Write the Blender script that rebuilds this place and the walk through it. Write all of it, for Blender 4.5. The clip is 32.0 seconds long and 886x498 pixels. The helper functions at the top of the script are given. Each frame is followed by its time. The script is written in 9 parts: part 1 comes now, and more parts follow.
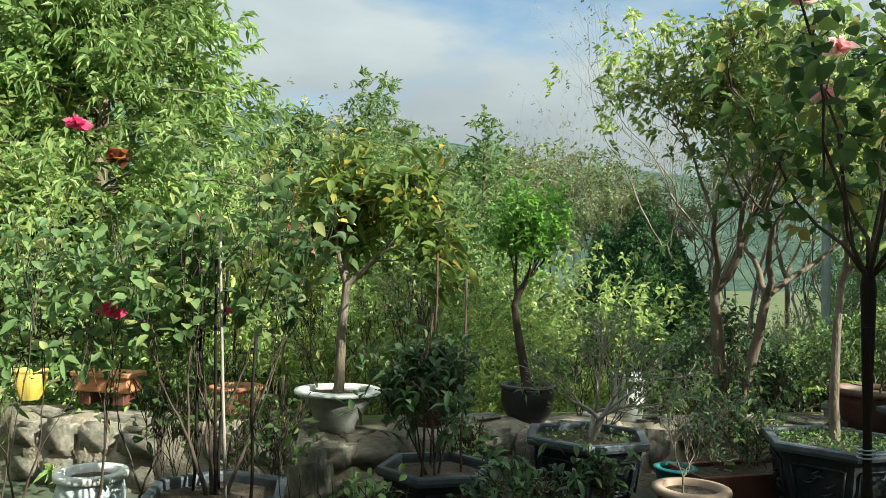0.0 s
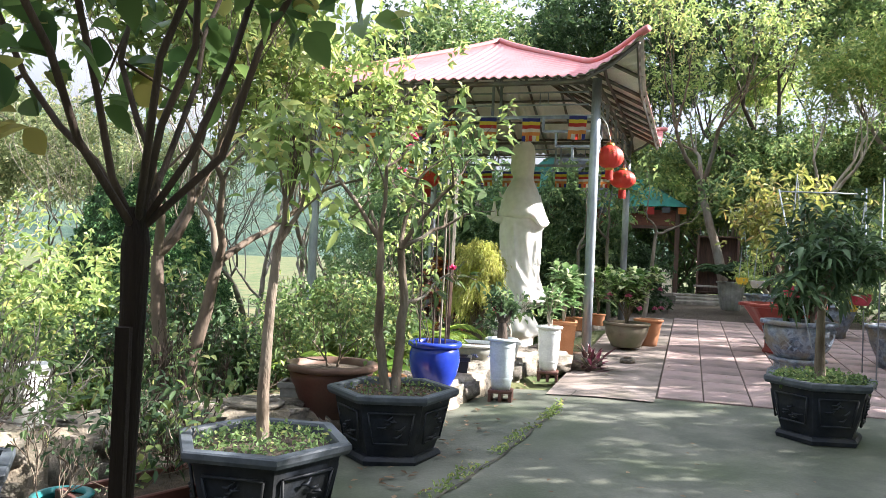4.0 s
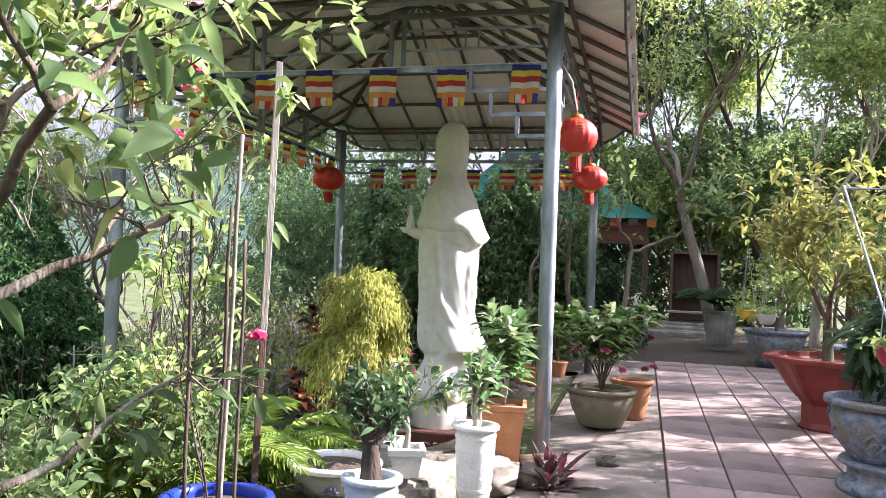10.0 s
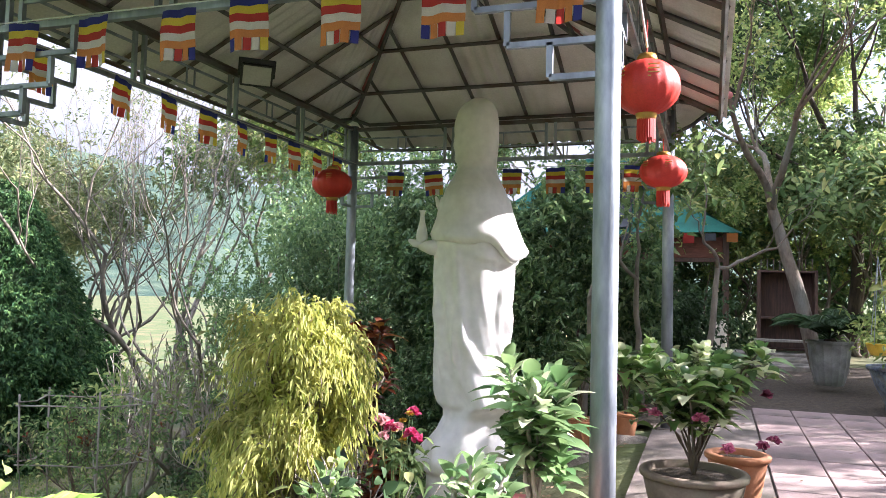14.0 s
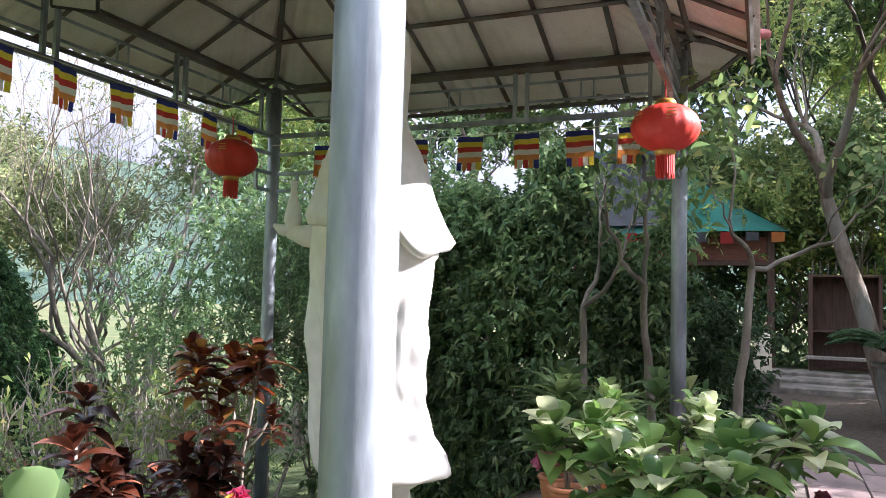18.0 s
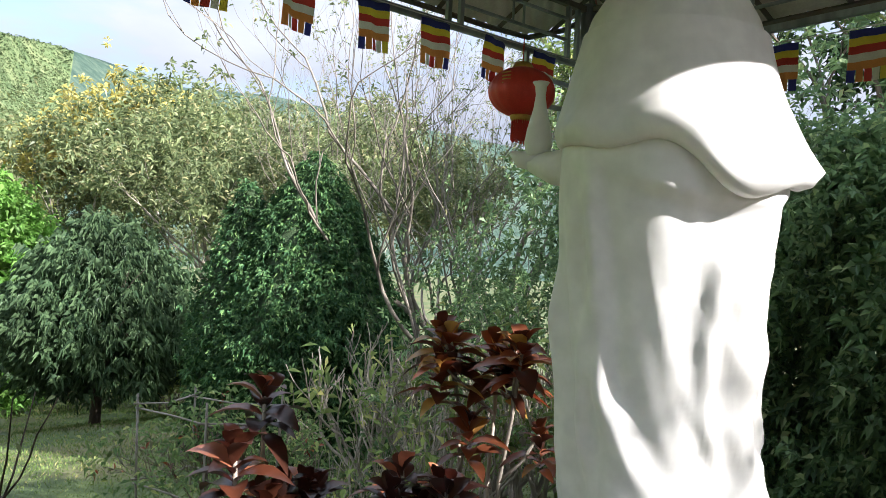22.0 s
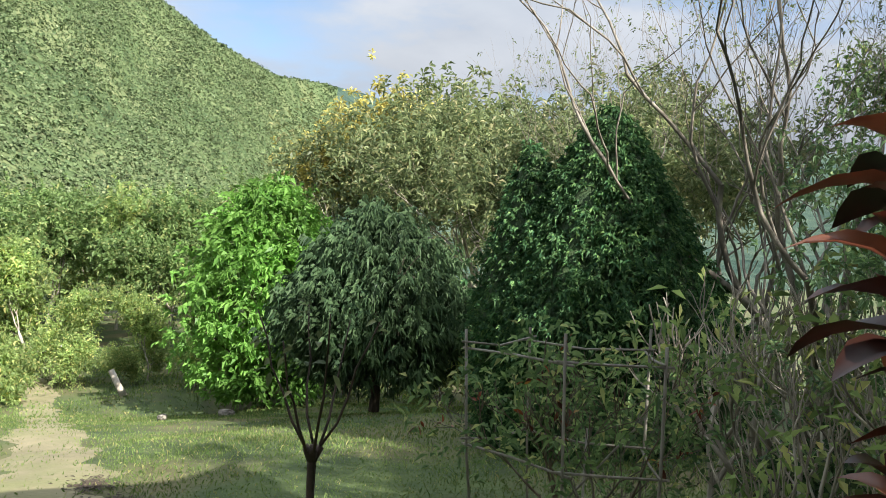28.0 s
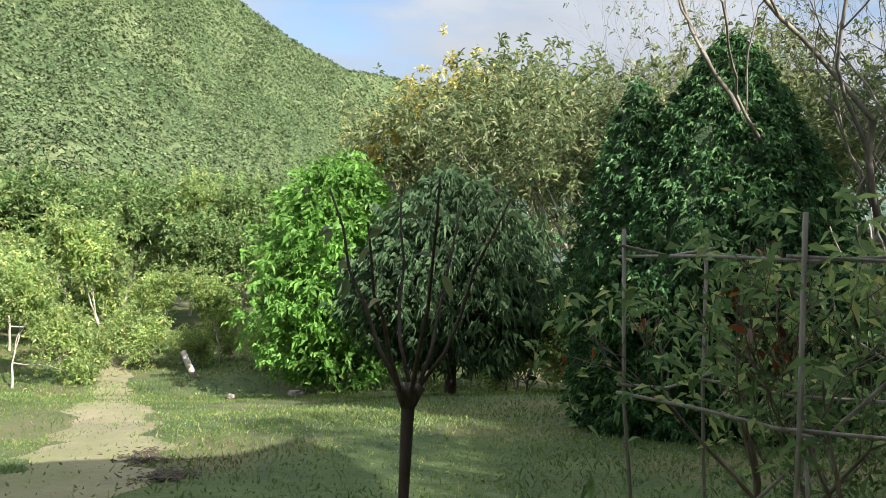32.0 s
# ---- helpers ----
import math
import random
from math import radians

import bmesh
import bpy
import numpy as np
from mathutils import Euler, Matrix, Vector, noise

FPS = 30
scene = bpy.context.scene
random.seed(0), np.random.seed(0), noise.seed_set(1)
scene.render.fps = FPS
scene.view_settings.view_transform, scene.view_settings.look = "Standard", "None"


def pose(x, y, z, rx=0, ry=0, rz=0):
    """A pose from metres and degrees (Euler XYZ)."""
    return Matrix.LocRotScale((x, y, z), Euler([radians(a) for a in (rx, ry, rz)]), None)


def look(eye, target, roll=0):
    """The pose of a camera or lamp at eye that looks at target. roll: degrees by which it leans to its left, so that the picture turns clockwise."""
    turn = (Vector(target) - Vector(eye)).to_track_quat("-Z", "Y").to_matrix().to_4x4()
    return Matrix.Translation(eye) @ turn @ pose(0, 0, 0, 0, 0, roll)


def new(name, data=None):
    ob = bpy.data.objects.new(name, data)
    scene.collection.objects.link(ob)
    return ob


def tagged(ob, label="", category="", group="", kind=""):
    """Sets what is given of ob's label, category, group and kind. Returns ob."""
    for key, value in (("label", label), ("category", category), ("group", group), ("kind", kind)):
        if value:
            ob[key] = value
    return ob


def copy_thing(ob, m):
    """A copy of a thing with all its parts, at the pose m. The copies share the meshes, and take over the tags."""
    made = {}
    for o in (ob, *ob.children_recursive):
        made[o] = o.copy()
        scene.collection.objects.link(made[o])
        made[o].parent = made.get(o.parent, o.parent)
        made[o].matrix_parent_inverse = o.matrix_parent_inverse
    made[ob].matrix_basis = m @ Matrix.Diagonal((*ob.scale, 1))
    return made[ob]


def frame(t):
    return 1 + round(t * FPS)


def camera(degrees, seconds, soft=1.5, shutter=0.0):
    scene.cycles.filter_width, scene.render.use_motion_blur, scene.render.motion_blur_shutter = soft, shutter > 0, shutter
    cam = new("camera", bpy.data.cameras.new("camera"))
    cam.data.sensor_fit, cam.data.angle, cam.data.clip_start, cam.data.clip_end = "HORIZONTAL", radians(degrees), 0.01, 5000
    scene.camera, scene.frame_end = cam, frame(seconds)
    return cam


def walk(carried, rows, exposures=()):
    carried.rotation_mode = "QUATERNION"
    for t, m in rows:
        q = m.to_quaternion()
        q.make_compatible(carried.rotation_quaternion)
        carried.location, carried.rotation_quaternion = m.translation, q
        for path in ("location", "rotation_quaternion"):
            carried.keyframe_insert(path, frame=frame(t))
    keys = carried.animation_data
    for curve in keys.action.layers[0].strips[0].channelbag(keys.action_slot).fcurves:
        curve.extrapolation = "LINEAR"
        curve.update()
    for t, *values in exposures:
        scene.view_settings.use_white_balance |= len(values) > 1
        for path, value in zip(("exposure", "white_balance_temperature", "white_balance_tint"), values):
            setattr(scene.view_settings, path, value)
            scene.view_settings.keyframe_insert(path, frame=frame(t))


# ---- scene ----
cam = camera(59.7, 32.0, 0.6)
METRES, EYE, TILT, LEAN, TURN = 15.2, 1.30, 1.75, -1.25, 51.3
ROWS = [
    (0.0, 0.0, 0.0, 0.0, 0.0, 0.0, -0.0),
    (0.5, 0.0034, 0.0005, -0.0002, -2.39, -0.63, -0.23),
    (1.0, 0.0078, 0.0002, -0.0008, -6.48, -1.06, -0.89),
    (1.5, 0.0125, 0.003, -0.0015, -10.69, -2.02, -1.31),
    (2.0, 0.0201, 0.0145, -0.0012, -16.16, -2.66, -1.28),
    (2.5, 0.0282, 0.0257, -0.002, -21.72, -2.87, -1.43),
    (3.0, 0.0417, 0.0392, -0.0026, -24.57, -2.66, -1.67),
    (3.5, 0.0534, 0.054, -0.0032, -28.69, -2.19, -2.3),
    (4.0, 0.066, 0.0694, -0.0037, -33.49, -1.93, -2.37),
    (4.5, 0.0836, 0.0838, -0.0044, -35.23, -2.13, -2.4),
    (6.5, 0.1504, 0.147, -0.0025, -36.72, -3.31, -3.03),
    (7.0, 0.1602, 0.1594, 0.0012, -36.52, -3.52, -3.16),
    (7.5, 0.1736, 0.1725, 0.0006, -36.92, -3.47, -3.07),
    (8.0, 0.1859, 0.1865, -0.0005, -37.75, -2.71, -3.27),
    (8.5, 0.1979, 0.2025, 0.0001, -38.16, -1.87, -3.12),
    (9.0, 0.2134, 0.2166, -0.0004, -37.74, -1.67, -2.12),
    (9.5, 0.2246, 0.2285, -0.0012, -37.22, -1.37, -2.51),
    (10.0, 0.2334, 0.2421, -0.001, -36.73, -0.75, -2.29),
    (10.5, 0.2438, 0.2535, -0.0017, -36.25, -0.76, -1.7),
    (11.0, 0.2558, 0.2649, -0.0023, -35.0, -0.65, -1.92),
    (11.5, 0.2675, 0.2804, -0.0028, -33.98, -0.63, -2.17),
    (12.0, 0.28, 0.2935, -0.0033, -34.17, -0.56, -1.72),
    (12.5, 0.2953, 0.3051, -0.0028, -33.96, -0.04, -1.66),
    (13.0, 0.3082, 0.3195, -0.0032, -33.59, 0.79, -1.98),
    (13.5, 0.3218, 0.3321, -0.0045, -32.95, 0.89, -1.56),
    (15.5, 0.383, 0.3792, -0.0063, -29.82, 1.15, -2.0),
    (16.0, 0.3963, 0.3911, -0.0064, -30.0, 1.48, -2.28),
    (16.5, 0.4106, 0.4003, -0.0069, -31.48, 1.66, -1.57),
    (17.0, 0.4294, 0.4092, -0.0067, -31.43, 1.61, -1.66),
    (17.5, 0.4451, 0.4209, -0.0077, -29.83, 1.66, -1.85),
    (18.0, 0.4619, 0.4324, -0.0083, -28.79, 1.38, -1.23),
    (18.5, 0.4794, 0.4441, -0.0092, -27.18, 0.92, -1.82),
    (19.0, 0.4917, 0.4587, -0.0096, -23.96, 1.02, -2.75),
    (19.5, 0.5023, 0.4721, -0.0112, -21.01, 1.43, -2.28),
    (20.0, 0.5137, 0.4861, -0.0113, -15.7, 1.42, -2.17),
    (20.5, 0.5185, 0.4992, -0.0126, -11.9, 1.47, -1.96),
    (21.0, 0.5213, 0.51, -0.0132, -10.66, 1.19, -1.53),
    (21.5, 0.5249, 0.5205, -0.0142, -7.09, 0.21, -1.33),
    (22.0, 0.5245, 0.5267, -0.0148, -0.99, -0.74, -1.79),
    (22.5, 0.5195, 0.5331, -0.0157, 1.68, -1.85, -1.88),
    (23.0, 0.5147, 0.5387, -0.018, 3.5, -3.36, -1.33),
    (23.5, 0.5099, 0.551, -0.025, 7.36, -2.44, -0.61),
    (24.0, 0.5058, 0.5588, -0.0279, 10.61, -1.45, -0.49),
    (24.5, 0.4988, 0.5668, -0.035, 11.27, -0.68, -0.69),
    (25.0, 0.4901, 0.575, -0.0362, 8.66, 0.2, -0.16),
    (25.5, 0.4859, 0.585, -0.0378, 10.15, -0.06, 0.01),
    (26.0, 0.4837, 0.5942, -0.042, 13.77, -0.15, -0.83),
    (26.5, 0.4751, 0.604, -0.0486, 15.33, 0.26, -1.23),
    (28.5, 0.449, 0.6374, -0.0731, 17.43, 0.0, 0.11),
    (29.0, 0.4367, 0.6495, -0.0771, 17.59, 0.36, 0.65),
    (29.5, 0.4321, 0.6598, -0.0782, 19.12, -0.29, 0.78),
    (30.0, 0.4311, 0.6687, -0.0824, 23.01, -1.33, 0.07),
    (30.5, 0.4244, 0.679, -0.0907, 21.43, -1.59, -0.88),
    (31.0, 0.4176, 0.6901, -0.0961, 19.55, -1.57, -0.48),
    (31.5, 0.4125, 0.7045, -0.1032, 21.1, -1.26, -0.04),
    (32.0, 0.4083, 0.7095, -0.1049, 21.99, -0.61, -0.29),
]
walk(cam, [(t, pose(0, 0, EYE, TILT, LEAN, TURN) @ pose(METRES * x, METRES * y, METRES * z, 90 + pitch, roll, yaw)) for t, x, y, z, yaw, pitch, roll in ROWS], [(0.0, 1.3, 6600, -4), (2.0, 1.75, 6750, 8), (4.0, 2.23, 6350, 16), (10.0, 2.28, 6150, 24), (14.0, 2.4, 6050, 25), (20.0, 2.22, 6050, 22), (22.5, 1.75, 6200, 14), (25.0, 1.45, 6500, 11), (32.0, 1.36, 6450, 10)])

# ---- light ----
world = bpy.data.worlds.new("sky")
scene.world = world
world.use_nodes = True
wn, wl = world.node_tree.nodes, world.node_tree.links
wn.clear()
SUN_EL, SUN_AZ = 32.0, 22.0          # degrees above the horizon; azimuth of the sun from +X towards +Y
sky = wn.new("ShaderNodeTexSky")
sky.sky_type = 'NISHITA'
sky.sun_disc = False
sky.sun_elevation = radians(SUN_EL)
sky.sun_rotation = radians(90 - SUN_AZ)
sky.air_density, sky.dust_density, sky.ozone_density = 1.0, 1.2, 1.0
tc = wn.new("ShaderNodeTexCoord")
mp = wn.new("ShaderNodeMapping")
mp.inputs["Scale"].default_value = (2.2, 2.2, 6.5)
mp.inputs["Location"].default_value = (0.35, 0.2, 0.4)
cn = wn.new("ShaderNodeTexNoise")
cn.inputs["Scale"].default_value, cn.inputs["Detail"].default_value, cn.inputs["Roughness"].default_value = 1.3, 7, 0.55
cr = wn.new("ShaderNodeValToRGB")
cr.color_ramp.elements[0].position, cr.color_ramp.elements[1].position = 0.30, 0.52
mx = wn.new("ShaderNodeMixRGB")
cb = wn.new("ShaderNodeTexNoise")
cb.inputs["Scale"].default_value, cb.inputs["Detail"].default_value = 2.6, 6
cm = wn.new("ShaderNodeMixRGB")
cm.inputs[1].default_value, cm.inputs[2].default_value = (5.0, 5.7, 6.8, 1), (9.0, 9.4, 10.0, 1)
bg = wn.new("ShaderNodeBackground")
bg.inputs["Strength"].default_value = 0.083
wo = wn.new("ShaderNodeOutputWorld")
wl.new(tc.outputs["Generated"], mp.inputs["Vector"])
wl.new(mp.outputs[0], cn.inputs["Vector"])
wl.new(mp.outputs[0], cb.inputs["Vector"])
wl.new(cn.outputs["Fac"], cr.inputs["Fac"])
wl.new(cr.outputs["Color"], mx.inputs["Fac"])
wl.new(sky.outputs["Color"], mx.inputs[1])
wl.new(cb.outputs["Fac"], cm.inputs["Fac"])
# an overcast layer is three times as bright at the zenith as at the horizon
sx = wn.new("ShaderNodeSeparateXYZ")
wl.new(tc.outputs["Generated"], sx.inputs[0])
gr = wn.new("ShaderNodeMapRange")
gr.inputs["To Min"].default_value, gr.inputs["To Max"].default_value = 0.20, 1.0
wl.new(sx.outputs["Z"], gr.inputs["Value"])
cg = wn.new("ShaderNodeVectorMath")
cg.operation = 'SCALE'
wl.new(cm.outputs["Color"], cg.inputs[0])
wl.new(gr.outputs[0], cg.inputs["Scale"])
wl.new(cg.outputs[0], mx.inputs[2])
wl.new(mx.outputs["Color"], bg.inputs["Color"])
wl.new(bg.outputs[0], wo.inputs["Surface"])

sun_data = bpy.data.lights.new("sun", 'SUN')
sun_data.energy, sun_data.angle, sun_data.color = 5.0, radians(0.55), (1.0, 0.95, 0.86)
sun = new("sun", sun_data)
ce, se = math.cos(radians(SUN_EL)), math.sin(radians(SUN_EL))
sun_from = Vector((ce * math.cos(radians(SUN_AZ)), ce * math.sin(radians(SUN_AZ)), se))
sun.matrix_world = look(sun_from * 60, (0, 0, 0))

# ---- materials ----
def nodes_of(name):
    m = bpy.data.materials.new(name)
    m.use_nodes = True
    n, l = m.node_tree.nodes, m.node_tree.links
    n.clear()
    out = n.new("ShaderNodeOutputMaterial")
    b = n.new("ShaderNodeBsdfPrincipled")
    l.new(b.outputs[0], out.inputs["Surface"])
    return m, n, l, b, out


def rgb(c):
    return (c[0], c[1], c[2], 1.0)


def mat(name, c1, c2, scale=6.0, rough=0.7, metal=0.0, bump=0.2, fine=60.0, c3=None, stain=1.2, per_object=0.0, spec=0.5, stretch=(1, 1, 1), lo=0.35, hi=0.65, bump_dist=0.01):
    """A surface of two tones with a finer grain and broad stains."""
    m, n, l, b, out = nodes_of(name)
    co = n.new("ShaderNodeTexCoord")
    ma = n.new("ShaderNodeMapping")
    ma.inputs["Scale"].default_value = stretch
    l.new(co.outputs["Object"], ma.inputs["Vector"])
    t1 = n.new("ShaderNodeTexNoise")
    t1.inputs["Scale"].default_value, t1.inputs["Detail"].default_value, t1.inputs["Roughness"].default_value = scale, 6, 0.6
    l.new(ma.outputs[0], t1.inputs["Vector"])
    r = n.new("ShaderNodeValToRGB")
    r.color_ramp.elements[0].position, r.color_ramp.elements[1].position = lo, hi
    r.color_ramp.elements[0].color, r.color_ramp.elements[1].color = rgb(c1), rgb(c2)
    l.new(t1.outputs["Fac"], r.inputs["Fac"])
    colour = r.outputs["Color"]
    if c3:
        t3 = n.new("ShaderNodeTexNoise")
        t3.inputs["Scale"].default_value, t3.inputs["Detail"].default_value = stain, 5
        l.new(ma.outputs[0], t3.inputs["Vector"])
        r3 = n.new("ShaderNodeValToRGB")
        r3.color_ramp.elements[0].position, r3.color_ramp.elements[1].position = 0.45, 0.68
        l.new(t3.outputs["Fac"], r3.inputs["Fac"])
        x3 = n.new("ShaderNodeMixRGB")
        l.new(r3.outputs["Color"], x3.inputs["Fac"])
        l.new(colour, x3.inputs[1])
        x3.inputs[2].default_value = rgb(c3)
        colour = x3.outputs["Color"]
    t2 = n.new("ShaderNodeTexNoise")
    t2.inputs["Scale"].default_value, t2.inputs["Detail"].default_value = fine, 4
    l.new(ma.outputs[0], t2.inputs["Vector"])
    hv = n.new("ShaderNodeHueSaturation")
    mr = n.new("ShaderNodeMapRange")
    mr.inputs["To Min"].default_value, mr.inputs["To Max"].default_value = 0.8, 1.2
    l.new(t2.outputs["Fac"], mr.inputs["Value"])
    l.new(mr.outputs[0], hv.inputs["Value"])
    l.new(colour, hv.inputs["Color"])
    colour = hv.outputs["Color"]
    if per_object:
        oi = n.new("ShaderNodeObjectInfo")
        m2 = n.new("ShaderNodeMapRange")
        m2.inputs["To Min"].default_value, m2.inputs["To Max"].default_value = 1 - per_object, 1 + per_object
        h2 = n.new("ShaderNodeHueSaturation")
        l.new(oi.outputs["Random"], m2.inputs["Value"])
        l.new(m2.outputs[0], h2.inputs["Value"])
        l.new(colour, h2.inputs["Color"])
        colour = h2.outputs["Color"]
    l.new(colour, b.inputs["Base Color"])
    mr2 = n.new("ShaderNodeMapRange")
    mr2.inputs["To Min"].default_value, mr2.inputs["To Max"].default_value = max(rough - 0.12, 0.05), min(rough + 0.12, 1)
    l.new(t1.outputs["Fac"], mr2.inputs["Value"])
    l.new(mr2.outputs[0], b.inputs["Roughness"])
    b.inputs["Metallic"].default_value = metal
    b.inputs["Specular IOR Level"].default_value = spec
    if bump:
        ad = n.new("ShaderNodeMath")
        ad.operation = 'ADD'
        l.new(t1.outputs["Fac"], ad.inputs[0])
        l.new(t2.outputs["Fac"], ad.inputs[1])
        bu = n.new("ShaderNodeBump")
        bu.inputs["Strength"].default_value, bu.inputs["Distance"].default_value = bump, bump_dist
        l.new(ad.outputs[0], bu.inputs["Height"])
        l.new(bu.outputs[0], b.inputs["Normal"])
    return m


def leaf_mat(name, c1, c2, c3=None, through_light=0.40, rough=0.45, broad=0.6, gloss=0.22, share=0.03, saturation=0.90):
    """Leaves: hue and value vary from leaf to leaf and from clump to clump, and light shines through."""
    m, n, l, b, out = nodes_of(name)
    ge = n.new("ShaderNodeNewGeometry")
    r = n.new("ShaderNodeValToRGB")
    e = r.color_ramp.elements
    e[0].position, e[1].position = 0.1, min(0.85, 0.97 - share)
    e[0].color, e[1].color = rgb(c1), rgb(c2)
    if c3:
        k = e.new(1.0 - share)
        k.color = rgb(c3)
    l.new(ge.outputs["Random Per Island"], r.inputs["Fac"])
    tx = n.new("ShaderNodeTexNoise")
    tx.inputs["Scale"].default_value, tx.inputs["Detail"].default_value = broad, 3
    l.new(ge.outputs["Position"], tx.inputs["Vector"])
    mr = n.new("ShaderNodeMapRange")
    mr.inputs["From Min"].default_value, mr.inputs["From Max"].default_value = 0.3, 0.7
    mr.inputs["To Min"].default_value, mr.inputs["To Max"].default_value = 0.6, 1.4
    l.new(tx.outputs["Fac"], mr.inputs["Value"])
    hv = n.new("ShaderNodeHueSaturation")
    hv.inputs["Saturation"].default_value = saturation
    l.new(mr.outputs[0], hv.inputs["Value"])
    l.new(r.outputs["Color"], hv.inputs["Color"])
    l.new(hv.outputs["Color"], b.inputs["Base Color"])
    b.inputs["Roughness"].default_value = rough
    b.inputs["Specular IOR Level"].default_value = gloss
    tr = n.new("ShaderNodeBsdfTranslucent")
    h2 = n.new("ShaderNodeHueSaturation")
    h2.inputs["Hue"].default_value, h2.inputs["Saturation"].default_value, h2.inputs["Value"].default_value = 0.485, 1.05, 1.6
    l.new(hv.outputs["Color"], h2.inputs["Color"])
    l.new(h2.outputs["Color"], tr.inputs["Color"])
    ms = n.new("ShaderNodeMixShader")
    ms.inputs[0].default_value = through_light
    l.new(b.outputs[0], ms.inputs[1])
    l.new(tr.outputs[0], ms.inputs[2])
    l.new(ms.outputs[0], out.inputs["Surface"])
    return m


M_CEMENT = mat("mossy_cement", (0.065, 0.075, 0.055), (0.14, 0.145, 0.115), 2.2, 0.85, c3=(0.05, 0.07, 0.035), stain=0.7, fine=45, bump=0.35)
M_TILE = mat("pink_stamped_concrete", (0.25, 0.18, 0.168), (0.35, 0.26, 0.243), 5, 0.8, c3=(0.15, 0.12, 0.105), stain=2.2, fine=70, per_object=0.16, bump=0.45)
M_JOINT = mat("dark_joint", (0.05, 0.045, 0.04), (0.09, 0.08, 0.06), 9, 0.95)
M_SOIL = mat("dark_soil", (0.035, 0.026, 0.018), (0.10, 0.075, 0.05), 14, 0.95, fine=90, bump=0.8, bump_dist=0.02)
M_STONE = mat("weathered_stone", (0.17, 0.15, 0.125), (0.38, 0.34, 0.285), 4, 0.9, c3=(0.08, 0.08, 0.055), stain=2.4, per_object=0.18, bump=0.7, bump_dist=0.02)
M_GLAZE_DK = mat("dark_blue_glaze", (0.008, 0.011, 0.016), (0.02, 0.026, 0.036), 5, 0.55, c3=(0.032, 0.034, 0.034), stain=3.2, fine=40, bump=0.25, spec=0.25)
M_RIM_DK = mat("worn_blue_grey_rim", (0.04, 0.052, 0.065), (0.09, 0.11, 0.13), 9, 0.6, c3=(0.05, 0.06, 0.07), stain=5)
M_BLUE = mat("cobalt_glaze", (0.012, 0.035, 0.33), (0.02, 0.055, 0.46), 3, 0.22, c3=(0.01, 0.02, 0.2), stain=2, fine=30, bump=0.05)
M_WHITE = mat("white_plaster_pot", (0.62, 0.64, 0.63), (0.78, 0.79, 0.77), 5, 0.6, c3=(0.45, 0.46, 0.43), stain=2.2, bump=0.25)
M_PALEBLUE = mat("pale_blue_pot", (0.42, 0.50, 0.54), (0.55, 0.62, 0.65), 5, 0.55, c3=(0.33, 0.38, 0.40), stain=3, bump=0.3)
M_STATUE = mat("white_statue_paint", (0.79, 0.78, 0.75), (0.82, 0.815, 0.79), 2.5, 0.45, c3=(0.76, 0.745, 0.69), stain=0.9, fine=12, bump=0.02)
M_TERRA = mat("terracotta", (0.38, 0.15, 0.065), (0.52, 0.24, 0.11), 4, 0.8, c3=(0.30, 0.14, 0.08), stain=2)
M_BROWN = mat("brown_earthenware", (0.075, 0.025, 0.017), (0.14, 0.05, 0.034), 4, 0.55, c3=(0.07, 0.04, 0.03), stain=2)
M_REDPOT = mat("red_plastic_pot", (0.17, 0.022, 0.017), (0.26, 0.04, 0.028), 4, 0.5, c3=(0.20, 0.03, 0.03), stain=2)
M_STONEPOT = mat("blue_grey_stoneware", (0.09, 0.12, 0.18), (0.25, 0.30, 0.38), 16, 0.55, c3=(0.20, 0.18, 0.14), stain=6, bump=0.9, lo=0.4, hi=0.6)
M_BLACKPOT = mat("black_plastic", (0.014, 0.014, 0.015), (0.03, 0.03, 0.032), 6, 0.45)
M_GREYPOT = mat("grey_cement_pot", (0.20, 0.20, 0.19), (0.36, 0.36, 0.34), 5, 0.8, c3=(0.13, 0.14, 0.11), stain=2)
M_STEEL = mat("galvanised_steel", (0.22, 0.26, 0.30), (0.42, 0.47, 0.52), 9, 0.45, metal=0.5, c3=(0.15, 0.165, 0.19), stain=3, fine=40, bump=0.15, stretch=(1, 1, 0.3))
M_STEELDK = mat("grey_painted_truss", (0.10, 0.10, 0.095), (0.17, 0.165, 0.155), 7, 0.6, metal=0.2, c3=(0.10, 0.06, 0.04), stain=3)
M_ROOFTOP = mat("red_corrugated_sheet", (0.42, 0.11, 0.11), (0.52, 0.17, 0.17), 2.5, 0.5, c3=(0.36, 0.12, 0.12), stain=1.1, bump=0.05)
M_ROOFUND = mat("grey_sheet_underside", (0.72, 0.69, 0.65), (0.80, 0.77, 0.74), 2.5, 0.6, c3=(0.62, 0.57, 0.52), stain=1.6, bump=0.05)
M_BARK = mat("grey_brown_bark", (0.09, 0.065, 0.045), (0.21, 0.165, 0.12), 12, 0.9, c3=(0.17, 0.17, 0.14), stain=3, bump=0.8, stretch=(1, 1, 0.35), bump_dist=0.015)
M_BARKBR = mat("smooth_brown_bark", (0.07, 0.05, 0.035), (0.15, 0.11, 0.08), 10, 0.8, c3=(0.13, 0.11, 0.08), stain=4, bump=0.5, stretch=(1, 1, 0.4))
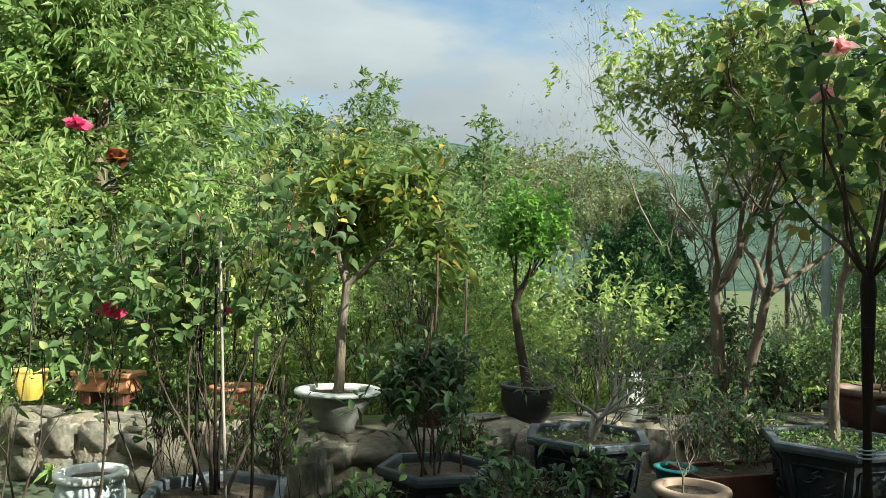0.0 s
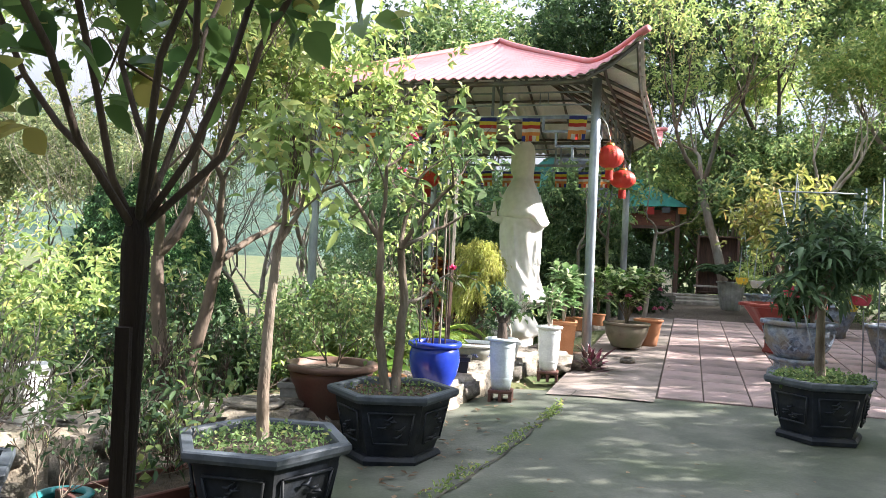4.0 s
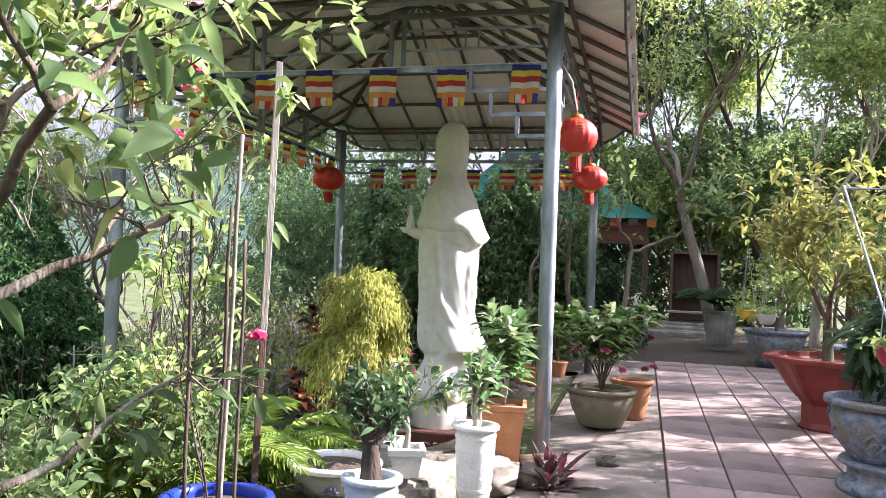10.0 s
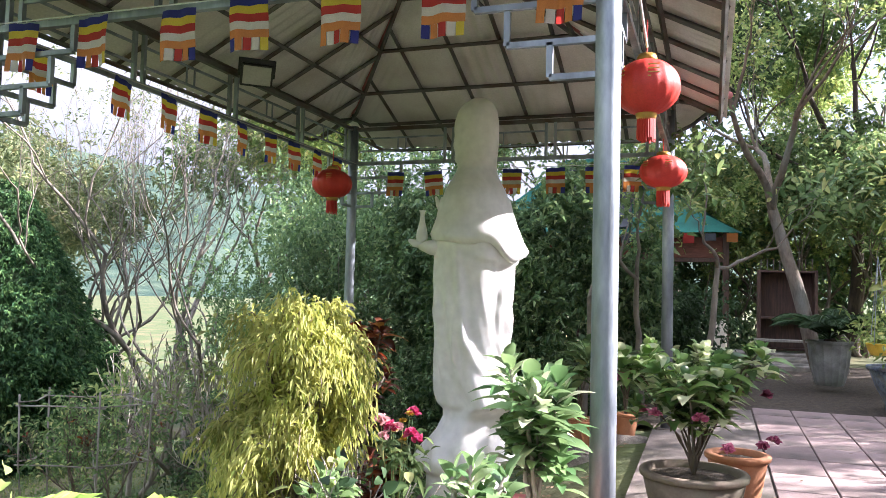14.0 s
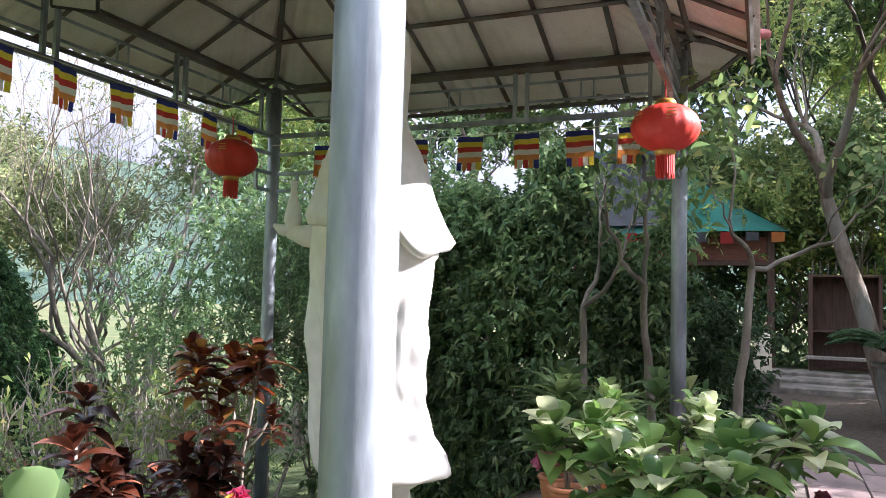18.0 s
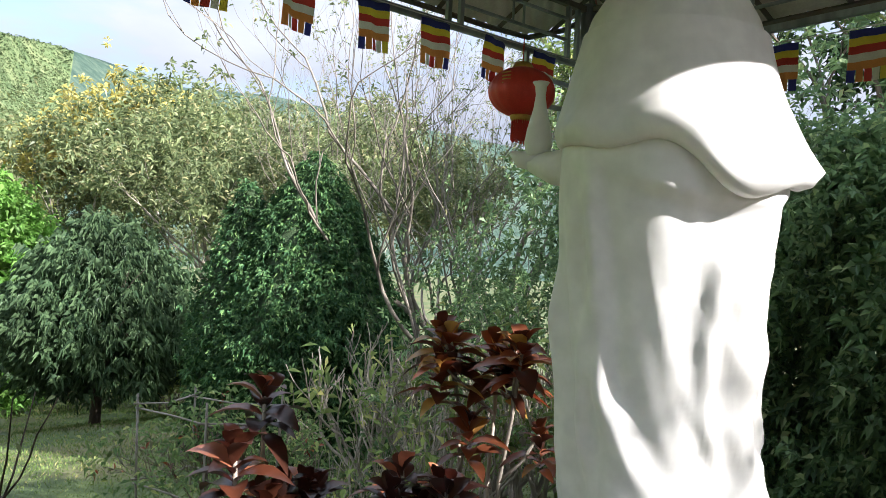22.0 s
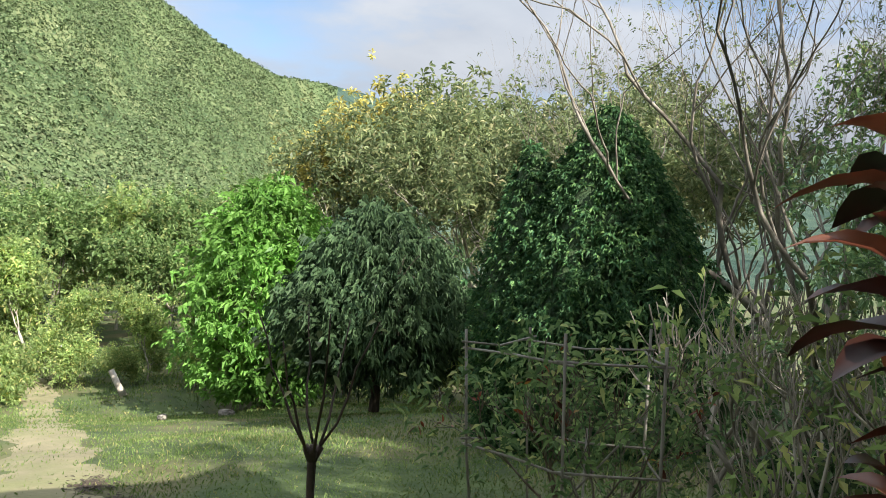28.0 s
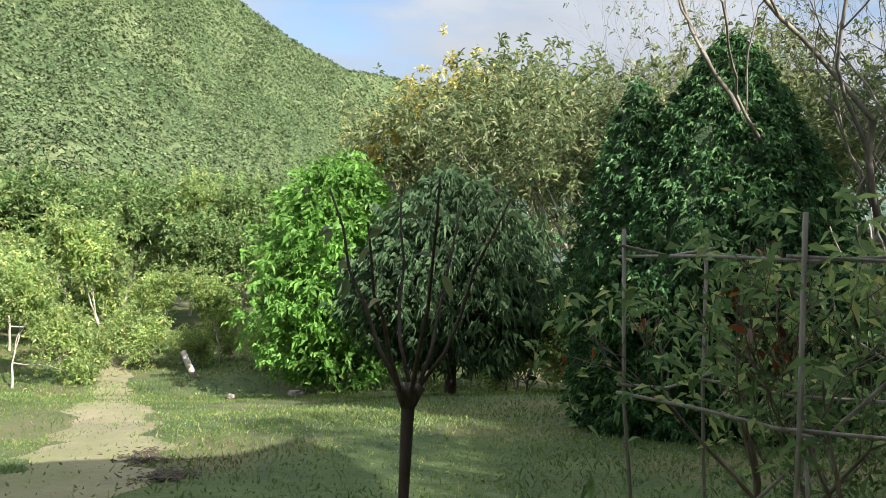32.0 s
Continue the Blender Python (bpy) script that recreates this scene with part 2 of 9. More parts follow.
M_BARKDK = mat("dark_bark", (0.03, 0.022, 0.016), (0.085, 0.06, 0.045), 14, 0.9, bump=0.8, stretch=(1, 1, 0.35))
M_BARKPALE = mat("pale_bark", (0.30, 0.26, 0.21), (0.50, 0.45, 0.38), 7, 0.85, c3=(0.20, 0.17, 0.14), stain=3, bump=0.5, stretch=(1, 1, 0.4))
M_BARKGREY = mat("grey_tan_bark", (0.15, 0.13, 0.105), (0.30, 0.265, 0.22), 7, 0.85, c3=(0.11, 0.095, 0.075), stain=3, bump=0.5, stretch=(1, 1, 0.4))
M_WOOD = mat("grey_weathered_wood", (0.20, 0.18, 0.15), (0.34, 0.31, 0.27), 8, 0.85, stretch=(4, 4, 0.4), bump=0.4)
M_BLACKWOOD = mat("near_black_wood", (0.008, 0.006, 0.005), (0.022, 0.016, 0.013), 9, 0.85, stretch=(4, 4, 0.4), bump=0.4, spec=0.2)
M_WOODDK = mat("dark_brown_wood", (0.05, 0.028, 0.02), (0.12, 0.065, 0.045), 8, 0.7, stretch=(4, 4, 0.4), bump=0.3)
M_RED = mat("red_lantern_silk", (0.55, 0.035, 0.025), (0.68, 0.06, 0.04), 5, 0.5, fine=120, bump=0.1)
M_GOLD = mat("gold_trim", (0.45, 0.27, 0.06), (0.62, 0.40, 0.10), 8, 0.4, metal=0.5)
M_TARP = mat("green_shade_net", (0.012, 0.15, 0.12), (0.03, 0.26, 0.21), 3, 0.65, c3=(0.02, 0.10, 0.08), stain=1.5, bump=0.3)
M_TARPDK = mat("dark_sheet", (0.02, 0.025, 0.03), (0.05, 0.06, 0.07), 3, 0.5)

L_MID = leaf_mat("mid_green_leaves", (0.062, 0.125, 0.042), (0.172, 0.265, 0.092), (0.32, 0.34, 0.12), 0.45)
L_DARK = leaf_mat("dark_green_leaves", (0.026, 0.062, 0.024), (0.062, 0.12, 0.044), None, 0.25, 0.45, 0.8, 0.25)
L_LIGHT = leaf_mat("light_green_leaves", (0.135, 0.225, 0.06), (0.31, 0.40, 0.125), (0.48, 0.46, 0.15), 0.5)
L_BRIGHT = leaf_mat("bright_green_leaves", (0.08, 0.21, 0.025), (0.16, 0.34, 0.05), None, 0.38)
L_YELLOW = leaf_mat("yellow_green_leaves", (0.18, 0.23, 0.05), (0.36, 0.38, 0.09), (0.46, 0.35, 0.09), 0.4)
L_DULLGOLD = leaf_mat("dull_golden_leaves", (0.30, 0.29, 0.07), (0.52, 0.46, 0.11), (0.30, 0.34, 0.10), 0.3)
L_HEDGE = leaf_mat("dark_hedge_leaves", (0.07, 0.145, 0.06), (0.18, 0.30, 0.115), (0.32, 0.42, 0.17), 0.3, 0.45, 1.0, 0.25)
L_GOLD = leaf_mat("golden_drooping_foliage", (0.26, 0.30, 0.06), (0.48, 0.48, 0.13), (0.20, 0.28, 0.05), 0.42, 0.5, 2.0)
L_CYP = leaf_mat("dense_dark_hedge_leaves", (0.026, 0.076, 0.032), (0.084, 0.18, 0.062), (0.16, 0.28, 0.09), 0.14, 0.55, 2.6, 0.12, 0.05, 0.95)
L_MANGO = leaf_mat("dull_grey_green_leaves", (0.03, 0.066, 0.03), (0.085, 0.15, 0.062), None, 0.25, 0.5, 0.7, 0.18)
L_OLIVE = leaf_mat("olive_thin_leaves", (0.085, 0.125, 0.05), (0.19, 0.235, 0.095), (0.30, 0.29, 0.13), 0.35)
L_RED = leaf_mat("maroon_croton_leaves", (0.03, 0.012, 0.009), (0.105, 0.033, 0.017), (0.46, 0.17, 0.09), 0.22, 0.35, 9.0, 0.5, 0.09, 1.0)
L_ORANGE = leaf_mat("orange_croton_leaves", (0.07, 0.024, 0.014), (0.27, 0.08, 0.026), (0.46, 0.27, 0.07), 0.3, 0.35, 5.0, 0.5, 0.14, 1.0)
L_GRASS = leaf_mat("lawn_blades", (0.085, 0.15, 0.036), (0.18, 0.25, 0.07), (0.34, 0.31, 0.12), 0.4, 0.7, 0.35, 0.1)
L_DRY = leaf_mat("dry_litter_leaves", (0.10, 0.06, 0.03), (0.24, 0.16, 0.09), None, 0.15, 0.7)
L_VARIEG = leaf_mat("cream_edged_leaves", (0.07, 0.17, 0.055), (0.20, 0.32, 0.12), (0.50, 0.55, 0.36), 0.3, 0.35, 3.0, 0.5)
L_MEDI = leaf_mat("cream_striped_leaves", (0.05, 0.13, 0.03), (0.18, 0.31, 0.07), (0.50, 0.56, 0.34), 0.4, 0.3, 4.0, 0.5, 0.32)
L_FERN = leaf_mat("yellow_green_fronds", (0.12, 0.22, 0.03), (0.26, 0.36, 0.06), None, 0.4)
L_PINK = leaf_mat("pink_petals", (0.55, 0.02, 0.10), (0.72, 0.06, 0.20), None, 0.3)
L_DULLPINK = leaf_mat("dull_pink_petals", (0.30, 0.05, 0.11), (0.48, 0.13, 0.20), None, 0.3)
L_PALEPINK = leaf_mat("pale_pink_petals", (0.62, 0.30, 0.30), (0.75, 0.48, 0.46), None, 0.3)
L_FAR = leaf_mat("hill_forest_crowns", (0.06, 0.10, 0.042), (0.12, 0.165, 0.07), (0.16, 0.19, 0.09), 0.1, 0.8, 0.10, 0.1)
L_FARB = leaf_mat("hill_forest_pale_crowns", (0.09, 0.14, 0.06), (0.16, 0.21, 0.10), (0.19, 0.22, 0.125), 0.1, 0.8, 0.14, 0.1)


# ---- mesh builders ----
def fast(name, verts, quads=None, tris=None, material=None, smooth=False):
    """A mesh from arrays of vertices, four-cornered and three-cornered faces."""
    me = bpy.data.meshes.new(name)
    verts = np.asarray(verts, np.float32)
    q = np.zeros((0, 4), np.int32) if quads is None else np.asarray(quads, np.int32).reshape(-1, 4)
    t = np.zeros((0, 3), np.int32) if tris is None else np.asarray(tris, np.int32).reshape(-1, 3)
    me.vertices.add(len(verts))
    me.vertices.foreach_set("co", verts.ravel())
    me.loops.add(q.size + t.size)
    me.loops.foreach_set("vertex_index", np.concatenate([q.ravel(), t.ravel()]))
    me.polygons.add(len(q) + len(t))
    starts = np.concatenate([np.arange(len(q)) * 4, q.size + np.arange(len(t)) * 3]).astype(np.int32)
    me.polygons.foreach_set("loop_start", starts)
    me.polygons.foreach_set("use_smooth", np.full(len(q) + len(t), smooth))
    me.update(calc_edges=True)
    if material:
        me.materials.append(material)
    return me


def thing(name, x, y, z, label, category, group="", rz=0.0, kind=""):
    ob = new(name)
    ob.empty_display_size = 0.1
    ob.matrix_world = pose(x, y, z, 0, 0, rz)
    return tagged(ob, label, category, group, kind)


def part(name, geo, material, parent, label="", smooth=False, at=None):
    """Links a bmesh or a mesh as one object under a thing or a part."""
    if isinstance(geo, bmesh.types.BMesh):
        me = bpy.data.meshes.new(name)
        geo.normal_update()
        geo.to_mesh(me)
        geo.free()
        if smooth:
            me.polygons.foreach_set("use_smooth", np.full(len(me.polygons), True))
        geo = me
    if material and not geo.materials:
        geo.materials.append(material)
    ob = new(name, geo)
    if parent:
        ob.parent = parent
    if at is not None:
        ob.matrix_basis = at
    if label:
        ob["label"] = label
    return ob


class Soup:
    """Gathers vertices and faces of many small pieces into one mesh."""

    def __init__(self):
        self.v, self.q, self.t, self.n = [], [], [], 0

    def add(self, v, q=None, t=None):
        self.v.append(np.asarray(v, float).reshape(-1, 3))
        if q is not None and len(q):
            self.q.append(np.asarray(q, int).reshape(-1, 4) + self.n)
        if t is not None and len(t):
            self.t.append(np.asarray(t, int).reshape(-1, 3) + self.n)
        self.n += len(self.v[-1])
        return self

    def mesh(self, name, material=None, smooth=False):
        return fast(name, np.concatenate(self.v) if self.v else np.zeros((0, 3)), np.concatenate(self.q) if self.q else None, np.concatenate(self.t) if self.t else None, material, smooth)


def unit(v):
    v = np.asarray(v, float)
    return v / (np.linalg.norm(v, axis=-1, keepdims=True) + 1e-9)


def tube(soup, pts, radii, sides=6, cap=True):
    """A tapered round limb along a line of points."""
    pts = np.asarray(pts, float)
    radii = np.broadcast_to(np.asarray(radii, float), (len(pts),))
    d = unit(np.gradient(pts, axis=0))
    ref = np.array([0, 0, 1.0]) if abs(d[0][2]) < 0.9 else np.array([1.0, 0, 0])
    a = unit(np.cross(d, ref))
    b = np.cross(d, a)
    ang = np.arange(sides) * 2 * np.pi / sides
    ring = pts[:, None] + radii[:, None, None] * (np.cos(ang)[None, :, None] * a[:, None] + np.sin(ang)[None, :, None] * b[:, None])
    i, j = np.meshgrid(np.arange(len(pts) - 1), np.arange(sides), indexing="ij")
    k = (j + 1) % sides
    quads = np.stack([i * sides + j, i * sides + k, (i + 1) * sides + k, (i + 1) * sides + j], -1).reshape(-1, 4)
    v = ring.reshape(-1, 3)
    tris = []
    if cap:
        v = np.concatenate([v, pts[:1], pts[-1:]])
        c0, c1, base = len(v) - 2, len(v) - 1, (len(pts) - 1) * sides
        for s in range(sides):
            tris += [(c0, (s + 1) % sides, s), (c1, base + s, base + (s + 1) % sides)]
    soup.add(v, quads, tris)


def box(soup, x0, y0, z0, x1, y1, z1):
    v = [(x, y, z) for z in (z0, z1) for x, y in ((x0, y0), (x1, y0), (x1, y1), (x0, y1))]
    soup.add(v, [(3, 2, 1, 0), (4, 5, 6, 7), (0, 1, 5, 4), (1, 2, 6, 5), (2, 3, 7, 6), (3, 0, 4, 7)])


def box_bm(x0, y0, z0, x1, y1, z1, bevel=0.006):
    bm = bmesh.new()
    bmesh.ops.create_cube(bm, size=1)
    for v in bm.verts:
        v.co = Vector((x0 if v.co.x < 0 else x1, y0 if v.co.y < 0 else y1, z0 if v.co.z < 0 else z1))
    if bevel:
        bmesh.ops.bevel(bm, geom=bm.edges[:], offset=bevel, segments=1, affect='EDGES')
    return bm


def bar(soup, a, b, w=0.02, h=None):
    """A square steel bar from a to b."""
    a, b = np.asarray(a, float), np.asarray(b, float)
    h = h or w
    d = unit(b - a)
    up = np.array([0, 0, 1.0]) if abs(d[2]) < 0.95 else np.array([1.0, 0, 0])
    s = unit(np.cross(d, up))
    u = np.cross(s, d)
    v = [p + s * w / 2 * i + u * h / 2 * j for p in (a, b) for i, j in ((-1, -1), (1, -1), (1, 1), (-1, 1))]
    soup.add(v, [(3, 2, 1, 0), (4, 5, 6, 7), (0, 1, 5, 4), (1, 2, 6, 5), (2, 3, 7, 6), (3, 0, 4, 7)])


def lathe(profile, sides=28, squash=None, twist=0.0):
    """A turned body from pairs of radius and height; squash shapes it by angle."""
    s = Soup()
    ang = np.arange(sides) * 2 * np.pi / sides + twist
    pr = np.asarray(profile, float)
    f = np.ones(sides) if squash is None else squash(ang)
    v = np.stack([pr[:, None, 0] * np.cos(ang) * f, pr[:, None, 0] * np.sin(ang) * f, np.repeat(pr[:, 1:2], sides, 1)], -1).reshape(-1, 3)
    i, j = np.meshgrid(np.arange(len(pr) - 1), np.arange(sides), indexing="ij")
    k = (j + 1) % sides
    s.add(v, np.stack([i * sides + j, i * sides + k, (i + 1) * sides + k, (i + 1) * sides + j], -1).reshape(-1, 4))
    return s


def leaf_soup(pos, direction, length, width, rng, fold=0.25, droop=0.3, face_up=0.6, rich=False):
    """Leaves as folded blades: pos and direction are arrays; rich leaves have five spans along the midrib."""
    n = len(pos)
    d = unit(direction)
    r = rng.normal(size=(n, 3))
    r[:, 2] *= 0.5
    up = unit(np.array([0, 0, face_up]) + r * (1 - face_up))
    s = unit(np.cross(d, up))
    u = np.cross(s, d)
    L = np.broadcast_to(np.asarray(length, float), (n,))[:, None] * rng.uniform(0.65, 1.2, (n, 1))
    Wd = np.broadcast_to(np.asarray(width, float), (n,))[:, None] * rng.uniform(0.75, 1.2, (n, 1))
    if not rich:
        base = pos
        mid = pos + d * L * 0.45 - u * Wd * fold * 0.5
        tip = pos + d * L - np.array([0, 0, 1.0]) * L * droop
        a, b = mid + s * Wd * 0.5 + u * Wd * fold, mid - s * Wd * 0.5 + u * Wd * fold
        v = np.stack([base, a, tip, b], 1).reshape(-1, 3)
        o = np.arange(n)[:, None] * 4
        t = np.concatenate([o + np.array([0, 1, 2]), o + np.array([0, 2, 3])], 1).reshape(-1, 3)
        return v, None, t
    rows = []
    for f, w in ((0.0, 0.06), (0.15, 0.60), (0.38, 0.98), (0.62, 0.90), (0.84, 0.48), (1.0, 0.02)):
        c = pos + d * L * f - np.array([0, 0, 1.0]) * L * droop * f * f
        rows += [c + s * Wd * 0.5 * w + u * Wd * fold * w, c, c - s * Wd * 0.5 * w + u * Wd * fold * w]
    v = np.stack(rows, 1).reshape(-1, 3)
    o = np.arange(n)[:, None, None] * 18
    cells = np.array([[k * 3 + c, k * 3 + 3 + c, k * 3 + 4 + c, k * 3 + 1 + c] for k in range(5) for c in range(2)])
    q = (o + cells[None]).reshape(-1, 4)
    return v, q, None


def grow(rng, start, direction, length, radius, depth, split=3, spread=0.6, up=0.15, crook=0.12, shrink=0.68, limbs=None, tips=None, thin=0.55):
    """Branches by forks. limbs gets (points, radii, level), tips gets points of the last two levels."""
    steps = 5
    p, d = np.array(start, float), unit(direction)
    pts, dirs = [p.copy()], [d.copy()]
    for _ in range(steps):
        d = unit(d + rng.normal(size=3) * crook + np.array([0, 0, up * 0.4]))
        p = p + d * length / steps
        pts.append(p.copy())
        dirs.append(d.copy())
    r1 = radius * thin
    limbs.append((np.array(pts), np.linspace(radius, r1, steps + 1), depth))
    if depth <= 1:
        for a, b in zip(pts[1:], dirs[1:]):
            tips.append((a, b))
    if depth <= 0:
        return
    for k in range(split):
        axis = unit(rng.normal(size=3))
        nd = unit(d + np.cross(d, axis) * spread * rng.uniform(0.7, 1.4) + np.array([0, 0, up]))
        at = pts[-1] if k < split - 1 or depth < 2 else pts[-2]
        grow(rng, at, nd, length * shrink * rng.uniform(0.8, 1.2), r1 * (0.85 if k == 0 else 0.65), depth - 1, split, spread, up, crook, shrink, limbs, tips, thin)


def limb_mesh(limbs, name, material, min_r=0.0, near=False):
    s = Soup()
    for pts, radii, level in limbs:
        if radii[0] >= min_r:
            tube(s, pts, np.maximum(radii, 0.0025), 8 if level >= 2 and near else 6 if level >= 1 and near else 5 if level >= 2 else 4 if level >= 1 else 3, cap=False)
    return s.mesh(name, material, True)


def crown_mesh(tips, rng, count, length, width, jitter, material, name="crown", droop=0.3, rich=False, along=0.5, face_up=0.6, fold=0.25, clump=1.0):
    P = np.array([t[0] for t in tips])
    Dd = np.array([t[1] for t in tips])
    w = rng.uniform(0.15, 1, len(P)) ** clump
    tuft = 11 if count > 6000 else 5 if count > 800 else 3
    nt = max(1, count // tuft)
    i = rng.choice(len(P), nt, p=w / w.sum())
    centre = P[i] + rng.normal(size=(nt, 3)) * jitter
    axis = unit(Dd[i] * 0.8 + rng.normal(size=(nt, 3)) * 0.35 + np.array([0, 0, 0.25]))
    j = np.repeat(np.arange(nt), tuft)
    count = len(j)
    # each twig end carries its own tuft of leaves
    d = unit(axis[j] * along + rng.normal(size=(count, 3)) * 0.75)
    pos = centre[j] + d * length * 0.10 + axis[j] * length * rng.uniform(-0.9, 0.5, (count, 1))
    v, q, t = leaf_soup(pos, d, length, width, rng, fold, droop, face_up, rich)
    return fast(name, v, q, t, material, rich)


def tree(name, x, y, z, label, seed, trunk=1.2, r=0.06, lean=(0, 0), depth=4, length=None, split=3, spread=0.55, up=0.2, crook=0.12, shrink=0.7,
         leaves=4000, leaf=(0.1, 0.045), jitter=0.12, leaf_m=None, bark_m=None, droop=0.3, rich=False, category="tree", group="", min_r=0.0, near=False, along=0.5, parts=("trunk", "crown"), clump=1.0, stems=1, fan=0.3, kind="", face_up=0.6, fold=0.25, thin=0.55):
    """A tree or shrub with a forking trunk and a crown of single leaves."""
    rng = np.random.default_rng(seed)
    ob = thing(name, x, y, z, label, category, group, kind=kind)
    limbs, tips = [], []
    for k in range(stems):
        off = rng.normal(size=3) * fan * (stems > 1)
        d = unit(np.array([lean[0] + off[0], lean[1] + off[1], 1.0]))
        st = np.array([off[0], off[1], 0]) * 0.12 + np.array([0, 0, -0.03])
        steps = 7
        p, dd, pts = st, d, [st]
        for s in range(steps):
            dd = unit(dd + rng.normal(size=3) * crook * 0.35)
            p = p + dd * trunk / steps
            pts.append(p)
        rr = r * (1.0 if stems == 1 else rng.uniform(0.6, 1.0))
        limbs.append((np.array(pts), np.linspace(rr * 1.15, rr * 0.75, steps + 1), 4))
        for c in range(split):
            nd = unit(dd + rng.normal(size=3) * spread + np.array([0, 0, up]))
            grow(rng, pts[-1] if c else pts[-1], nd, (length or trunk * 0.6) * rng.uniform(0.8, 1.15), rr * 0.62, depth - 1, split, spread, up, crook, shrink, limbs, tips, thin)
    part(parts[0], limb_mesh(limbs, parts[0], None, min_r, near), bark_m or M_BARK, ob)
    if leaves:
        part(parts[1], crown_mesh(tips, rng, leaves, leaf[0], leaf[1], jitter, None, parts[1], droop, rich, along, face_up, fold, clump), leaf_m or L_MID, ob)
    return ob, tips

# ---- setting: ground, yard, walls, hills ----
WALL_Y = [-8, -1, 0.6, 1.2, 1.7, 2.2, 2.65, 4, 5, 5.5, 6.5, 7.5, 8.55, 9.9, 10.6, 16, 19, 30]
WALL_X = [-10.5, -9.6, -8.2, -7.0, -6.3, -5.5, -4.55, -4.05, -3.75, -3.4, -2.85, -2.25, -2.05, -1.8, -1.45, -1.45, -1.3, -1.2]


def wall_x(y):
    return np.interp(y, WALL_Y, WALL_X)


def yard_z(x, y):
    y = np.clip(y, -6, 18)
    return 0.022 * (y - 8.5) + 0.05 * (np.clip(x, -6, -1) + 1)


def lump(x, y, s, seed=0.0):
    """Soft unevenness from a few crossed waves."""
    return (np.sin(x * s + seed) * np.cos(y * s * 1.13 + 1.7 * seed) + 0.5 * np.sin(x * s * 2.3 + y * s * 1.7 + seed) + 0.3 * np.cos(y * s * 3.9 - x * s * 2.1)) / 1.8


def ground_z(x, y):
    """The lie of the land: the yard, the bank that falls to the garden, the meadow and the river flat."""
    x, y = np.asarray(x, float), np.asarray(y, float)
    w = wall_x(y)
    u = np.maximum(w - x, 0)
    base = yard_z(np.maximum(x, w), y)
    bank = np.interp(u, [0, 0.15, 3.1, 8, 21, 34, 60, 2000], [0, 0.02, 1.22, 1.75, 3.35, 5.6, 5.9, 6.5])
    terrace = np.interp(u, [0, 0.12, 1.1, 3.3, 8, 21, 34, 60, 2000], [0, -0.20, -0.17, 1.1, 1.75, 3.35, 5.6, 5.9, 6.5])
    terrace = np.where(terrace < 0, terrace * np.interp(y, [3.5, 5.1, 6.3], [2.4, 1.7, 1.0]), terrace)
    bank = bank + (terrace - bank) * np.clip((10.9 - y) / 0.45, 0, 1)
    edge = np.interp(np.maximum(x - 4.2, 0), [0, 1.5, 30], [0, 0.15, 1.0])
    rough = lump(x, y, 0.9, 2.0) * 0.05 * np.clip(u - 0.4, 0, 1) + lump(x, y, 0.23, 5.0) * 0.22 * np.clip((u - 6) / 8, 0, 1)
    return base - bank + edge * 0.3 + rough


def grid_mesh(xs, ys, fz, name, material):
    gx, gy = np.meshgrid(xs, ys, indexing="ij")
    v = np.stack([gx, gy, fz(gx, gy)], -1).reshape(-1, 3)
    i, j = np.meshgrid(np.arange(len(xs) - 1), np.arange(len(ys) - 1), indexing="ij")
    n = len(ys)
    return fast(name, v, np.stack([i * n + j, (i + 1) * n + j, (i + 1) * n + j + 1, i * n + j + 1], -1).reshape(-1, 4), None, material, True)


M_GROUND = mat("grass_and_earth", (0.032, 0.058, 0.015), (0.085, 0.12, 0.034), 0.9, 0.95, c3=(0.14, 0.12, 0.055), stain=0.3, fine=9, bump=0.6, bump_dist=0.05)
gx = np.concatenate([-np.geomspace(1500, 60, 26), np.arange(-58, -14, 1.0), np.arange(-14, -8, 0.28), np.arange(-8, -2, 0.12), np.arange(-2, 8, 0.28), np.geomspace(8, 1500, 26)])
gy = np.concatenate([-np.geomspace(1500, 12, 26), np.arange(-11, 0, 0.28), np.arange(0, 8, 0.14), np.arange(8, 24, 0.28), np.arange(24, 60, 1.2), np.geomspace(60, 1500, 26)])
ground = tagged(new("ground", grid_mesh(gx, gy, lambda x, y: ground_z(x, y) - 0.05 * (x > wall_x(y) - 0.05) * (x < 4.4) * (y < 24.2), "ground", M_GROUND)), "uneven grassy earth falling from the yard to a meadow", "ground", kind="structure")


def yard_mesh():
    s = Soup()
    ys = np.concatenate([np.arange(-6, 9.0, 0.3), [8.98]])
    n = 40
    v = []
    for y in ys:
        x0 = float(wall_x(y))
        for k in range(n + 1):
            x = x0 + (4.2 - x0) * k / n
            v.append((x, y, float(yard_z(x, y)) + 0.006 * math.sin(x * 1.7 + y) * math.cos(y * 1.1)))
    i, j = np.meshgrid(np.arange(len(ys) - 1), np.arange(n), indexing="ij")
    m = n + 1
    s.add(v, np.stack([i * m + j, i * m + j + 1, (i + 1) * m + j + 1, (i + 1) * m + j], -1).reshape(-1, 4))
    return s.mesh("pavement", M_CEMENT, True)


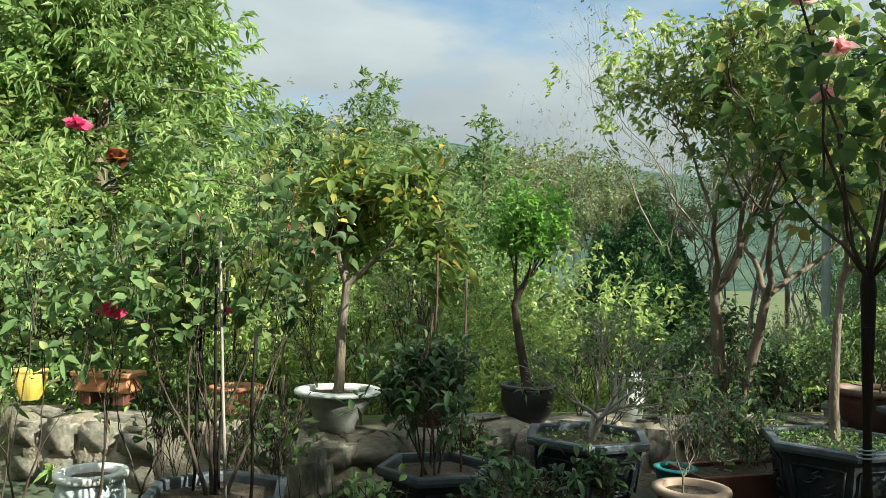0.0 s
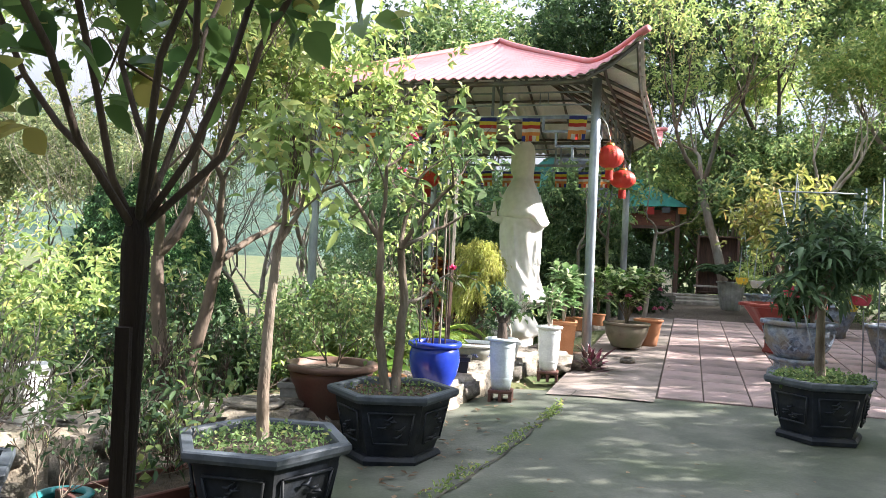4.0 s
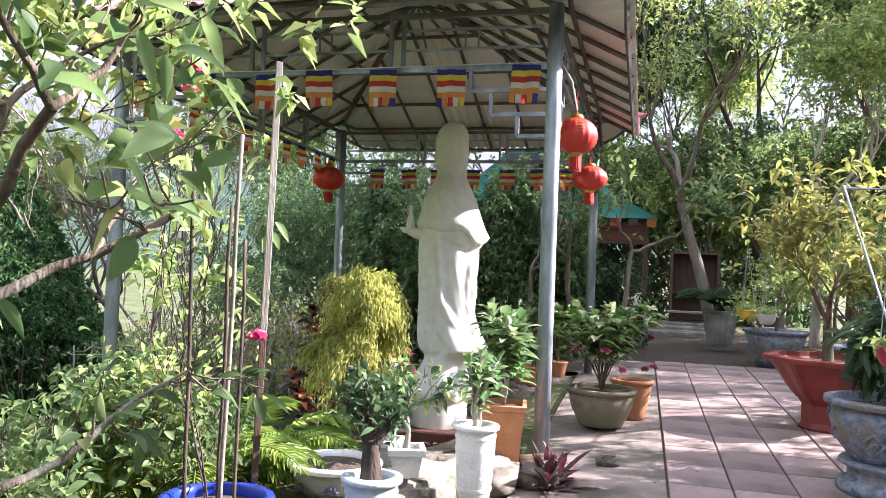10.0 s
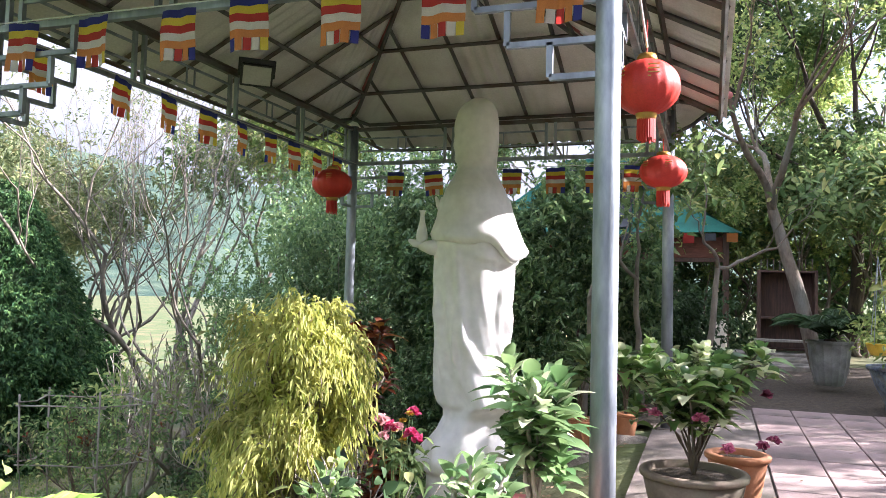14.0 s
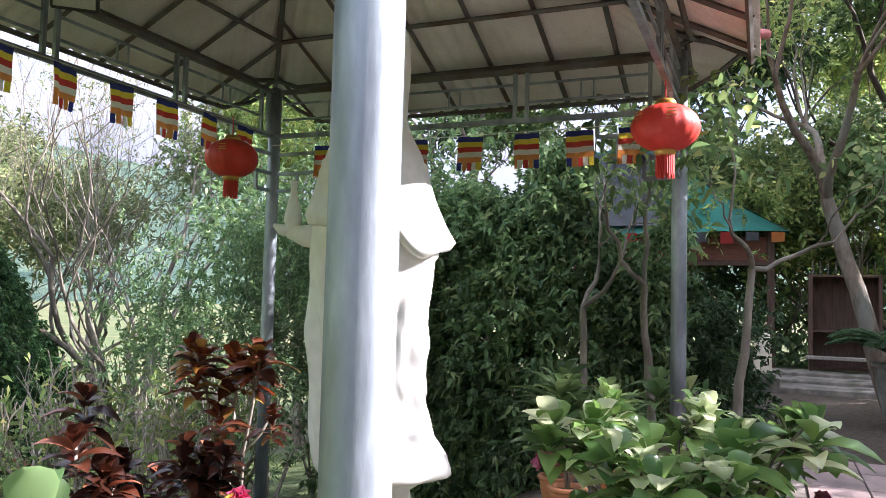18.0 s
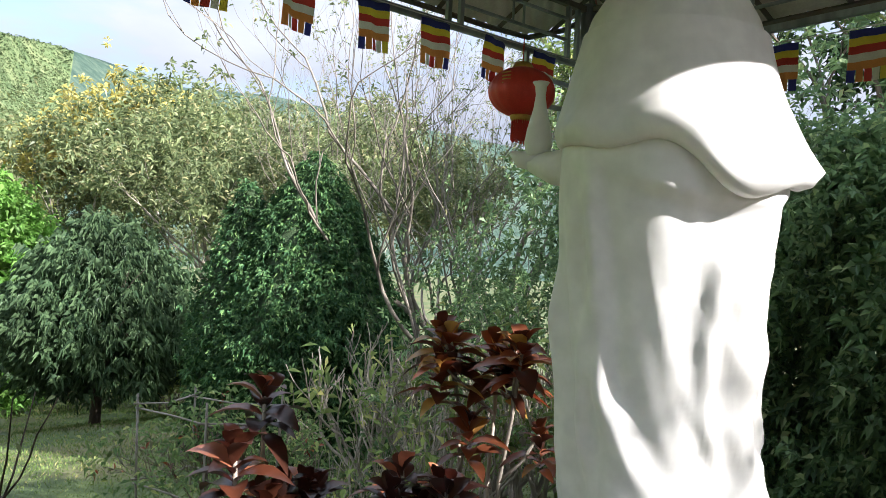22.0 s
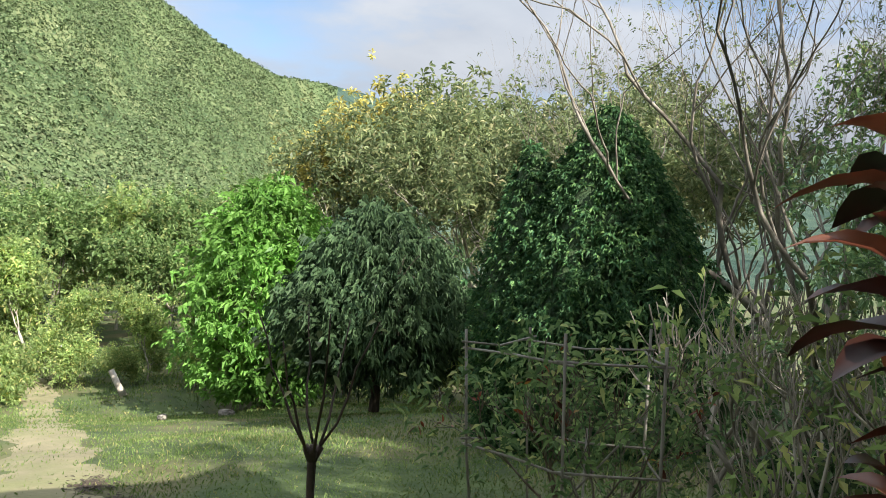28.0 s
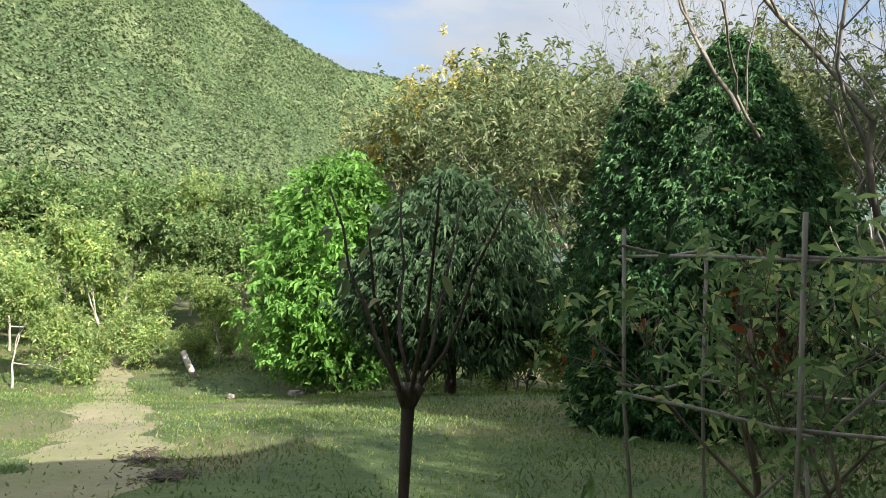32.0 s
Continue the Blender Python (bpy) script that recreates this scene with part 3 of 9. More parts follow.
pavement = tagged(new("pavement", yard_mesh()), "mossy green-grey cement yard with cracks and fallen leaves", "pavement", kind="structure")
tagged(new("pavement", grid_mesh(np.arange(-1.4, 4.3, 0.3), np.arange(8.98, 24.1, 0.3), lambda x, y: yard_z(x, y) - 0.004 + 0 * x, "pavement", M_SOIL)), "dark ground under the paving slabs", "pavement", kind="structure")

# hills: a near wooded slope and a far ridge, as one sheet in polar steps round the yard
AZ = [-60, 10, 30, 45, 55, 63, 70, 74, 77, 80, 84, 88, 93, 100, 110, 125, 150]
EL = [5, 5, 7, 9, 10.5, 11.6, 11.5, 12.6, 13.2, 13.6, 15.5, 18.0, 20.5, 24, 26, 24, 18]
FAR = [1300, 1300, 1300, 1300, 1250, 1200, 1150, 1050, 900, 620, 560, 520, 500, 480, 480, 500, 600]


def hill_point(az, f):
    """az: degrees left of +Y; f: 0 at the foot, 1 at the crest."""
    r1 = np.interp(az, AZ, FAR)
    el = np.interp(az, AZ, EL)
    r0 = np.interp(az, [10, 60, 76, 84, 95, 150], [500, 420, 260, 110, 85, 90])
    r = r0 + (r1 - r0) * f
    a = np.radians(az)
    crest = r1 * np.tan(np.radians(el)) + 1.0
    rise = np.clip(f, 0, 1)
    h = crest * (0.75 * rise + 0.25 * rise ** 2)
    fold = np.sin(az * 0.55 + 0.7 * np.sin(f * 4)) * 0.05 + np.sin(az * 1.37 + 2 + f * 2.2) * 0.03
    h = h * (1 + fold * np.sin(np.pi * np.clip(f, 0, 1))) - 6.5
    h = np.where(f > 1, (crest - 6.5) - (f - 1) * 260, h)
    return np.stack([-np.sin(a) * r, np.cos(a) * r, h], -1)


azs, fs = np.arange(-60, 150.1, 0.9), np.concatenate([np.arange(0, 1.0, 0.04), [1.0, 1.04, 1.12, 1.3]])
A, F = np.meshgrid(azs, fs, indexing="ij")
hv = hill_point(A, F).reshape(-1, 3)
hi, hj = np.meshgrid(np.arange(len(azs) - 1), np.arange(len(fs) - 1), indexing="ij")
hm = len(fs)
def hill_mat(name, dark, mid, light, cell, rise):
    """Wooded slope seen from afar: crowns of many sizes as cells with their own tone and swell."""
    m, n, l, b, out = nodes_of(name)
    ge = n.new("ShaderNodeNewGeometry")
    wob = n.new("ShaderNodeTexNoise")
    wob.inputs["Scale"].default_value, wob.inputs["Detail"].default_value, wob.inputs["Roughness"].default_value = cell * 0.8, 8, 0.72
    l.new(ge.outputs["Position"], wob.inputs["Vector"])
    off = n.new("ShaderNodeVectorMath")
    off.operation = 'SCALE'
    off.inputs["Scale"].default_value = 2.0 / cell
    l.new(wob.outputs["Color"], off.inputs[0])
    add = n.new("ShaderNodeVectorMath")
    l.new(ge.outputs["Position"], add.inputs[0])
    l.new(off.outputs[0], add.inputs[1])
    vo = n.new("ShaderNodeTexVoronoi")
    vo.inputs["Scale"].default_value = cell
    l.new(add.outputs[0], vo.inputs["Vector"])
    big = n.new("ShaderNodeTexNoise")
    big.inputs["Scale"].default_value, big.inputs["Detail"].default_value = 0.02, 5
    l.new(ge.outputs["Position"], big.inputs["Vector"])
    sp = n.new("ShaderNodeSeparateColor")
    l.new(vo.outputs["Color"], sp.inputs[0])
    mixf = n.new("ShaderNodeMath")
    mixf.operation = 'MULTIPLY_ADD'
    mixf.inputs[1].default_value = 0.24
    l.new(sp.outputs[0], mixf.inputs[0])
    l.new(big.outputs["Fac"], mixf.inputs[2])
    mx2 = n.new("ShaderNodeMath")
    mx2.operation = 'MULTIPLY_ADD'
    mx2.inputs[1].default_value = 0.9
    l.new(wob.outputs["Fac"], mx2.inputs[0])
    l.new(mixf.outputs[0], mx2.inputs[2])
    r = n.new("ShaderNodeValToRGB")
    e = r.color_ramp.elements
    e[0].position, e[1].position = 0.40, 0.66
    e[0].color, e[1].color = rgb(dark), rgb(light)
    k = e.new(0.52)
    k.color = rgb(mid)
    half = n.new("ShaderNodeMath")
    half.operation = 'MULTIPLY'
    half.inputs[1].default_value = 0.5
    l.new(mx2.outputs[0], half.inputs[0])
    l.new(half.outputs[0], r.inputs["Fac"])
    l.new(r.outputs["Color"], b.inputs["Base Color"])
    b.inputs["Roughness"].default_value, b.inputs["Specular IOR Level"].default_value = 0.95, 0.1
    h = n.new("ShaderNodeMath")
    h.operation = 'MULTIPLY_ADD'
    h.inputs[1].default_value = -0.35
    l.new(vo.outputs["Distance"], h.inputs[0])
    l.new(wob.outputs["Fac"], h.inputs[2])
    bu = n.new("ShaderNodeBump")
    bu.inputs["Strength"].default_value, bu.inputs["Distance"].default_value = 0.7, rise
    l.new(h.outputs[0], bu.inputs["Height"])
    l.new(bu.outputs[0], b.inputs["Normal"])
    return m


M_HILL = hill_mat("wooded_hillside", (0.05, 0.085, 0.038), (0.10, 0.145, 0.062), (0.18, 0.21, 0.10), 0.36, 2.4)
# the ridge's bluer tones have the haze of distance painted in
M_HAZYRIDGE = hill_mat("haze_tinted_forest", (0.028, 0.055, 0.045), (0.05, 0.085, 0.065), (0.085, 0.12, 0.085), 0.10, 5.0)
hq = np.stack([hi * hm + hj, hi * hm + hj + 1, (hi + 1) * hm + hj + 1, (hi + 1) * hm + hj], -1)
cut = int(np.searchsorted(azs, 75.0))
tagged(new("backdrop", fast("backdrop", hv, hq[cut:].reshape(-1, 4), None, M_HILL, True)), "steep wooded hillside above the meadow", "hill", kind="structure")
tagged(new("backdrop", fast("backdrop", hv, hq[:cut].reshape(-1, 4), None, M_HAZYRIDGE, True)), "distant forested ridge with bluish haze in its colour", "hill", kind="structure")


def crowns(centre, size, rng, squash=0.95, per=8):
    """Domed tree crowns far off, each of a few leafy clumps that lie on the dome."""
    N = len(centre)
    a = rng.uniform(0, 2 * np.pi, (N, per))
    up = rng.uniform(-0.15, 1.0, (N, per))
    d = np.stack([np.sqrt(1 - up ** 2) * np.cos(a), np.sqrt(1 - up ** 2) * np.sin(a), up], -1)
    c = centre[:, None] + d * size[:, None, None] * np.array([0.85, 0.85, squash]) * rng.uniform(0.75, 1.1, (N, per, 1))
    nrm = unit(d + rng.normal(size=d.shape) * 0.30 + np.array([0, 0, 0.25]))
    s1 = unit(np.cross(nrm, unit(rng.normal(size=d.shape))))
    s2 = np.cross(nrm, s1)
    w = (size[:, None] * rng.uniform(0.42, 0.78, (N, per)))[..., None]
    h = w * rng.uniform(0.6, 1.0, (N, per, 1))
    p = np.stack([c - s1 * w, c - s2 * h + nrm * w * 0.18, c + s1 * w, c + s2 * h + nrm * w * 0.18], 2)
    q = np.arange(N * per * 4).reshape(-1, 4)
    return p.reshape(-1, 3), q, None


def hill_forest(n, az_range, f_range, size_range, seed, material, label):
    rng = np.random.default_rng(seed)
    az = rng.uniform(*az_range, n)
    f = rng.uniform(f_range[0], f_range[1], n)
    c = hill_point(az, f)
    size = rng.uniform(*size_range, n) * np.interp(np.linalg.norm(c, axis=1), [80, 400, 1200], [0.62, 1.0, 2.3])
    c[:, 2] += size * rng.uniform(0.1, 0.9, n)
    v, q, t = crowns(c, size, rng)
    return tagged(new("hill_forest", fast("hill_forest", v, q, t, material, False)), label, "forest", kind="stuff")


hill_forest(38000, (76, 113), (0.0, 1.02), (0.3, 0.95), 11, L_FAR, "dense mixed green forest covering the hillside")
hill_forest(14000, (77, 113), (0.02, 0.85), (0.28, 0.8), 12, L_FARB, "paler green young trees on the hillside")

# plain unseen wall added behind the start of the walk to cut skylight
M_RENDER = mat("weathered_wall_render", (0.34, 0.31, 0.26), (0.44, 0.41, 0.35), 1.5, 0.9, c3=(0.24, 0.22, 0.18), stain=0.6, bump=0.3)
wall_bm = box_bm(-7.5, -3.3, -1.2, 5.2, -3.05, 4.6, 0.01)
tagged(part("wall_south", wall_bm, M_RENDER, None), "plain unseen wall added behind the yard to cut skylight", "wall", kind="structure")

# raftered cover added overhead, out of view, to block skylight on the first pots
awning = thing("awning", 1.5, -0.9, 0.0, "plain unseen cover added over the start to block skylight", "roof", kind="structure")
part("sheet", box_bm(-3.6, -2.14, 3.02, 3.7, 2.3, 3.08, 0.01), M_STEELDK, awning)
for x in (-3.4, -1.6, 0.2, 2.0, 3.5):
    part("rafter", box_bm(x - 0.03, -2.14, 2.93, x + 0.03, 2.25, 3.018, 0.005), M_STEELDK, awning)
# dark litter-covered earth beside the far end of the walk
bed = grid_mesh(np.arange(-4.6, -1.0, 0.3), np.arange(15.7, 25.1, 0.3), lambda x, y: np.where(x > wall_x(y), yard_z(x, y), ground_z(x, y)) + 0.014, "ground", M_SOIL)
tagged(new("ground", bed), "dark earth under the plants beside the walk", "ground", kind="structure")

# ---- the pavilion ----
PX0, PX1, PY0, PY1 = -4.95, -1.32, 10.65, 15.55      # pole lines
EAVE_Z, APEX_Z, OVER_X, OVER_Y = 3.25, 4.56, 0.56, 0.75


def pole_foot(x, y):
    return float(ground_z(x, y)) - 0.05


pavilion = thing("pavilion", -3.1, 13.1, 0.0, "open steel-framed pavilion with a red corrugated hip roof and upturned corners", "pavilion")
inv = Matrix.Translation((3.1, -13.1, 0.0))


def pav(name, soup, material, label="", smooth=False):
    return part(name, soup.mesh(name, material, smooth), material, pavilion, label, at=inv)


for x, y in ((PX1, PY0), (PX0, PY0), (PX0, PY1), (PX1, PY1)):
    s = Soup()
    tube(s, [(x, y, pole_foot(x, y)), (x, y, 1.2), (x, y, 2.6), (x, y, 3.42)], 0.057, 20)
    pole = pav("pole", s, M_STEEL, "round galvanised steel pole", True)
    s = Soup()
    box(s, x - 0.10, y - 0.10, pole_foot(x, y), x + 0.10, y + 0.10, pole_foot(x, y) + 0.06)
    part("base_plate", s.mesh("base_plate", M_STEELDK), M_STEELDK, pole)


def roof_z(x, y):
    """Height of the sheet: a pyramid whose four corners sweep up."""
    cx, cy = (PX0 + PX1) / 2, (PY0 + PY1) / 2
    hx, hy = (PX1 - PX0) / 2 + OVER_X, (PY1 - PY0) / 2 + OVER_Y
    a, b = np.abs(x - cx) / hx, np.abs(y - cy) / hy
    m = np.maximum(a, b)
    z = APEX_Z + (EAVE_Z - APEX_Z) * np.minimum(m, 1.0) ** 0.92
    c = np.clip((np.minimum(a, b) - 0.70) / 0.30, 0, 1)
    return z + 0.44 * c ** 1.5


def roof_sheet(side, thick):
    """One of the four sloping panels, corrugated down the slope."""
    cx, cy = (PX0 + PX1) / 2, (PY0 + PY1) / 2
    hx, hy = (PX1 - PX0) / 2 + OVER_X, (PY1 - PY0) / 2 + OVER_Y
    n_u, n_v = 460, 22
    uu = np.linspace(-1, 1, n_u)
    vv = np.linspace(0.02, 1, n_v)
    U, V = np.meshgrid(uu, vv, indexing="ij")
    if side in "fb":
        sg = -1 if side == "f" else 1
        x, y = cx + U * V * hx, cy + sg * V * hy
        wave = np.sin((x - cx) * 2 * np.pi / 0.12)
    else:
        sg = 1 if side == "r" else -1
        x, y = cx + sg * V * hx, cy + U * V * hy
        wave = np.sin((y - cy) * 2 * np.pi / 0.12)
    z = roof_z(x, y) + 0.012 * wave + thick
    v = np.stack([x, y, z], -1).reshape(-1, 3)
    i, j = np.meshgrid(np.arange(n_u - 1), np.arange(n_v - 1), indexing="ij")
    q = np.stack([i * n_v + j, (i + 1) * n_v + j, (i + 1) * n_v + j + 1, i * n_v + j + 1], -1).reshape(-1, 4)
    if side in "br":
        q = q[:, ::-1]
    s = Soup()
    s.add(v, q)
    return s


for side in "frbl":
    pav("roof_panel", roof_sheet(side, 0.045), M_ROOFTOP, "faded red corrugated roof sheet", True)
    pav("roof_lining", roof_sheet(side, 0.036), M_ROOFUND, "dusty grey underside of the roof sheet", True)

# ridge caps along the four hips, and the flared tips
cxm, cym = (PX0 + PX1) / 2, (PY0 + PY1) / 2
for sx in (-1, 1):
    for sy in (-1, 1):
        f = np.linspace(0.0, 1.02, 26)
        x, y = cxm + sx * f * ((PX1 - PX0) / 2 + OVER_X), cym + sy * f * ((PY1 - PY0) / 2 + OVER_Y)
        s = Soup()
        tube(s, np.stack([x, y, roof_z(x, y) + 0.065], -1), 0.042, 8)
        pav("ridge_cap", s, M_ROOFTOP, "red folded ridge cap", True)
        s = Soup()
        tube(s, np.stack([x[:-1], y[:-1], roof_z(x, y)[:-1] - 0.03], -1), 0.022, 6)
        pav("hip_rafter", s, M_STEELDK, "", True)
# rafters and purlins under the sheet
for side in "frbl":
    n = 9 if side in "fb" else 11
    for k in range(1, n):
        u = -1 + 2 * k / n
        V = np.linspace(abs(u) * 0.98 + 0.01, 0.985, 8)
        hx, hy = (PX1 - PX0) / 2 + OVER_X, (PY1 - PY0) / 2 + OVER_Y
        if side in "fb":
            x, y = np.full(8, cxm + u * hx), cym + (-1 if side == "f" else 1) * V * hy
        else:
            x, y = cxm + (1 if side == "r" else -1) * V * hx, np.full(8, cym + u * hy)
        if abs(u) > 0.93:
            continue
        s = Soup()
        z = roof_z(x, y) - 0.005
        tube(s, np.stack([x, y, z], -1), 0.022, 4)
        pav("rafter", s, M_STEELDK)
    for f in (0.22, 0.42, 0.62, 0.80, 0.975):
        hx, hy = ((PX1 - PX0) / 2 + OVER_X) * f, ((PY1 - PY0) / 2 + OVER_Y) * f
        u = np.linspace(-1, 1, 17)
        x, y = (cxm + u * hx, np.full(17, cym + (-1 if side == "f" else 1) * hy)) if side in "fb" else (np.full(17, cxm + (1 if side == "r" else -1) * hx), cym + u * hy)
        s = Soup()
        z = roof_z(x, y) - 0.035
        tube(s, np.stack([x, y, z], -1), 0.021, 4)
        pav("purlin", s, M_STEELDK)
# struts from the ring truss to the crown of the roof
for k in range(12):
    a = 2 * math.pi * k / 12 + 0.2
    s = Soup()
    x, y = cxm + 0.75 * math.cos(a), cym + 0.95 * math.sin(a)
    bar(s, (cxm + 0.05 * math.cos(a), cym + 0.05 * math.sin(a), 4.34), (x, y, float(roof_z(x, y)) - 0.04), 0.022)
    pav("crown_strut", s, M_STEELDK)

# ring trusses between the poles
CH = (2.97, 3.12, 3.27, 3.38)
for (ax, ay), (bx, by) in (((PX0, PY0), (PX1, PY0)), ((PX1, PY0), (PX1, PY1)), ((PX1, PY1), (PX0, PY1)), ((PX0, PY1), (PX0, PY0))):
    a, b = np.array([ax, ay]), np.array([bx, by])
    e = unit(b - a)
    a, b = a + e * 0.05, b - e * 0.05
    length = float(np.linalg.norm(b - a))
    for z in (CH[0], CH[3]):
        s = Soup()
        bar(s, (*a, z), (*b, z), 0.04)
        pav("truss_chord", s, M_STEEL if z == CH[0] else M_STEELDK)
    n = 3 if length < 4 else 4
    for k in range(n):
        for w in (-0.05, 0.05):
            p = a + e * (length * (k + (0.0 if k == 0 else 0.0)) / n + (0.12 if k == 0 else 0) + w + (0.02 if k else 0))
            s = Soup()
            bar(s, (*p, CH[0] + 0.02), (*p, CH[3] - 0.02), 0.03)
            pav("truss_post", s, M_STEEL)
        p0, p1 = a + e * (length * k / n + (0.17 if k == 0 else 0.07)), a + e * (length * (k + 1) / n - 0.04)
        for z in (CH[1], CH[2]):
            s = Soup()
            bar(s, (*p0, z), (*p1, z), 0.018)
            pav("truss_rail", s, M_STEEL)
        mid = (p0 + p1) / 2
        for w in (-0.05, 0.05):
            s = Soup()
            bar(s, (*(mid + e * w), CH[1]), (*(mid + e * w), CH[2]), 0.012)
            pav("truss_pin", s, M_STEEL)

# stepped corner brackets below the truss at each pole
for (x, y), dirs in (((PX1, PY0), ((-1, 0), (0, 1))), ((PX0, PY0), ((1, 0), (0, 1))), ((PX0, PY1), ((1, 0), (0, -1))), ((PX1, PY1), ((-1, 0), (0, -1)))):
    for dx, dy in dirs:
        s = Soup()
        P = lambda u, z: (x + dx * u, y + dy * u, z)
        for a, b in ((P(0.05, 2.80), P(0.62, 2.80)), (P(0.46, 2.78), P(0.46, 2.62)), (P(0.46, 2.62), P(0.05, 2.62)), (P(0.62, 2.95), P(0.62, 2.80)), (P(0.26, 2.62), P(0.26, 2.46)), (P(0.26, 2.46), P(0.05, 2.46))):
            bar(s, a, b, 0.028)
        pav("corner_bracket", s, M_STEEL, "stepped square-tube bracket")

# ---- the statue ----
def statue_mesh():
    """A tall robed standing figure on a cloud-shaped foot: ring sections whose width, depth and drift follow the gown."""
    rows = [  # height, half width (x), half depth (y), shift x, shift y, fold depth
        (-0.25, 0.31, 0.36, 0.0, 0.0, 0.00), (0.02, 0.31, 0.36, 0.0, 0.0, 0.00), (0.05, 0.37, 0.40, 0.0, 0.0, 0.05), (0.13, 0.385, 0.41, 0.0, 0.0, 0.07), (0.24, 0.34, 0.37, 0.01, 0.0, 0.07),
        (0.36, 0.26, 0.30, 0.03, 0.0, 0.05), (0.47, 0.225, 0.27, 0.05, 0.0, 0.04), (0.53, 0.27, 0.30, 0.09, 0.02, 0.05), (0.57, 0.37, 0.36, 0.15, 0.03, 0.09), (0.65, 0.37, 0.36, 0.13, 0.03, 0.10),
        (0.76, 0.335, 0.345, 0.085, 0.01, 0.08), (0.92, 0.305, 0.33, 0.055, 0.0, 0.06), (1.10, 0.298, 0.325, 0.05, 0.0, 0.05), (1.40, 0.308, 0.33, 0.045, 0.0, 0.045), (1.70, 0.33, 0.345, 0.04, 0.0, 0.04),
        (1.85, 0.338, 0.355, 0.04, 0.0, 0.03), (1.98, 0.332, 0.35, 0.04, 0.0, 0.02), (2.15, 0.305, 0.335, 0.035, 0.0, 0.02), (2.32, 0.255, 0.295, 0.035, 0.0, 0.015), (2.43, 0.195, 0.225, 0.04, 0.0, 0.01),
        (2.51, 0.165, 0.168, 0.045, 0.0, 0.006), (2.60, 0.176, 0.156, 0.04, 0.0, 0.004), (2.74, 0.192, 0.165, 0.036, 0.0, 0.003), (2.90, 0.190, 0.165, 0.036, 0.0, 0.0), (3.00, 0.168, 0.150, 0.042, 0.0, 0.0),
        (3.06, 0.130, 0.120, 0.05, 0.0, 0.0), (3.10, 0.075, 0.07, 0.055, 0.0, 0.0), (3.115, 0.01, 0.01, 0.055, 0.0, 0.0)]
    R = np.array(rows)
    zs = np.concatenate([np.linspace(-0.25, 3.1, 210), [3.115]])
    n = 144
    ang = np.arange(n) * 2 * np.pi / n
    cols = [np.interp(zs, R[:, 0], R[:, k]) for k in range(1, 6)]
    k = np.array([0.25, 0.5, 0.25])
    for c in cols:
        c[1:-3] = np.convolve(np.pad(c, 1, mode="edge"), k, "valid")[1:-3]
    w, d, sx, sy, fo = [c[:, None] for c in cols]
    zz = zs[:, None]
    away = lambda mid: (ang - mid + np.pi) % (2 * np.pi) - np.pi
    folds = np.sin(ang * 5 + 1.2 * np.sin(zz * 1.6) + 0.6) * 0.6 + np.sin(ang * 9 + zz * 1.5 + 1.0) * 0.35 + 0.5 * np.sin(ang * 3 - zz * 3.0)
    r = 1 + 1.1 * fo * folds
    rf = np.random.default_rng(12)
    # hanging folds of the gown: soft ridges that drift round the body as they fall
    for k in range(15):
        a0, z0, z1 = rf.uniform(-2.9, 1.6), rf.uniform(1.35, 1.9), rf.uniform(0.62, 0.9)
        f = np.clip((z0 - zz) / (z0 - z1), 0, 1)
        g = away(a0 + rf.uniform(-0.2, 0.7) * f ** 1.5 + 0.08 * np.sin(f * 5 + k))
        wide = rf.uniform(0.07, 0.15)
        r = r + rf.uniform(0.04, 0.085) * np.exp(-(g / wide) ** 2) * np.sin(np.pi * f) ** 0.7
        r = r - 0.03 * np.exp(-((g - 1.9 * wide) / wide) ** 2) * np.sin(np.pi * f) ** 0.7
    # looped drapes on the side of the back
    for k, (a0, zc, deep) in enumerate(((-0.15, 1.42, 0.045), (0.0, 1.20, 0.05), (-0.35, 1.02, 0.045), (0.1, 0.90, 0.05), (-0.2, 0.76, 0.045))):
        g = away(a0)
        r = r + deep * np.exp(-((zz - zc - 0.9 * g ** 2) / 0.06) ** 2) * np.clip(1.15 - np.abs(g) / 0.75, 0, 1)
    # the wide sleeve that hangs below the mantle
    g = away(-0.35)
    r = r + 0.10 / (1 + np.exp(np.clip((1.70 + 0.07 * g ** 2 - zz) / 0.008, -40, 40))) * np.clip((2.05 - zz) / 0.3, 0, 1) * np.exp(-(g / 0.95) ** 4)
    # lobes of the cloud foot
    lobe = np.exp(-((zz - 0.17) / 0.12) ** 2)
    r = r + lobe * (0.07 * np.sin(ang * 4 + 0.7) + 0.05 * np.sin(ang * 7 + zz * 16))
    x, y = sx + w * r * np.cos(ang), sy + d * r * np.sin(ang)
    # the front of the veil opens above the chin
    face = np.exp(-((ang - np.pi) / 0.30) ** 2)
    x = x + face * (0.030 * np.exp(-((zz - 2.52) / 0.035) ** 2) - 0.016 * np.exp(-((zz - 2.60) / 0.03) ** 2) - 0.012 * np.exp(-((zz - 2.71) / 0.04) ** 2) + 0.016 * np.exp(-((zz - 2.79) / 0.03) ** 2))
    v = np.stack([x, y, zz + 0 * x], -1).reshape(-1, 3)
    i, j = np.meshgrid(np.arange(len(zs) - 1), np.arange(n), indexing="ij")
    kk = (j + 1) % n
    s = Soup()
    s.add(v, np.stack([i * n + j, i * n + kk, (i + 1) * n + kk, (i + 1) * n + j], -1).reshape(-1, 4))
    return s


ST_X, ST_Y, ST_Z = -2.80, 13.42, 0.0
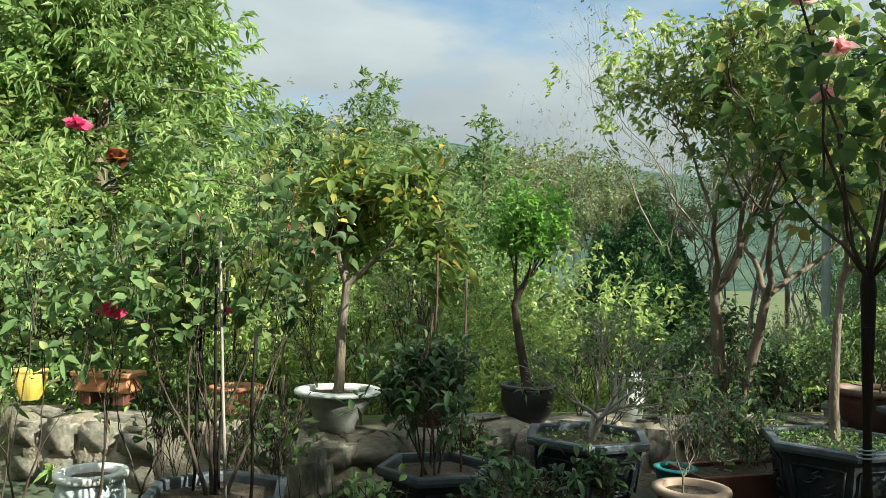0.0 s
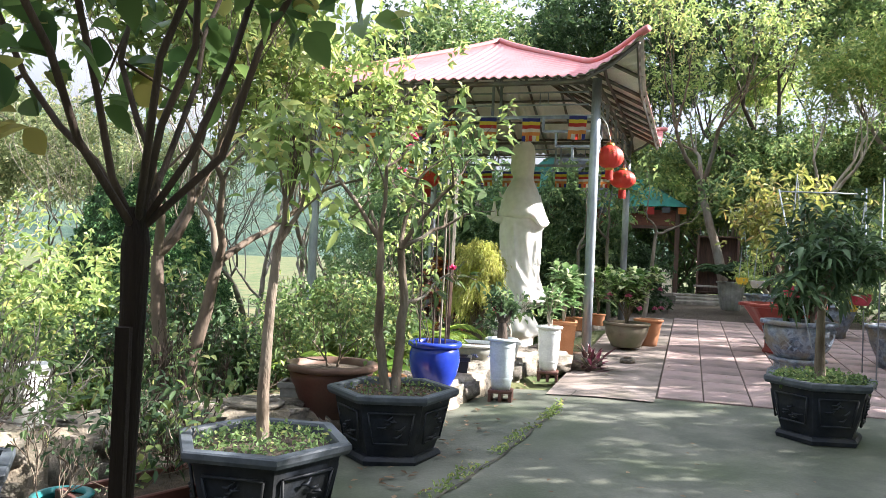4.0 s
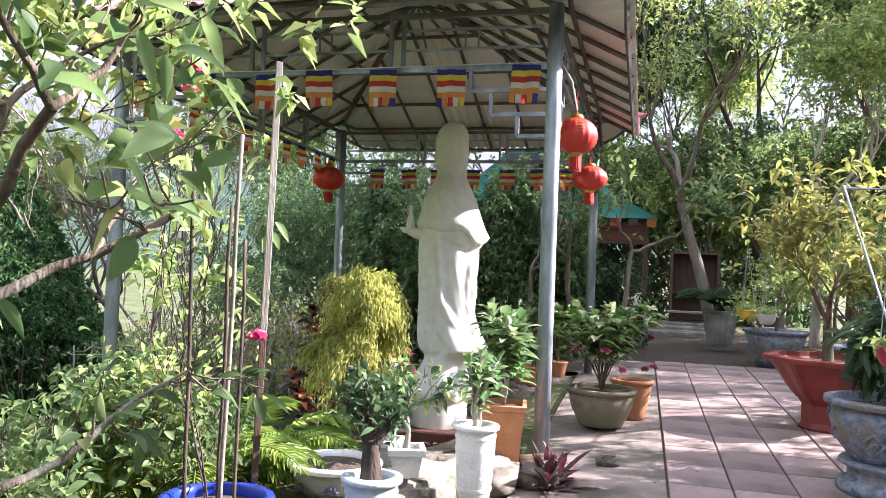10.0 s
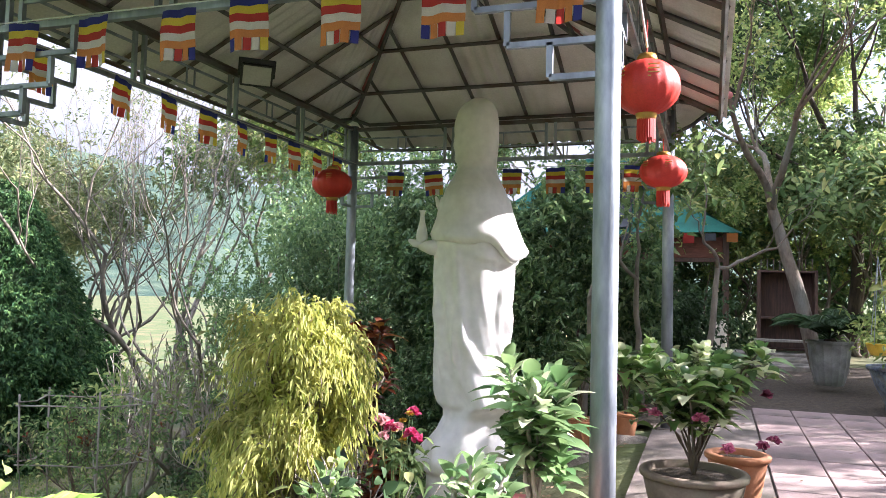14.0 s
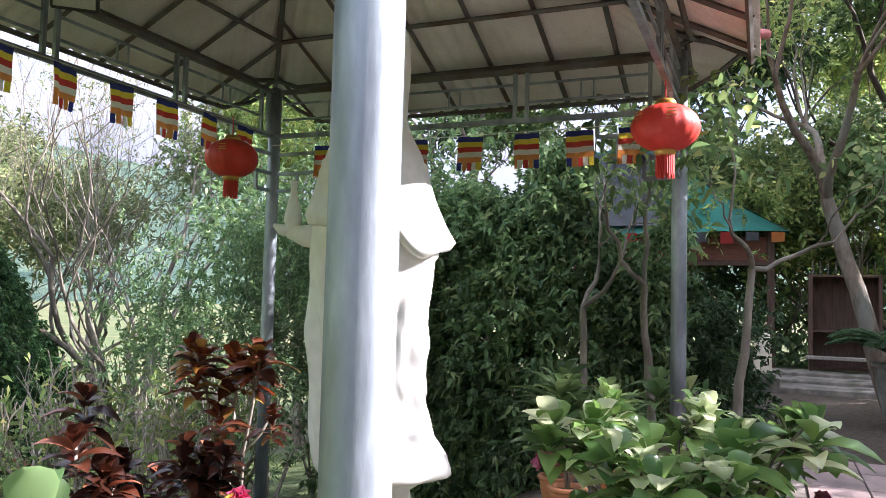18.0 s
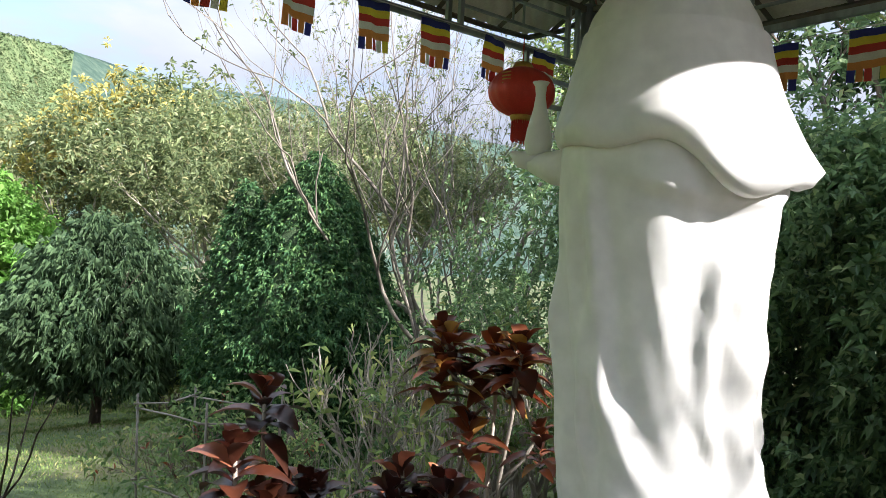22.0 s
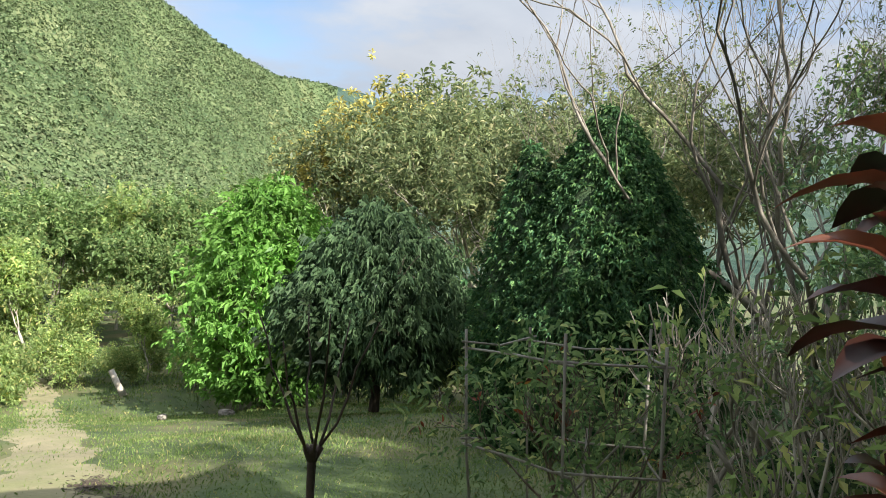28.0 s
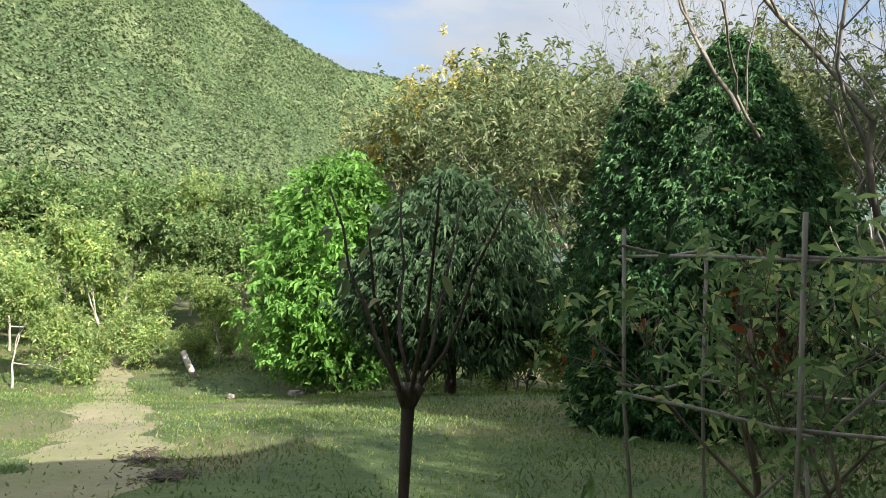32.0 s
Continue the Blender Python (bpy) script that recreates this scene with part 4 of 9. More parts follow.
s = statue_mesh()
# mantle that hangs from the shoulders: its edge rises to the front and falls to a lifted point at the elbow
n = 144
ang = np.arange(n) * 2 * np.pi / n - np.pi
edge_z = np.interp(ang, np.radians([-180, -139, -95, -63, -30, 0, 25, 50, 100, 180]), [1.97, 1.95, 1.93, 1.92, 1.83, 1.79, 1.83, 1.86, 1.90, 1.97])
over = np.interp(ang, np.radians([-180, -139, -95, -63, -30, 0, 22, 50, 100, 180]), [0.02, 0.03, 0.05, 0.07, 0.085, 0.10, 0.13, 0.07, 0.03, 0.02])
for c in (edge_z, over):
    c[:] = np.convolve(np.pad(c, 3, mode="wrap"), np.ones(7) / 7, "valid")
edge_z = edge_z + 0.04 * np.sin(ang * 5.5 + 0.6) * np.exp(-((ang + 0.5) / 0.9) ** 2)
rows = []
for f in np.linspace(0, 1, 14):
    z = 2.26 + (edge_z - 2.26) * f
    w, d = np.interp(z, [1.75, 1.98, 2.15, 2.32], [0.335, 0.332, 0.305, 0.27]), np.interp(z, [1.75, 1.98, 2.15, 2.32], [0.352, 0.35, 0.335, 0.305])
    out = over * f ** 2.2 + 0.006 + 0.010 * np.sin(ang * 8 + 3 * f) * f
    rows.append(np.stack([0.04 + (w + out) * np.cos(ang), (d + out) * np.sin(ang), z], -1))
for f in np.linspace(0, 1, 6)[1:]:
    out = over * (1 - f) ** 1.3 + 0.01 * (1 - f) - 0.02 * f
    rows.append(np.stack([0.04 + (0.335 + out) * np.cos(ang), (0.352 + out) * np.sin(ang), edge_z - 0.065 * math.sin(math.pi * min(1, f * 0.9 + 0.1)) + 0.02 * f], -1))
i, j = np.meshgrid(np.arange(len(rows) - 1), np.arange(n), indexing="ij")
k = (j + 1) % n
s.add(np.concatenate(rows), np.stack([i * n + j, (i + 1) * n + j, (i + 1) * n + k, i * n + k], -1).reshape(-1, 4))
# forearm with an open palm under the vase, and the other arm raised
tube(s, [(-0.16, -0.20, 1.84), (-0.27, -0.22, 1.84), (-0.36, -0.23, 1.86)], [0.075, 0.06, 0.035], 12)
tube(s, [(-0.33, -0.225, 1.865), (-0.41, -0.24, 1.875), (-0.455, -0.245, 1.90)], [0.040, 0.032, 0.010], 10)
tube(s, [(-0.345, -0.225, z) for z in (1.875, 1.89, 1.93, 1.98, 2.05, 2.10, 2.13, 2.145)], [0.030, 0.042, 0.050, 0.042, 0.024, 0.017, 0.021, 0.030], 14)
tube(s, [(-0.16, 0.16, 2.02), (-0.25, 0.13, 2.10), (-0.29, 0.10, 2.18)], [0.075, 0.05, 0.030], 10)
tube(s, [(-0.29, 0.10, 2.17), (-0.315, 0.09, 2.23), (-0.345, 0.08, 2.30)], [0.030, 0.028, 0.009], 10)
statue = new("statue", s.mesh("statue", M_STATUE, True))
statue.matrix_world = pose(ST_X, ST_Y, ST_Z)
tagged(statue, "tall white-painted robed standing statue holding a small vase", "statue")
plinth = new("plinth", bpy.data.meshes.new("plinth"))
bm = box_bm(-0.44, -0.50, -0.95, 0.44, 0.50, -0.25, 0.015)
bm.to_mesh(plinth.data)
bm.free()
plinth.data.materials.append(mat("dark_red_paint", (0.10, 0.02, 0.02), (0.16, 0.04, 0.035), 5, 0.6, c3=(0.08, 0.05, 0.04)))
plinth.matrix_world = pose(ST_X, ST_Y, ST_Z)
tagged(plinth, "low dark red painted block under the statue", "plinth")

# ---- pots ----
def hex_pot(x, y, R, h, rz, z=None, label="dark blue-glazed hexagonal planter with a worn grey rim", feet=True):
    """A six-sided planter: flared body with recessed panels, thick rim, foot ring and soil."""
    z = float(yard_z(x, y)) if z is None else z
    ob = thing("hexagonal_planter", x, y, z, label, "planter", "hexagonal planters in the yard", rz)
    body = lathe([(0.0, 0.05), (R * 0.64, 0.05), (R * 0.66, 0.07), (R * 0.70, 0.12), (R * 0.80, h * 0.55), (R * 0.87, h * 0.86), (R * 0.89, h - 0.05), (R * 0.84, h - 0.05), (R * 0.80, h * 0.7)], 6)
    part("body", body.mesh("body", M_GLAZE_DK), M_GLAZE_DK, ob)
    rim = lathe([(R * 0.86, h - 0.055), (R * 0.97, h - 0.045), (R, h - 0.025), (R, h), (R * 0.985, h + 0.008), (R * 0.865, h + 0.008), (R * 0.85, h - 0.005), (R * 0.85, h - 0.06)], 6)
    part("rim", rim.mesh("rim", M_RIM_DK), M_RIM_DK, ob, "worn pale rim")
    foot = lathe([(R * 0.60, 0.0), (R * 0.74, 0.0), (R * 0.76, 0.03), (R * 0.72, 0.055), (R * 0.62, 0.06)], 6)
    part("foot_ring", foot.mesh("foot_ring", M_GLAZE_DK), M_GLAZE_DK, ob)
    for k in range(6):
        a = radians(30 + 60 * k)
        s = Soup()
        c, t = np.array([math.cos(a), math.sin(a), 0]), np.array([-math.sin(a), math.cos(a), 0])
        f = lambda r, w, zz: c * r * R * 0.866 + t * w + np.array([0, 0, zz])
        wa, wb = R * 0.26, R * 0.33
        ring = [f(0.775, -wa, h * 0.32), f(0.775, wa, h * 0.32), f(0.86, wb, h * 0.76), f(0.86, -wb, h * 0.76)]
        for p, q in zip(ring, ring[1:] + ring[:1]):
            bar(s, p + c * 0.006, q + c * 0.006, 0.012)
        rng = np.random.default_rng(k)
        for m in range(7):
            u, w = rng.uniform(-0.6, 0.6), rng.uniform(0.36, 0.68)
            p = f(0.70 + 0.25 * w, u * wa, h * w)
            tube(s, [p - t * 0.03, p + c * 0.012, p + t * 0.03 + np.array([0, 0, rng.uniform(-0.03, 0.03)])], [0.004, 0.010, 0.004], 5)
        part("relief_panel", s.mesh("relief_panel", M_GLAZE_DK, True), M_GLAZE_DK, ob)
    soil(ob, R * 0.84, h - 0.045, 6)
    return ob


def soil(ob, R, z, sides=24):
    rng = np.random.default_rng(int(R * 1000))
    s = Soup()
    rings = [0.0, 0.35, 0.7, 1.0]
    v = [(0, 0, z + 0.02)]
    for f in rings[1:]:
        for k in range(sides):
            a = 2 * math.pi * k / sides
            v.append((R * f * math.cos(a), R * f * math.sin(a), z + (0.02 * (1 - f) + rng.uniform(-0.008, 0.008)) * (f < 1)))
    t = [(0, 1 + k, 1 + (k + 1) % sides) for k in range(sides)]
    q = [(1 + r * sides + k, 1 + (r + 1) * sides + k, 1 + (r + 1) * sides + (k + 1) % sides, 1 + r * sides + (k + 1) % sides) for r in range(2) for k in range(sides)]
    s.add(v, q, t)
    part("soil", s.mesh("soil", M_SOIL, True), M_SOIL, ob, "dark potting soil")


def round_pot(name, x, y, z, label, profile, rim, material, rim_m=None, sides=36, soil_at=None, squash=None, category="pot", group="", ridges=0, rz=0):
    ob = thing(name, x, y, z, label, category, group, rz)
    part("body", lathe(profile, sides, squash).mesh("body", material, squash is None), material, ob)
    part("rim", lathe(rim, sides, squash).mesh("rim", rim_m or material, squash is None), rim_m or material, ob)
    if soil_at:
        soil(ob, soil_at[0], soil_at[1])
    return ob


def vase_profile(r0, r1, h, belly=0.0):
    f = np.linspace(0, 1, 9)
    return [(0.0, 0.0)] + [(r0 + (r1 - r0) * t ** 0.9 + belly * math.sin(math.pi * t), h * t) for t in f] + [(r1 * 0.9, h), (r1 * 0.84, h * 0.85)]


def rim_profile(r, z, w=0.03, t=0.025):
    return [(r - 0.004, z - t), (r + w, z - t * 0.8), (r + w + 0.004, z - t * 0.3), (r + w, z), (r - 0.02, z + 0.004), (r - 0.028, z - t)]


def brick_stand(x, y, z, rz, w=0.22, d=0.20, h=0.11):
    ob = thing("brick_stand", x, y, z, "dark hollow clay brick used as a pot stand", "brick", "pot stands", rz)
    part("top", box_bm(-w / 2, -d / 2, h * 0.72, w / 2, d / 2, h), M_BROWN, ob)
    for k in (-1, 0, 1):
        part("web", box_bm(k * (w / 2 - 0.018) - 0.016, -d / 2, 0.0, k * (w / 2 - 0.018) + 0.016, d / 2, h * 0.72, 0.003), M_BROWN, ob)
    return ob


yz = lambda x, y: float(yard_z(x, y))
HEX = [(-2.20, 4.88, 0.46, 0.47, 8), (-2.09, 6.38, 0.45, 0.46, 20), (-3.38, 3.95, 0.44, 0.48, 12), (-3.85, 1.62, 0.40, 0.45, 30), (-3.58, 2.85, 0.36, 0.42, 5), (0.80, 8.02, 0.43, 0.46, 14)]
for x, y, R, h, rz in HEX:
    hex_pot(x, y, R, h, rz)

W_TOP = lambda x, y: float(ground_z(x, y))
# two white vases on bricks beside the wall
for x, y, m, lab in ((-1.80, 8.37, M_PALEBLUE, "pale blue ribbed tapering pot on a brick"), (-1.57, 9.52, M_WHITE, "white tapering plaster pot on a brick")):
    z = yz(x, y)
    brick_stand(x, y, z, 8)
    p = round_pot("tapered_pot", x, y, z + 0.11, lab, vase_profile(0.085, 0.118, 0.46, 0.008), rim_profile(0.115, 0.465, 0.022, 0.03), m, soil_at=(0.10, 0.42), group="tapered pots by the wall")
    for k in range(5):
        zz = 0.10 + 0.075 * k
        part("band", lathe([(0.093 + 0.028 * zz / 0.46 + 0.003, zz - 0.012), (0.093 + 0.028 * zz / 0.46 + 0.0045, zz), (0.093 + 0.028 * zz / 0.46 + 0.003, zz + 0.012)], 30).mesh("band", m, True), m, p)

round_pot("glazed_pot", -2.30, 7.90, W_TOP(-2.30, 7.9) - 0.01, "large glossy cobalt-blue glazed pot with stakes", [(0, 0), (0.145, 0), (0.16, 0.02), (0.205, 0.12), (0.225, 0.22), (0.218, 0.30), (0.205, 0.35), (0.19, 0.36), (0.185, 0.28)], [(0.200, 0.345), (0.232, 0.352), (0.240, 0.372), (0.232, 0.392), (0.205, 0.398), (0.19, 0.39), (0.188, 0.34)], M_BLUE, soil_at=(0.19, 0.345))
round_pot("bowl_pot", -2.76, 6.80, W_TOP(-2.76, 6.8) - 0.01, "wide reddish-brown glazed bowl pot", [(0, 0), (0.18, 0), (0.19, 0.02), (0.25, 0.14), (0.305, 0.29), (0.325, 0.37), (0.30, 0.37), (0.27, 0.28)], rim_profile(0.315, 0.40, 0.035, 0.05), M_BROWN, mat("dull_brown_rim", (0.10, 0.055, 0.04), (0.17, 0.10, 0.07), 6, 0.6), soil_at=(0.30, 0.35))
op = round_pot("net_pattern_pot", -2.46, 7.30, W_TOP(-2.46, 7.3) - 0.01, "small round terracotta pot with a cream net pattern", [(0, 0), (0.07, 0), (0.115, 0.05), (0.135, 0.11), (0.128, 0.17), (0.11, 0.215), (0.095, 0.215), (0.1, 0.15)], rim_profile(0.108, 0.235, 0.012, 0.02), M_TERRA, soil_at=(0.1, 0.2))
M_CREAM = mat("cream_slip", (0.62, 0.55, 0.42), (0.75, 0.68, 0.55), 8, 0.7)
for sg in (-1, 1):
    for k in range(9):
        f = np.linspace(0.08, 0.95, 9)
        a = 2 * np.pi * k / 9 + sg * f * 1.5
        prof_r = np.interp(f * 0.215, [0, 0.05, 0.11, 0.17, 0.215], [0.07, 0.115, 0.135, 0.128, 0.11]) + 0.002
        s = Soup()
        tube(s, np.stack([prof_r * np.cos(a), prof_r * np.sin(a), f * 0.215], -1), 0.0035, 4)
        part("slip_line", s.mesh("slip_line", M_CREAM, True), M_CREAM, op)


def square_pot(name, x, y, z, label, w0, w1, h, material, rz=0.0, lip=0.02):
    ob = thing(name, x, y, z, label, "pot", "", rz)
    rr = math.sqrt(2) / 2
    part("body", lathe([(0, 0), (w0 * rr, 0), (w1 * rr, h), (w1 * rr - 0.03, h), (w1 * rr - 0.035, h * 0.8)], 4, None, math.pi / 4).mesh("body", material), material, ob)
    part("rim", lathe([(w1 * rr - 0.005, h - 0.04), (w1 * rr + lip, h - 0.035), (w1 * rr + lip, h), (w1 * rr - 0.025, h + 0.005), (w1 * rr - 0.03, h - 0.03)], 4, None, math.pi / 4).mesh("rim", material), material, ob)
    part("soil", lathe([(0, h - 0.02), (w1 * rr - 0.03, h - 0.03)], 4, None, math.pi / 4).mesh("soil", M_SOIL), M_SOIL, ob)
    return ob


square_pot("square_pot", -2.22, 8.42, W_TOP(-2.22, 8.42) - 0.005, "small black plastic square pot on the wall", 0.15, 0.19, 0.19, M_BLACKPOT, 12)
square_pot("square_pot", -2.02, 9.62, W_TOP(-2.02, 9.62) - 0.005, "small white square plastic pot on the wall", 0.14, 0.20, 0.20, M_WHITE, 20)
square_pot("square_pot", -2.20, 9.78, W_TOP(-2.2, 9.78) - 0.005, "small white square plastic pot on the wall", 0.14, 0.20, 0.20, M_WHITE, 5)
square_pot("terracotta_planter", -1.56, 10.36, W_TOP(-1.56, 10.36) - 0.01, "tall tapering terracotta square planter", 0.21, 0.31, 0.56, M_TERRA, 8, 0.012)
bw = round_pot("painted_bowl", -2.28, 9.12, W_TOP(-2.28, 9.12) - 0.005, "grey-white bowl pot painted with blue flowers", [(0, 0), (0.14, 0), (0.15, 0.03), (0.22, 0.12), (0.25, 0.20), (0.22, 0.20), (0.2, 0.15)], rim_profile(0.243, 0.225, 0.02, 0.03), M_GREYPOT, M_WHITE, soil_at=(0.22, 0.19))
M_INK = mat("blue_brush_paint", (0.02, 0.03, 0.10), (0.05, 0.07, 0.18), 8, 0.5)
for k in range(8):
    for m in range(5):
        a = 2 * math.pi * k / 8 + 0.3
        b = radians(20 + 35 * m)
        s = Soup()
        c = np.array([math.cos(a), math.sin(a), 0])
        t = np.array([-math.sin(a), math.cos(a), 0])
        o = c * 0.232 + np.array([0, 0, 0.10])
        e = o + (t * math.cos(b) * 0.045 + np.array([0, 0, math.sin(b) * 0.045])) + c * math.sin(b) * 0.018
        tube(s, [o + (e - o) * 0.3, o + (e - o) * 0.7, e], [0.003, 0.009, 0.003], 5)
        part("petal_stroke", s.mesh("petal_stroke", M_INK, True), M_INK, bw)
# pots by the walk
round_pot("wide_pot", -0.98, 12.20, yz(-0.98, 12.2), "wide weathered grey-brown cement pot", [(0, 0.04), (0.19, 0.04), (0.2, 0.06), (0.27, 0.2), (0.30, 0.34), (0.27, 0.34), (0.25, 0.28)], rim_profile(0.295, 0.37, 0.02, 0.04), mat("mossy_brown_cement", (0.13, 0.10, 0.07), (0.24, 0.19, 0.14), 5, 0.85, c3=(0.10, 0.11, 0.06), stain=2.5), soil_at=(0.27, 0.33))
round_pot("small_terracotta_pot", -0.72, 12.75, yz(-0.72, 12.75), "pinkish terracotta pot behind a wide pot", vase_profile(0.12, 0.19, 0.36), rim_profile(0.185, 0.38, 0.02, 0.04), M_TERRA, soil_at=(0.17, 0.34))
lobes = lambda a: 1 + 0.045 * np.cos(8 * a)
rp = round_pot("pedestal_pot", 1.05, 13.00, yz(1.05, 13.0), "large red lobed planter on a pedestal foot", [(0, 0.30), (0.26, 0.30), (0.34, 0.40), (0.44, 0.56), (0.50, 0.64), (0.47, 0.64), (0.42, 0.55)], rim_profile(0.50, 0.68, 0.05, 0.05), M_REDPOT, sides=48, squash=lobes, soil_at=(0.46, 0.62))
part("foot", lathe([(0, 0), (0.24, 0), (0.25, 0.03), (0.22, 0.08), (0.22, 0.24), (0.27, 0.31), (0, 0.31)], 8).mesh("foot", M_REDPOT), M_REDPOT, rp)
sp = round_pot("stoneware_pot", 1.00, 10.95, yz(1.0, 10.95), "big blue-grey glazed pot with a dragon relief on its own stand", [(0, 0.22), (0.22, 0.22), (0.25, 0.25), (0.33, 0.36), (0.37, 0.50), (0.36, 0.60), (0.33, 0.60), (0.32, 0.5)], rim_profile(0.36, 0.64, 0.045, 0.05), M_STONEPOT, soil_at=(0.34, 0.58))
part("stand", lathe([(0, 0), (0.30, 0), (0.32, 0.03), (0.31, 0.08), (0.25, 0.11), (0.25, 0.17), (0.31, 0.20), (0.30, 0.225), (0, 0.225)], 32).mesh("stand", M_STONEPOT, True), M_STONEPOT, sp)
rngp = np.random.default_rng(5)
for k in range(26):
    a, zz = rngp.uniform(0, 2 * math.pi), rngp.uniform(0.34, 0.54)
    r = np.interp(zz, [0.36, 0.5, 0.6], [0.335, 0.372, 0.362])
    f = np.linspace(0, 1, 6)
    aa = a + f * rngp.uniform(0.15, 0.4)
    s = Soup()
    tube(s, np.stack([r * np.cos(aa), r * np.sin(aa), zz + 0.025 * np.sin(f * 7 + a)], -1), [0.004, 0.012, 0.014, 0.012, 0.009, 0.003], 6)
    part("relief", s.mesh("relief", M_STONEPOT, True), M_STONEPOT, sp)
for x, y, R in ((1.30, 17.55, 0.44), (2.05, 15.6, 0.40), (2.3, 12.3, 0.36)):
    round_pot("stoneware_basin", x, y, yz(x, y), "blue-grey glazed round basin pot", [(0, 0), (R * 0.6, 0), (R * 0.62, 0.1), (R * 0.85, 0.3), (R, 0.5), (R * 0.9, 0.5), (R * 0.85, 0.4)], rim_profile(R * 0.97, 0.54, 0.04, 0.05), M_STONEPOT, soil_at=(R * 0.9, 0.47), group="basins beside the walk")
round_pot("ribbed_pot", 0.68, 19.4, 0.30, "white fluted pot of a cycad", [(0, 0), (0.18, 0), (0.2, 0.05), (0.25, 0.3), (0.28, 0.58), (0.25, 0.58), (0.24, 0.5)], rim_profile(0.275, 0.62, 0.03, 0.05), M_GREYPOT, sides=48, squash=lambda a: 1 + 0.03 * np.cos(16 * a), soil_at=(0.25, 0.55))
# pots along the stone wall at the start
round_pot("jar_pot", -5.2, 1.36, yz(-5.2, 1.36), "squat pale grey-blue glazed jar pot", [(0, 0), (0.14, 0), (0.16, 0.03), (0.205, 0.14), (0.21, 0.24), (0.19, 0.33), (0.165, 0.33), (0.17, 0.25)], rim_profile(0.19, 0.37, 0.03, 0.05), M_PALEBLUE, M_WHITE, soil_at=(0.17, 0.32))
tp = (-2.66, 4.05)
round_pot("terracotta_pot", *tp, yz(*tp), "low worn terracotta pot with a thick buff rim", [(0, 0), (0.13, 0), (0.15, 0.03), (0.19, 0.14), (0.20, 0.21), (0.17, 0.21), (0.16, 0.15)], rim_profile(0.19, 0.245, 0.035, 0.045), M_BROWN, mat("buff_terracotta", (0.27, 0.19, 0.14), (0.38, 0.28, 0.21), 7, 0.8), soil_at=(0.17, 0.21))
round_pot("bucket", -3.08, 4.50, yz(-3.08, 4.5), "small teal plastic bucket", vase_profile(0.10, 0.135, 0.22), rim_profile(0.13, 0.225, 0.014, 0.02), mat("teal_plastic", (0.012, 0.13, 0.14), (0.02, 0.19, 0.19), 4, 0.4))
tr_ob = thing("trough_planter", -2.78, 4.98, yz(-2.78, 4.98), "long red-brown trough planter full of weeds", "planter", "", 68)
for nm, b in (("side", (-0.55, -0.20, 0, 0.55, -0.17, 0.20)), ("side", (-0.55, 0.17, 0, 0.55, 0.20, 0.20)), ("end", (-0.55, -0.17, 0, -0.52, 0.17, 0.20)), ("end", (0.52, -0.17, 0, 0.55, 0.17, 0.20)), ("soil", (-0.52, -0.17, 0.02, 0.52, 0.17, 0.17))):
    part(nm, box_bm(*b), M_SOIL if nm == "soil" else M_BROWN, tr_ob)


def tall_vase(x, y, z, label):
    return round_pot("tall_vase", x, y, z, label, vase_profile(0.10, 0.135, 0.40, 0.006), rim_profile(0.13, 0.405, 0.012, 0.02), M_WHITE, soil_at=(0.11, 0.37))


tall_vase(-3.92, 5.08, 0.12, "tall grey-white vase pot on the stone wall")
wb = round_pot("footed_bowl", -4.66, 2.82, 0.19, "white footed bowl with a dark painted band on the wall", [(0, 0), (0.13, 0), (0.14, 0.05), (0.2, 0.16), (0.25, 0.26), (0.22, 0.26), (0.2, 0.2)], rim_profile(0.25, 0.285, 0.05, 0.03), M_GREYPOT, M_WHITE, soil_at=(0.22, 0.25))
round_pot("round_pot", -4.42, 3.42, 0.19, "dark brown round pot on the stone wall", vase_profile(0.12, 0.17, 0.28, 0.02), rim_profile(0.165, 0.29, 0.02, 0.03), M_BROWN, soil_at=(0.14, 0.26))
round_pot("round_pot", -4.18, 4.20, 0.19, "black round-bellied pot on the stone wall", vase_profile(0.13, 0.2, 0.26, 0.03), rim_profile(0.195, 0.275, 0.02, 0.03), M_BLACKPOT, soil_at=(0.17, 0.25))
round_pot("round_pot", -5.62, 2.50, 0.19, "small red-brown bowl pot on the stone wall", vase_profile(0.10, 0.18, 0.2, 0.02), rim_profile(0.175, 0.21, 0.03, 0.03), M_TERRA, soil_at=(0.15, 0.18))
round_pot("lobed_pot", -7.12, 1.36, 0.18, "small yellow moulded pot on the stone wall", vase_profile(0.07, 0.12, 0.24, 0.02), rim_profile(0.115, 0.25, 0.012, 0.03), mat("yellow_glaze", (0.50, 0.36, 0.06), (0.62, 0.47, 0.12), 5, 0.5), squash=lambda a: 1 + 0.06 * np.cos(5 * a), soil_at=(0.1, 0.22))
tb = thing("trough_planter", -6.55, 1.82, 0.19, "red-brown rectangular trough on two bricks on the wall", "planter", "", 40)
part("trough", box_bm(-0.24, -0.11, 0.10, 0.24, 0.11, 0.25, 0.012), M_TERRA, tb)
part("lip", box_bm(-0.26, -0.13, 0.22, 0.26, 0.13, 0.26, 0.008), M_TERRA, tb)
for k in (-0.15, 0.15):
    part("brick", box_bm(k - 0.05, -0.09, 0.0, k + 0.05, 0.09, 0.10), M_BROWN, tb)
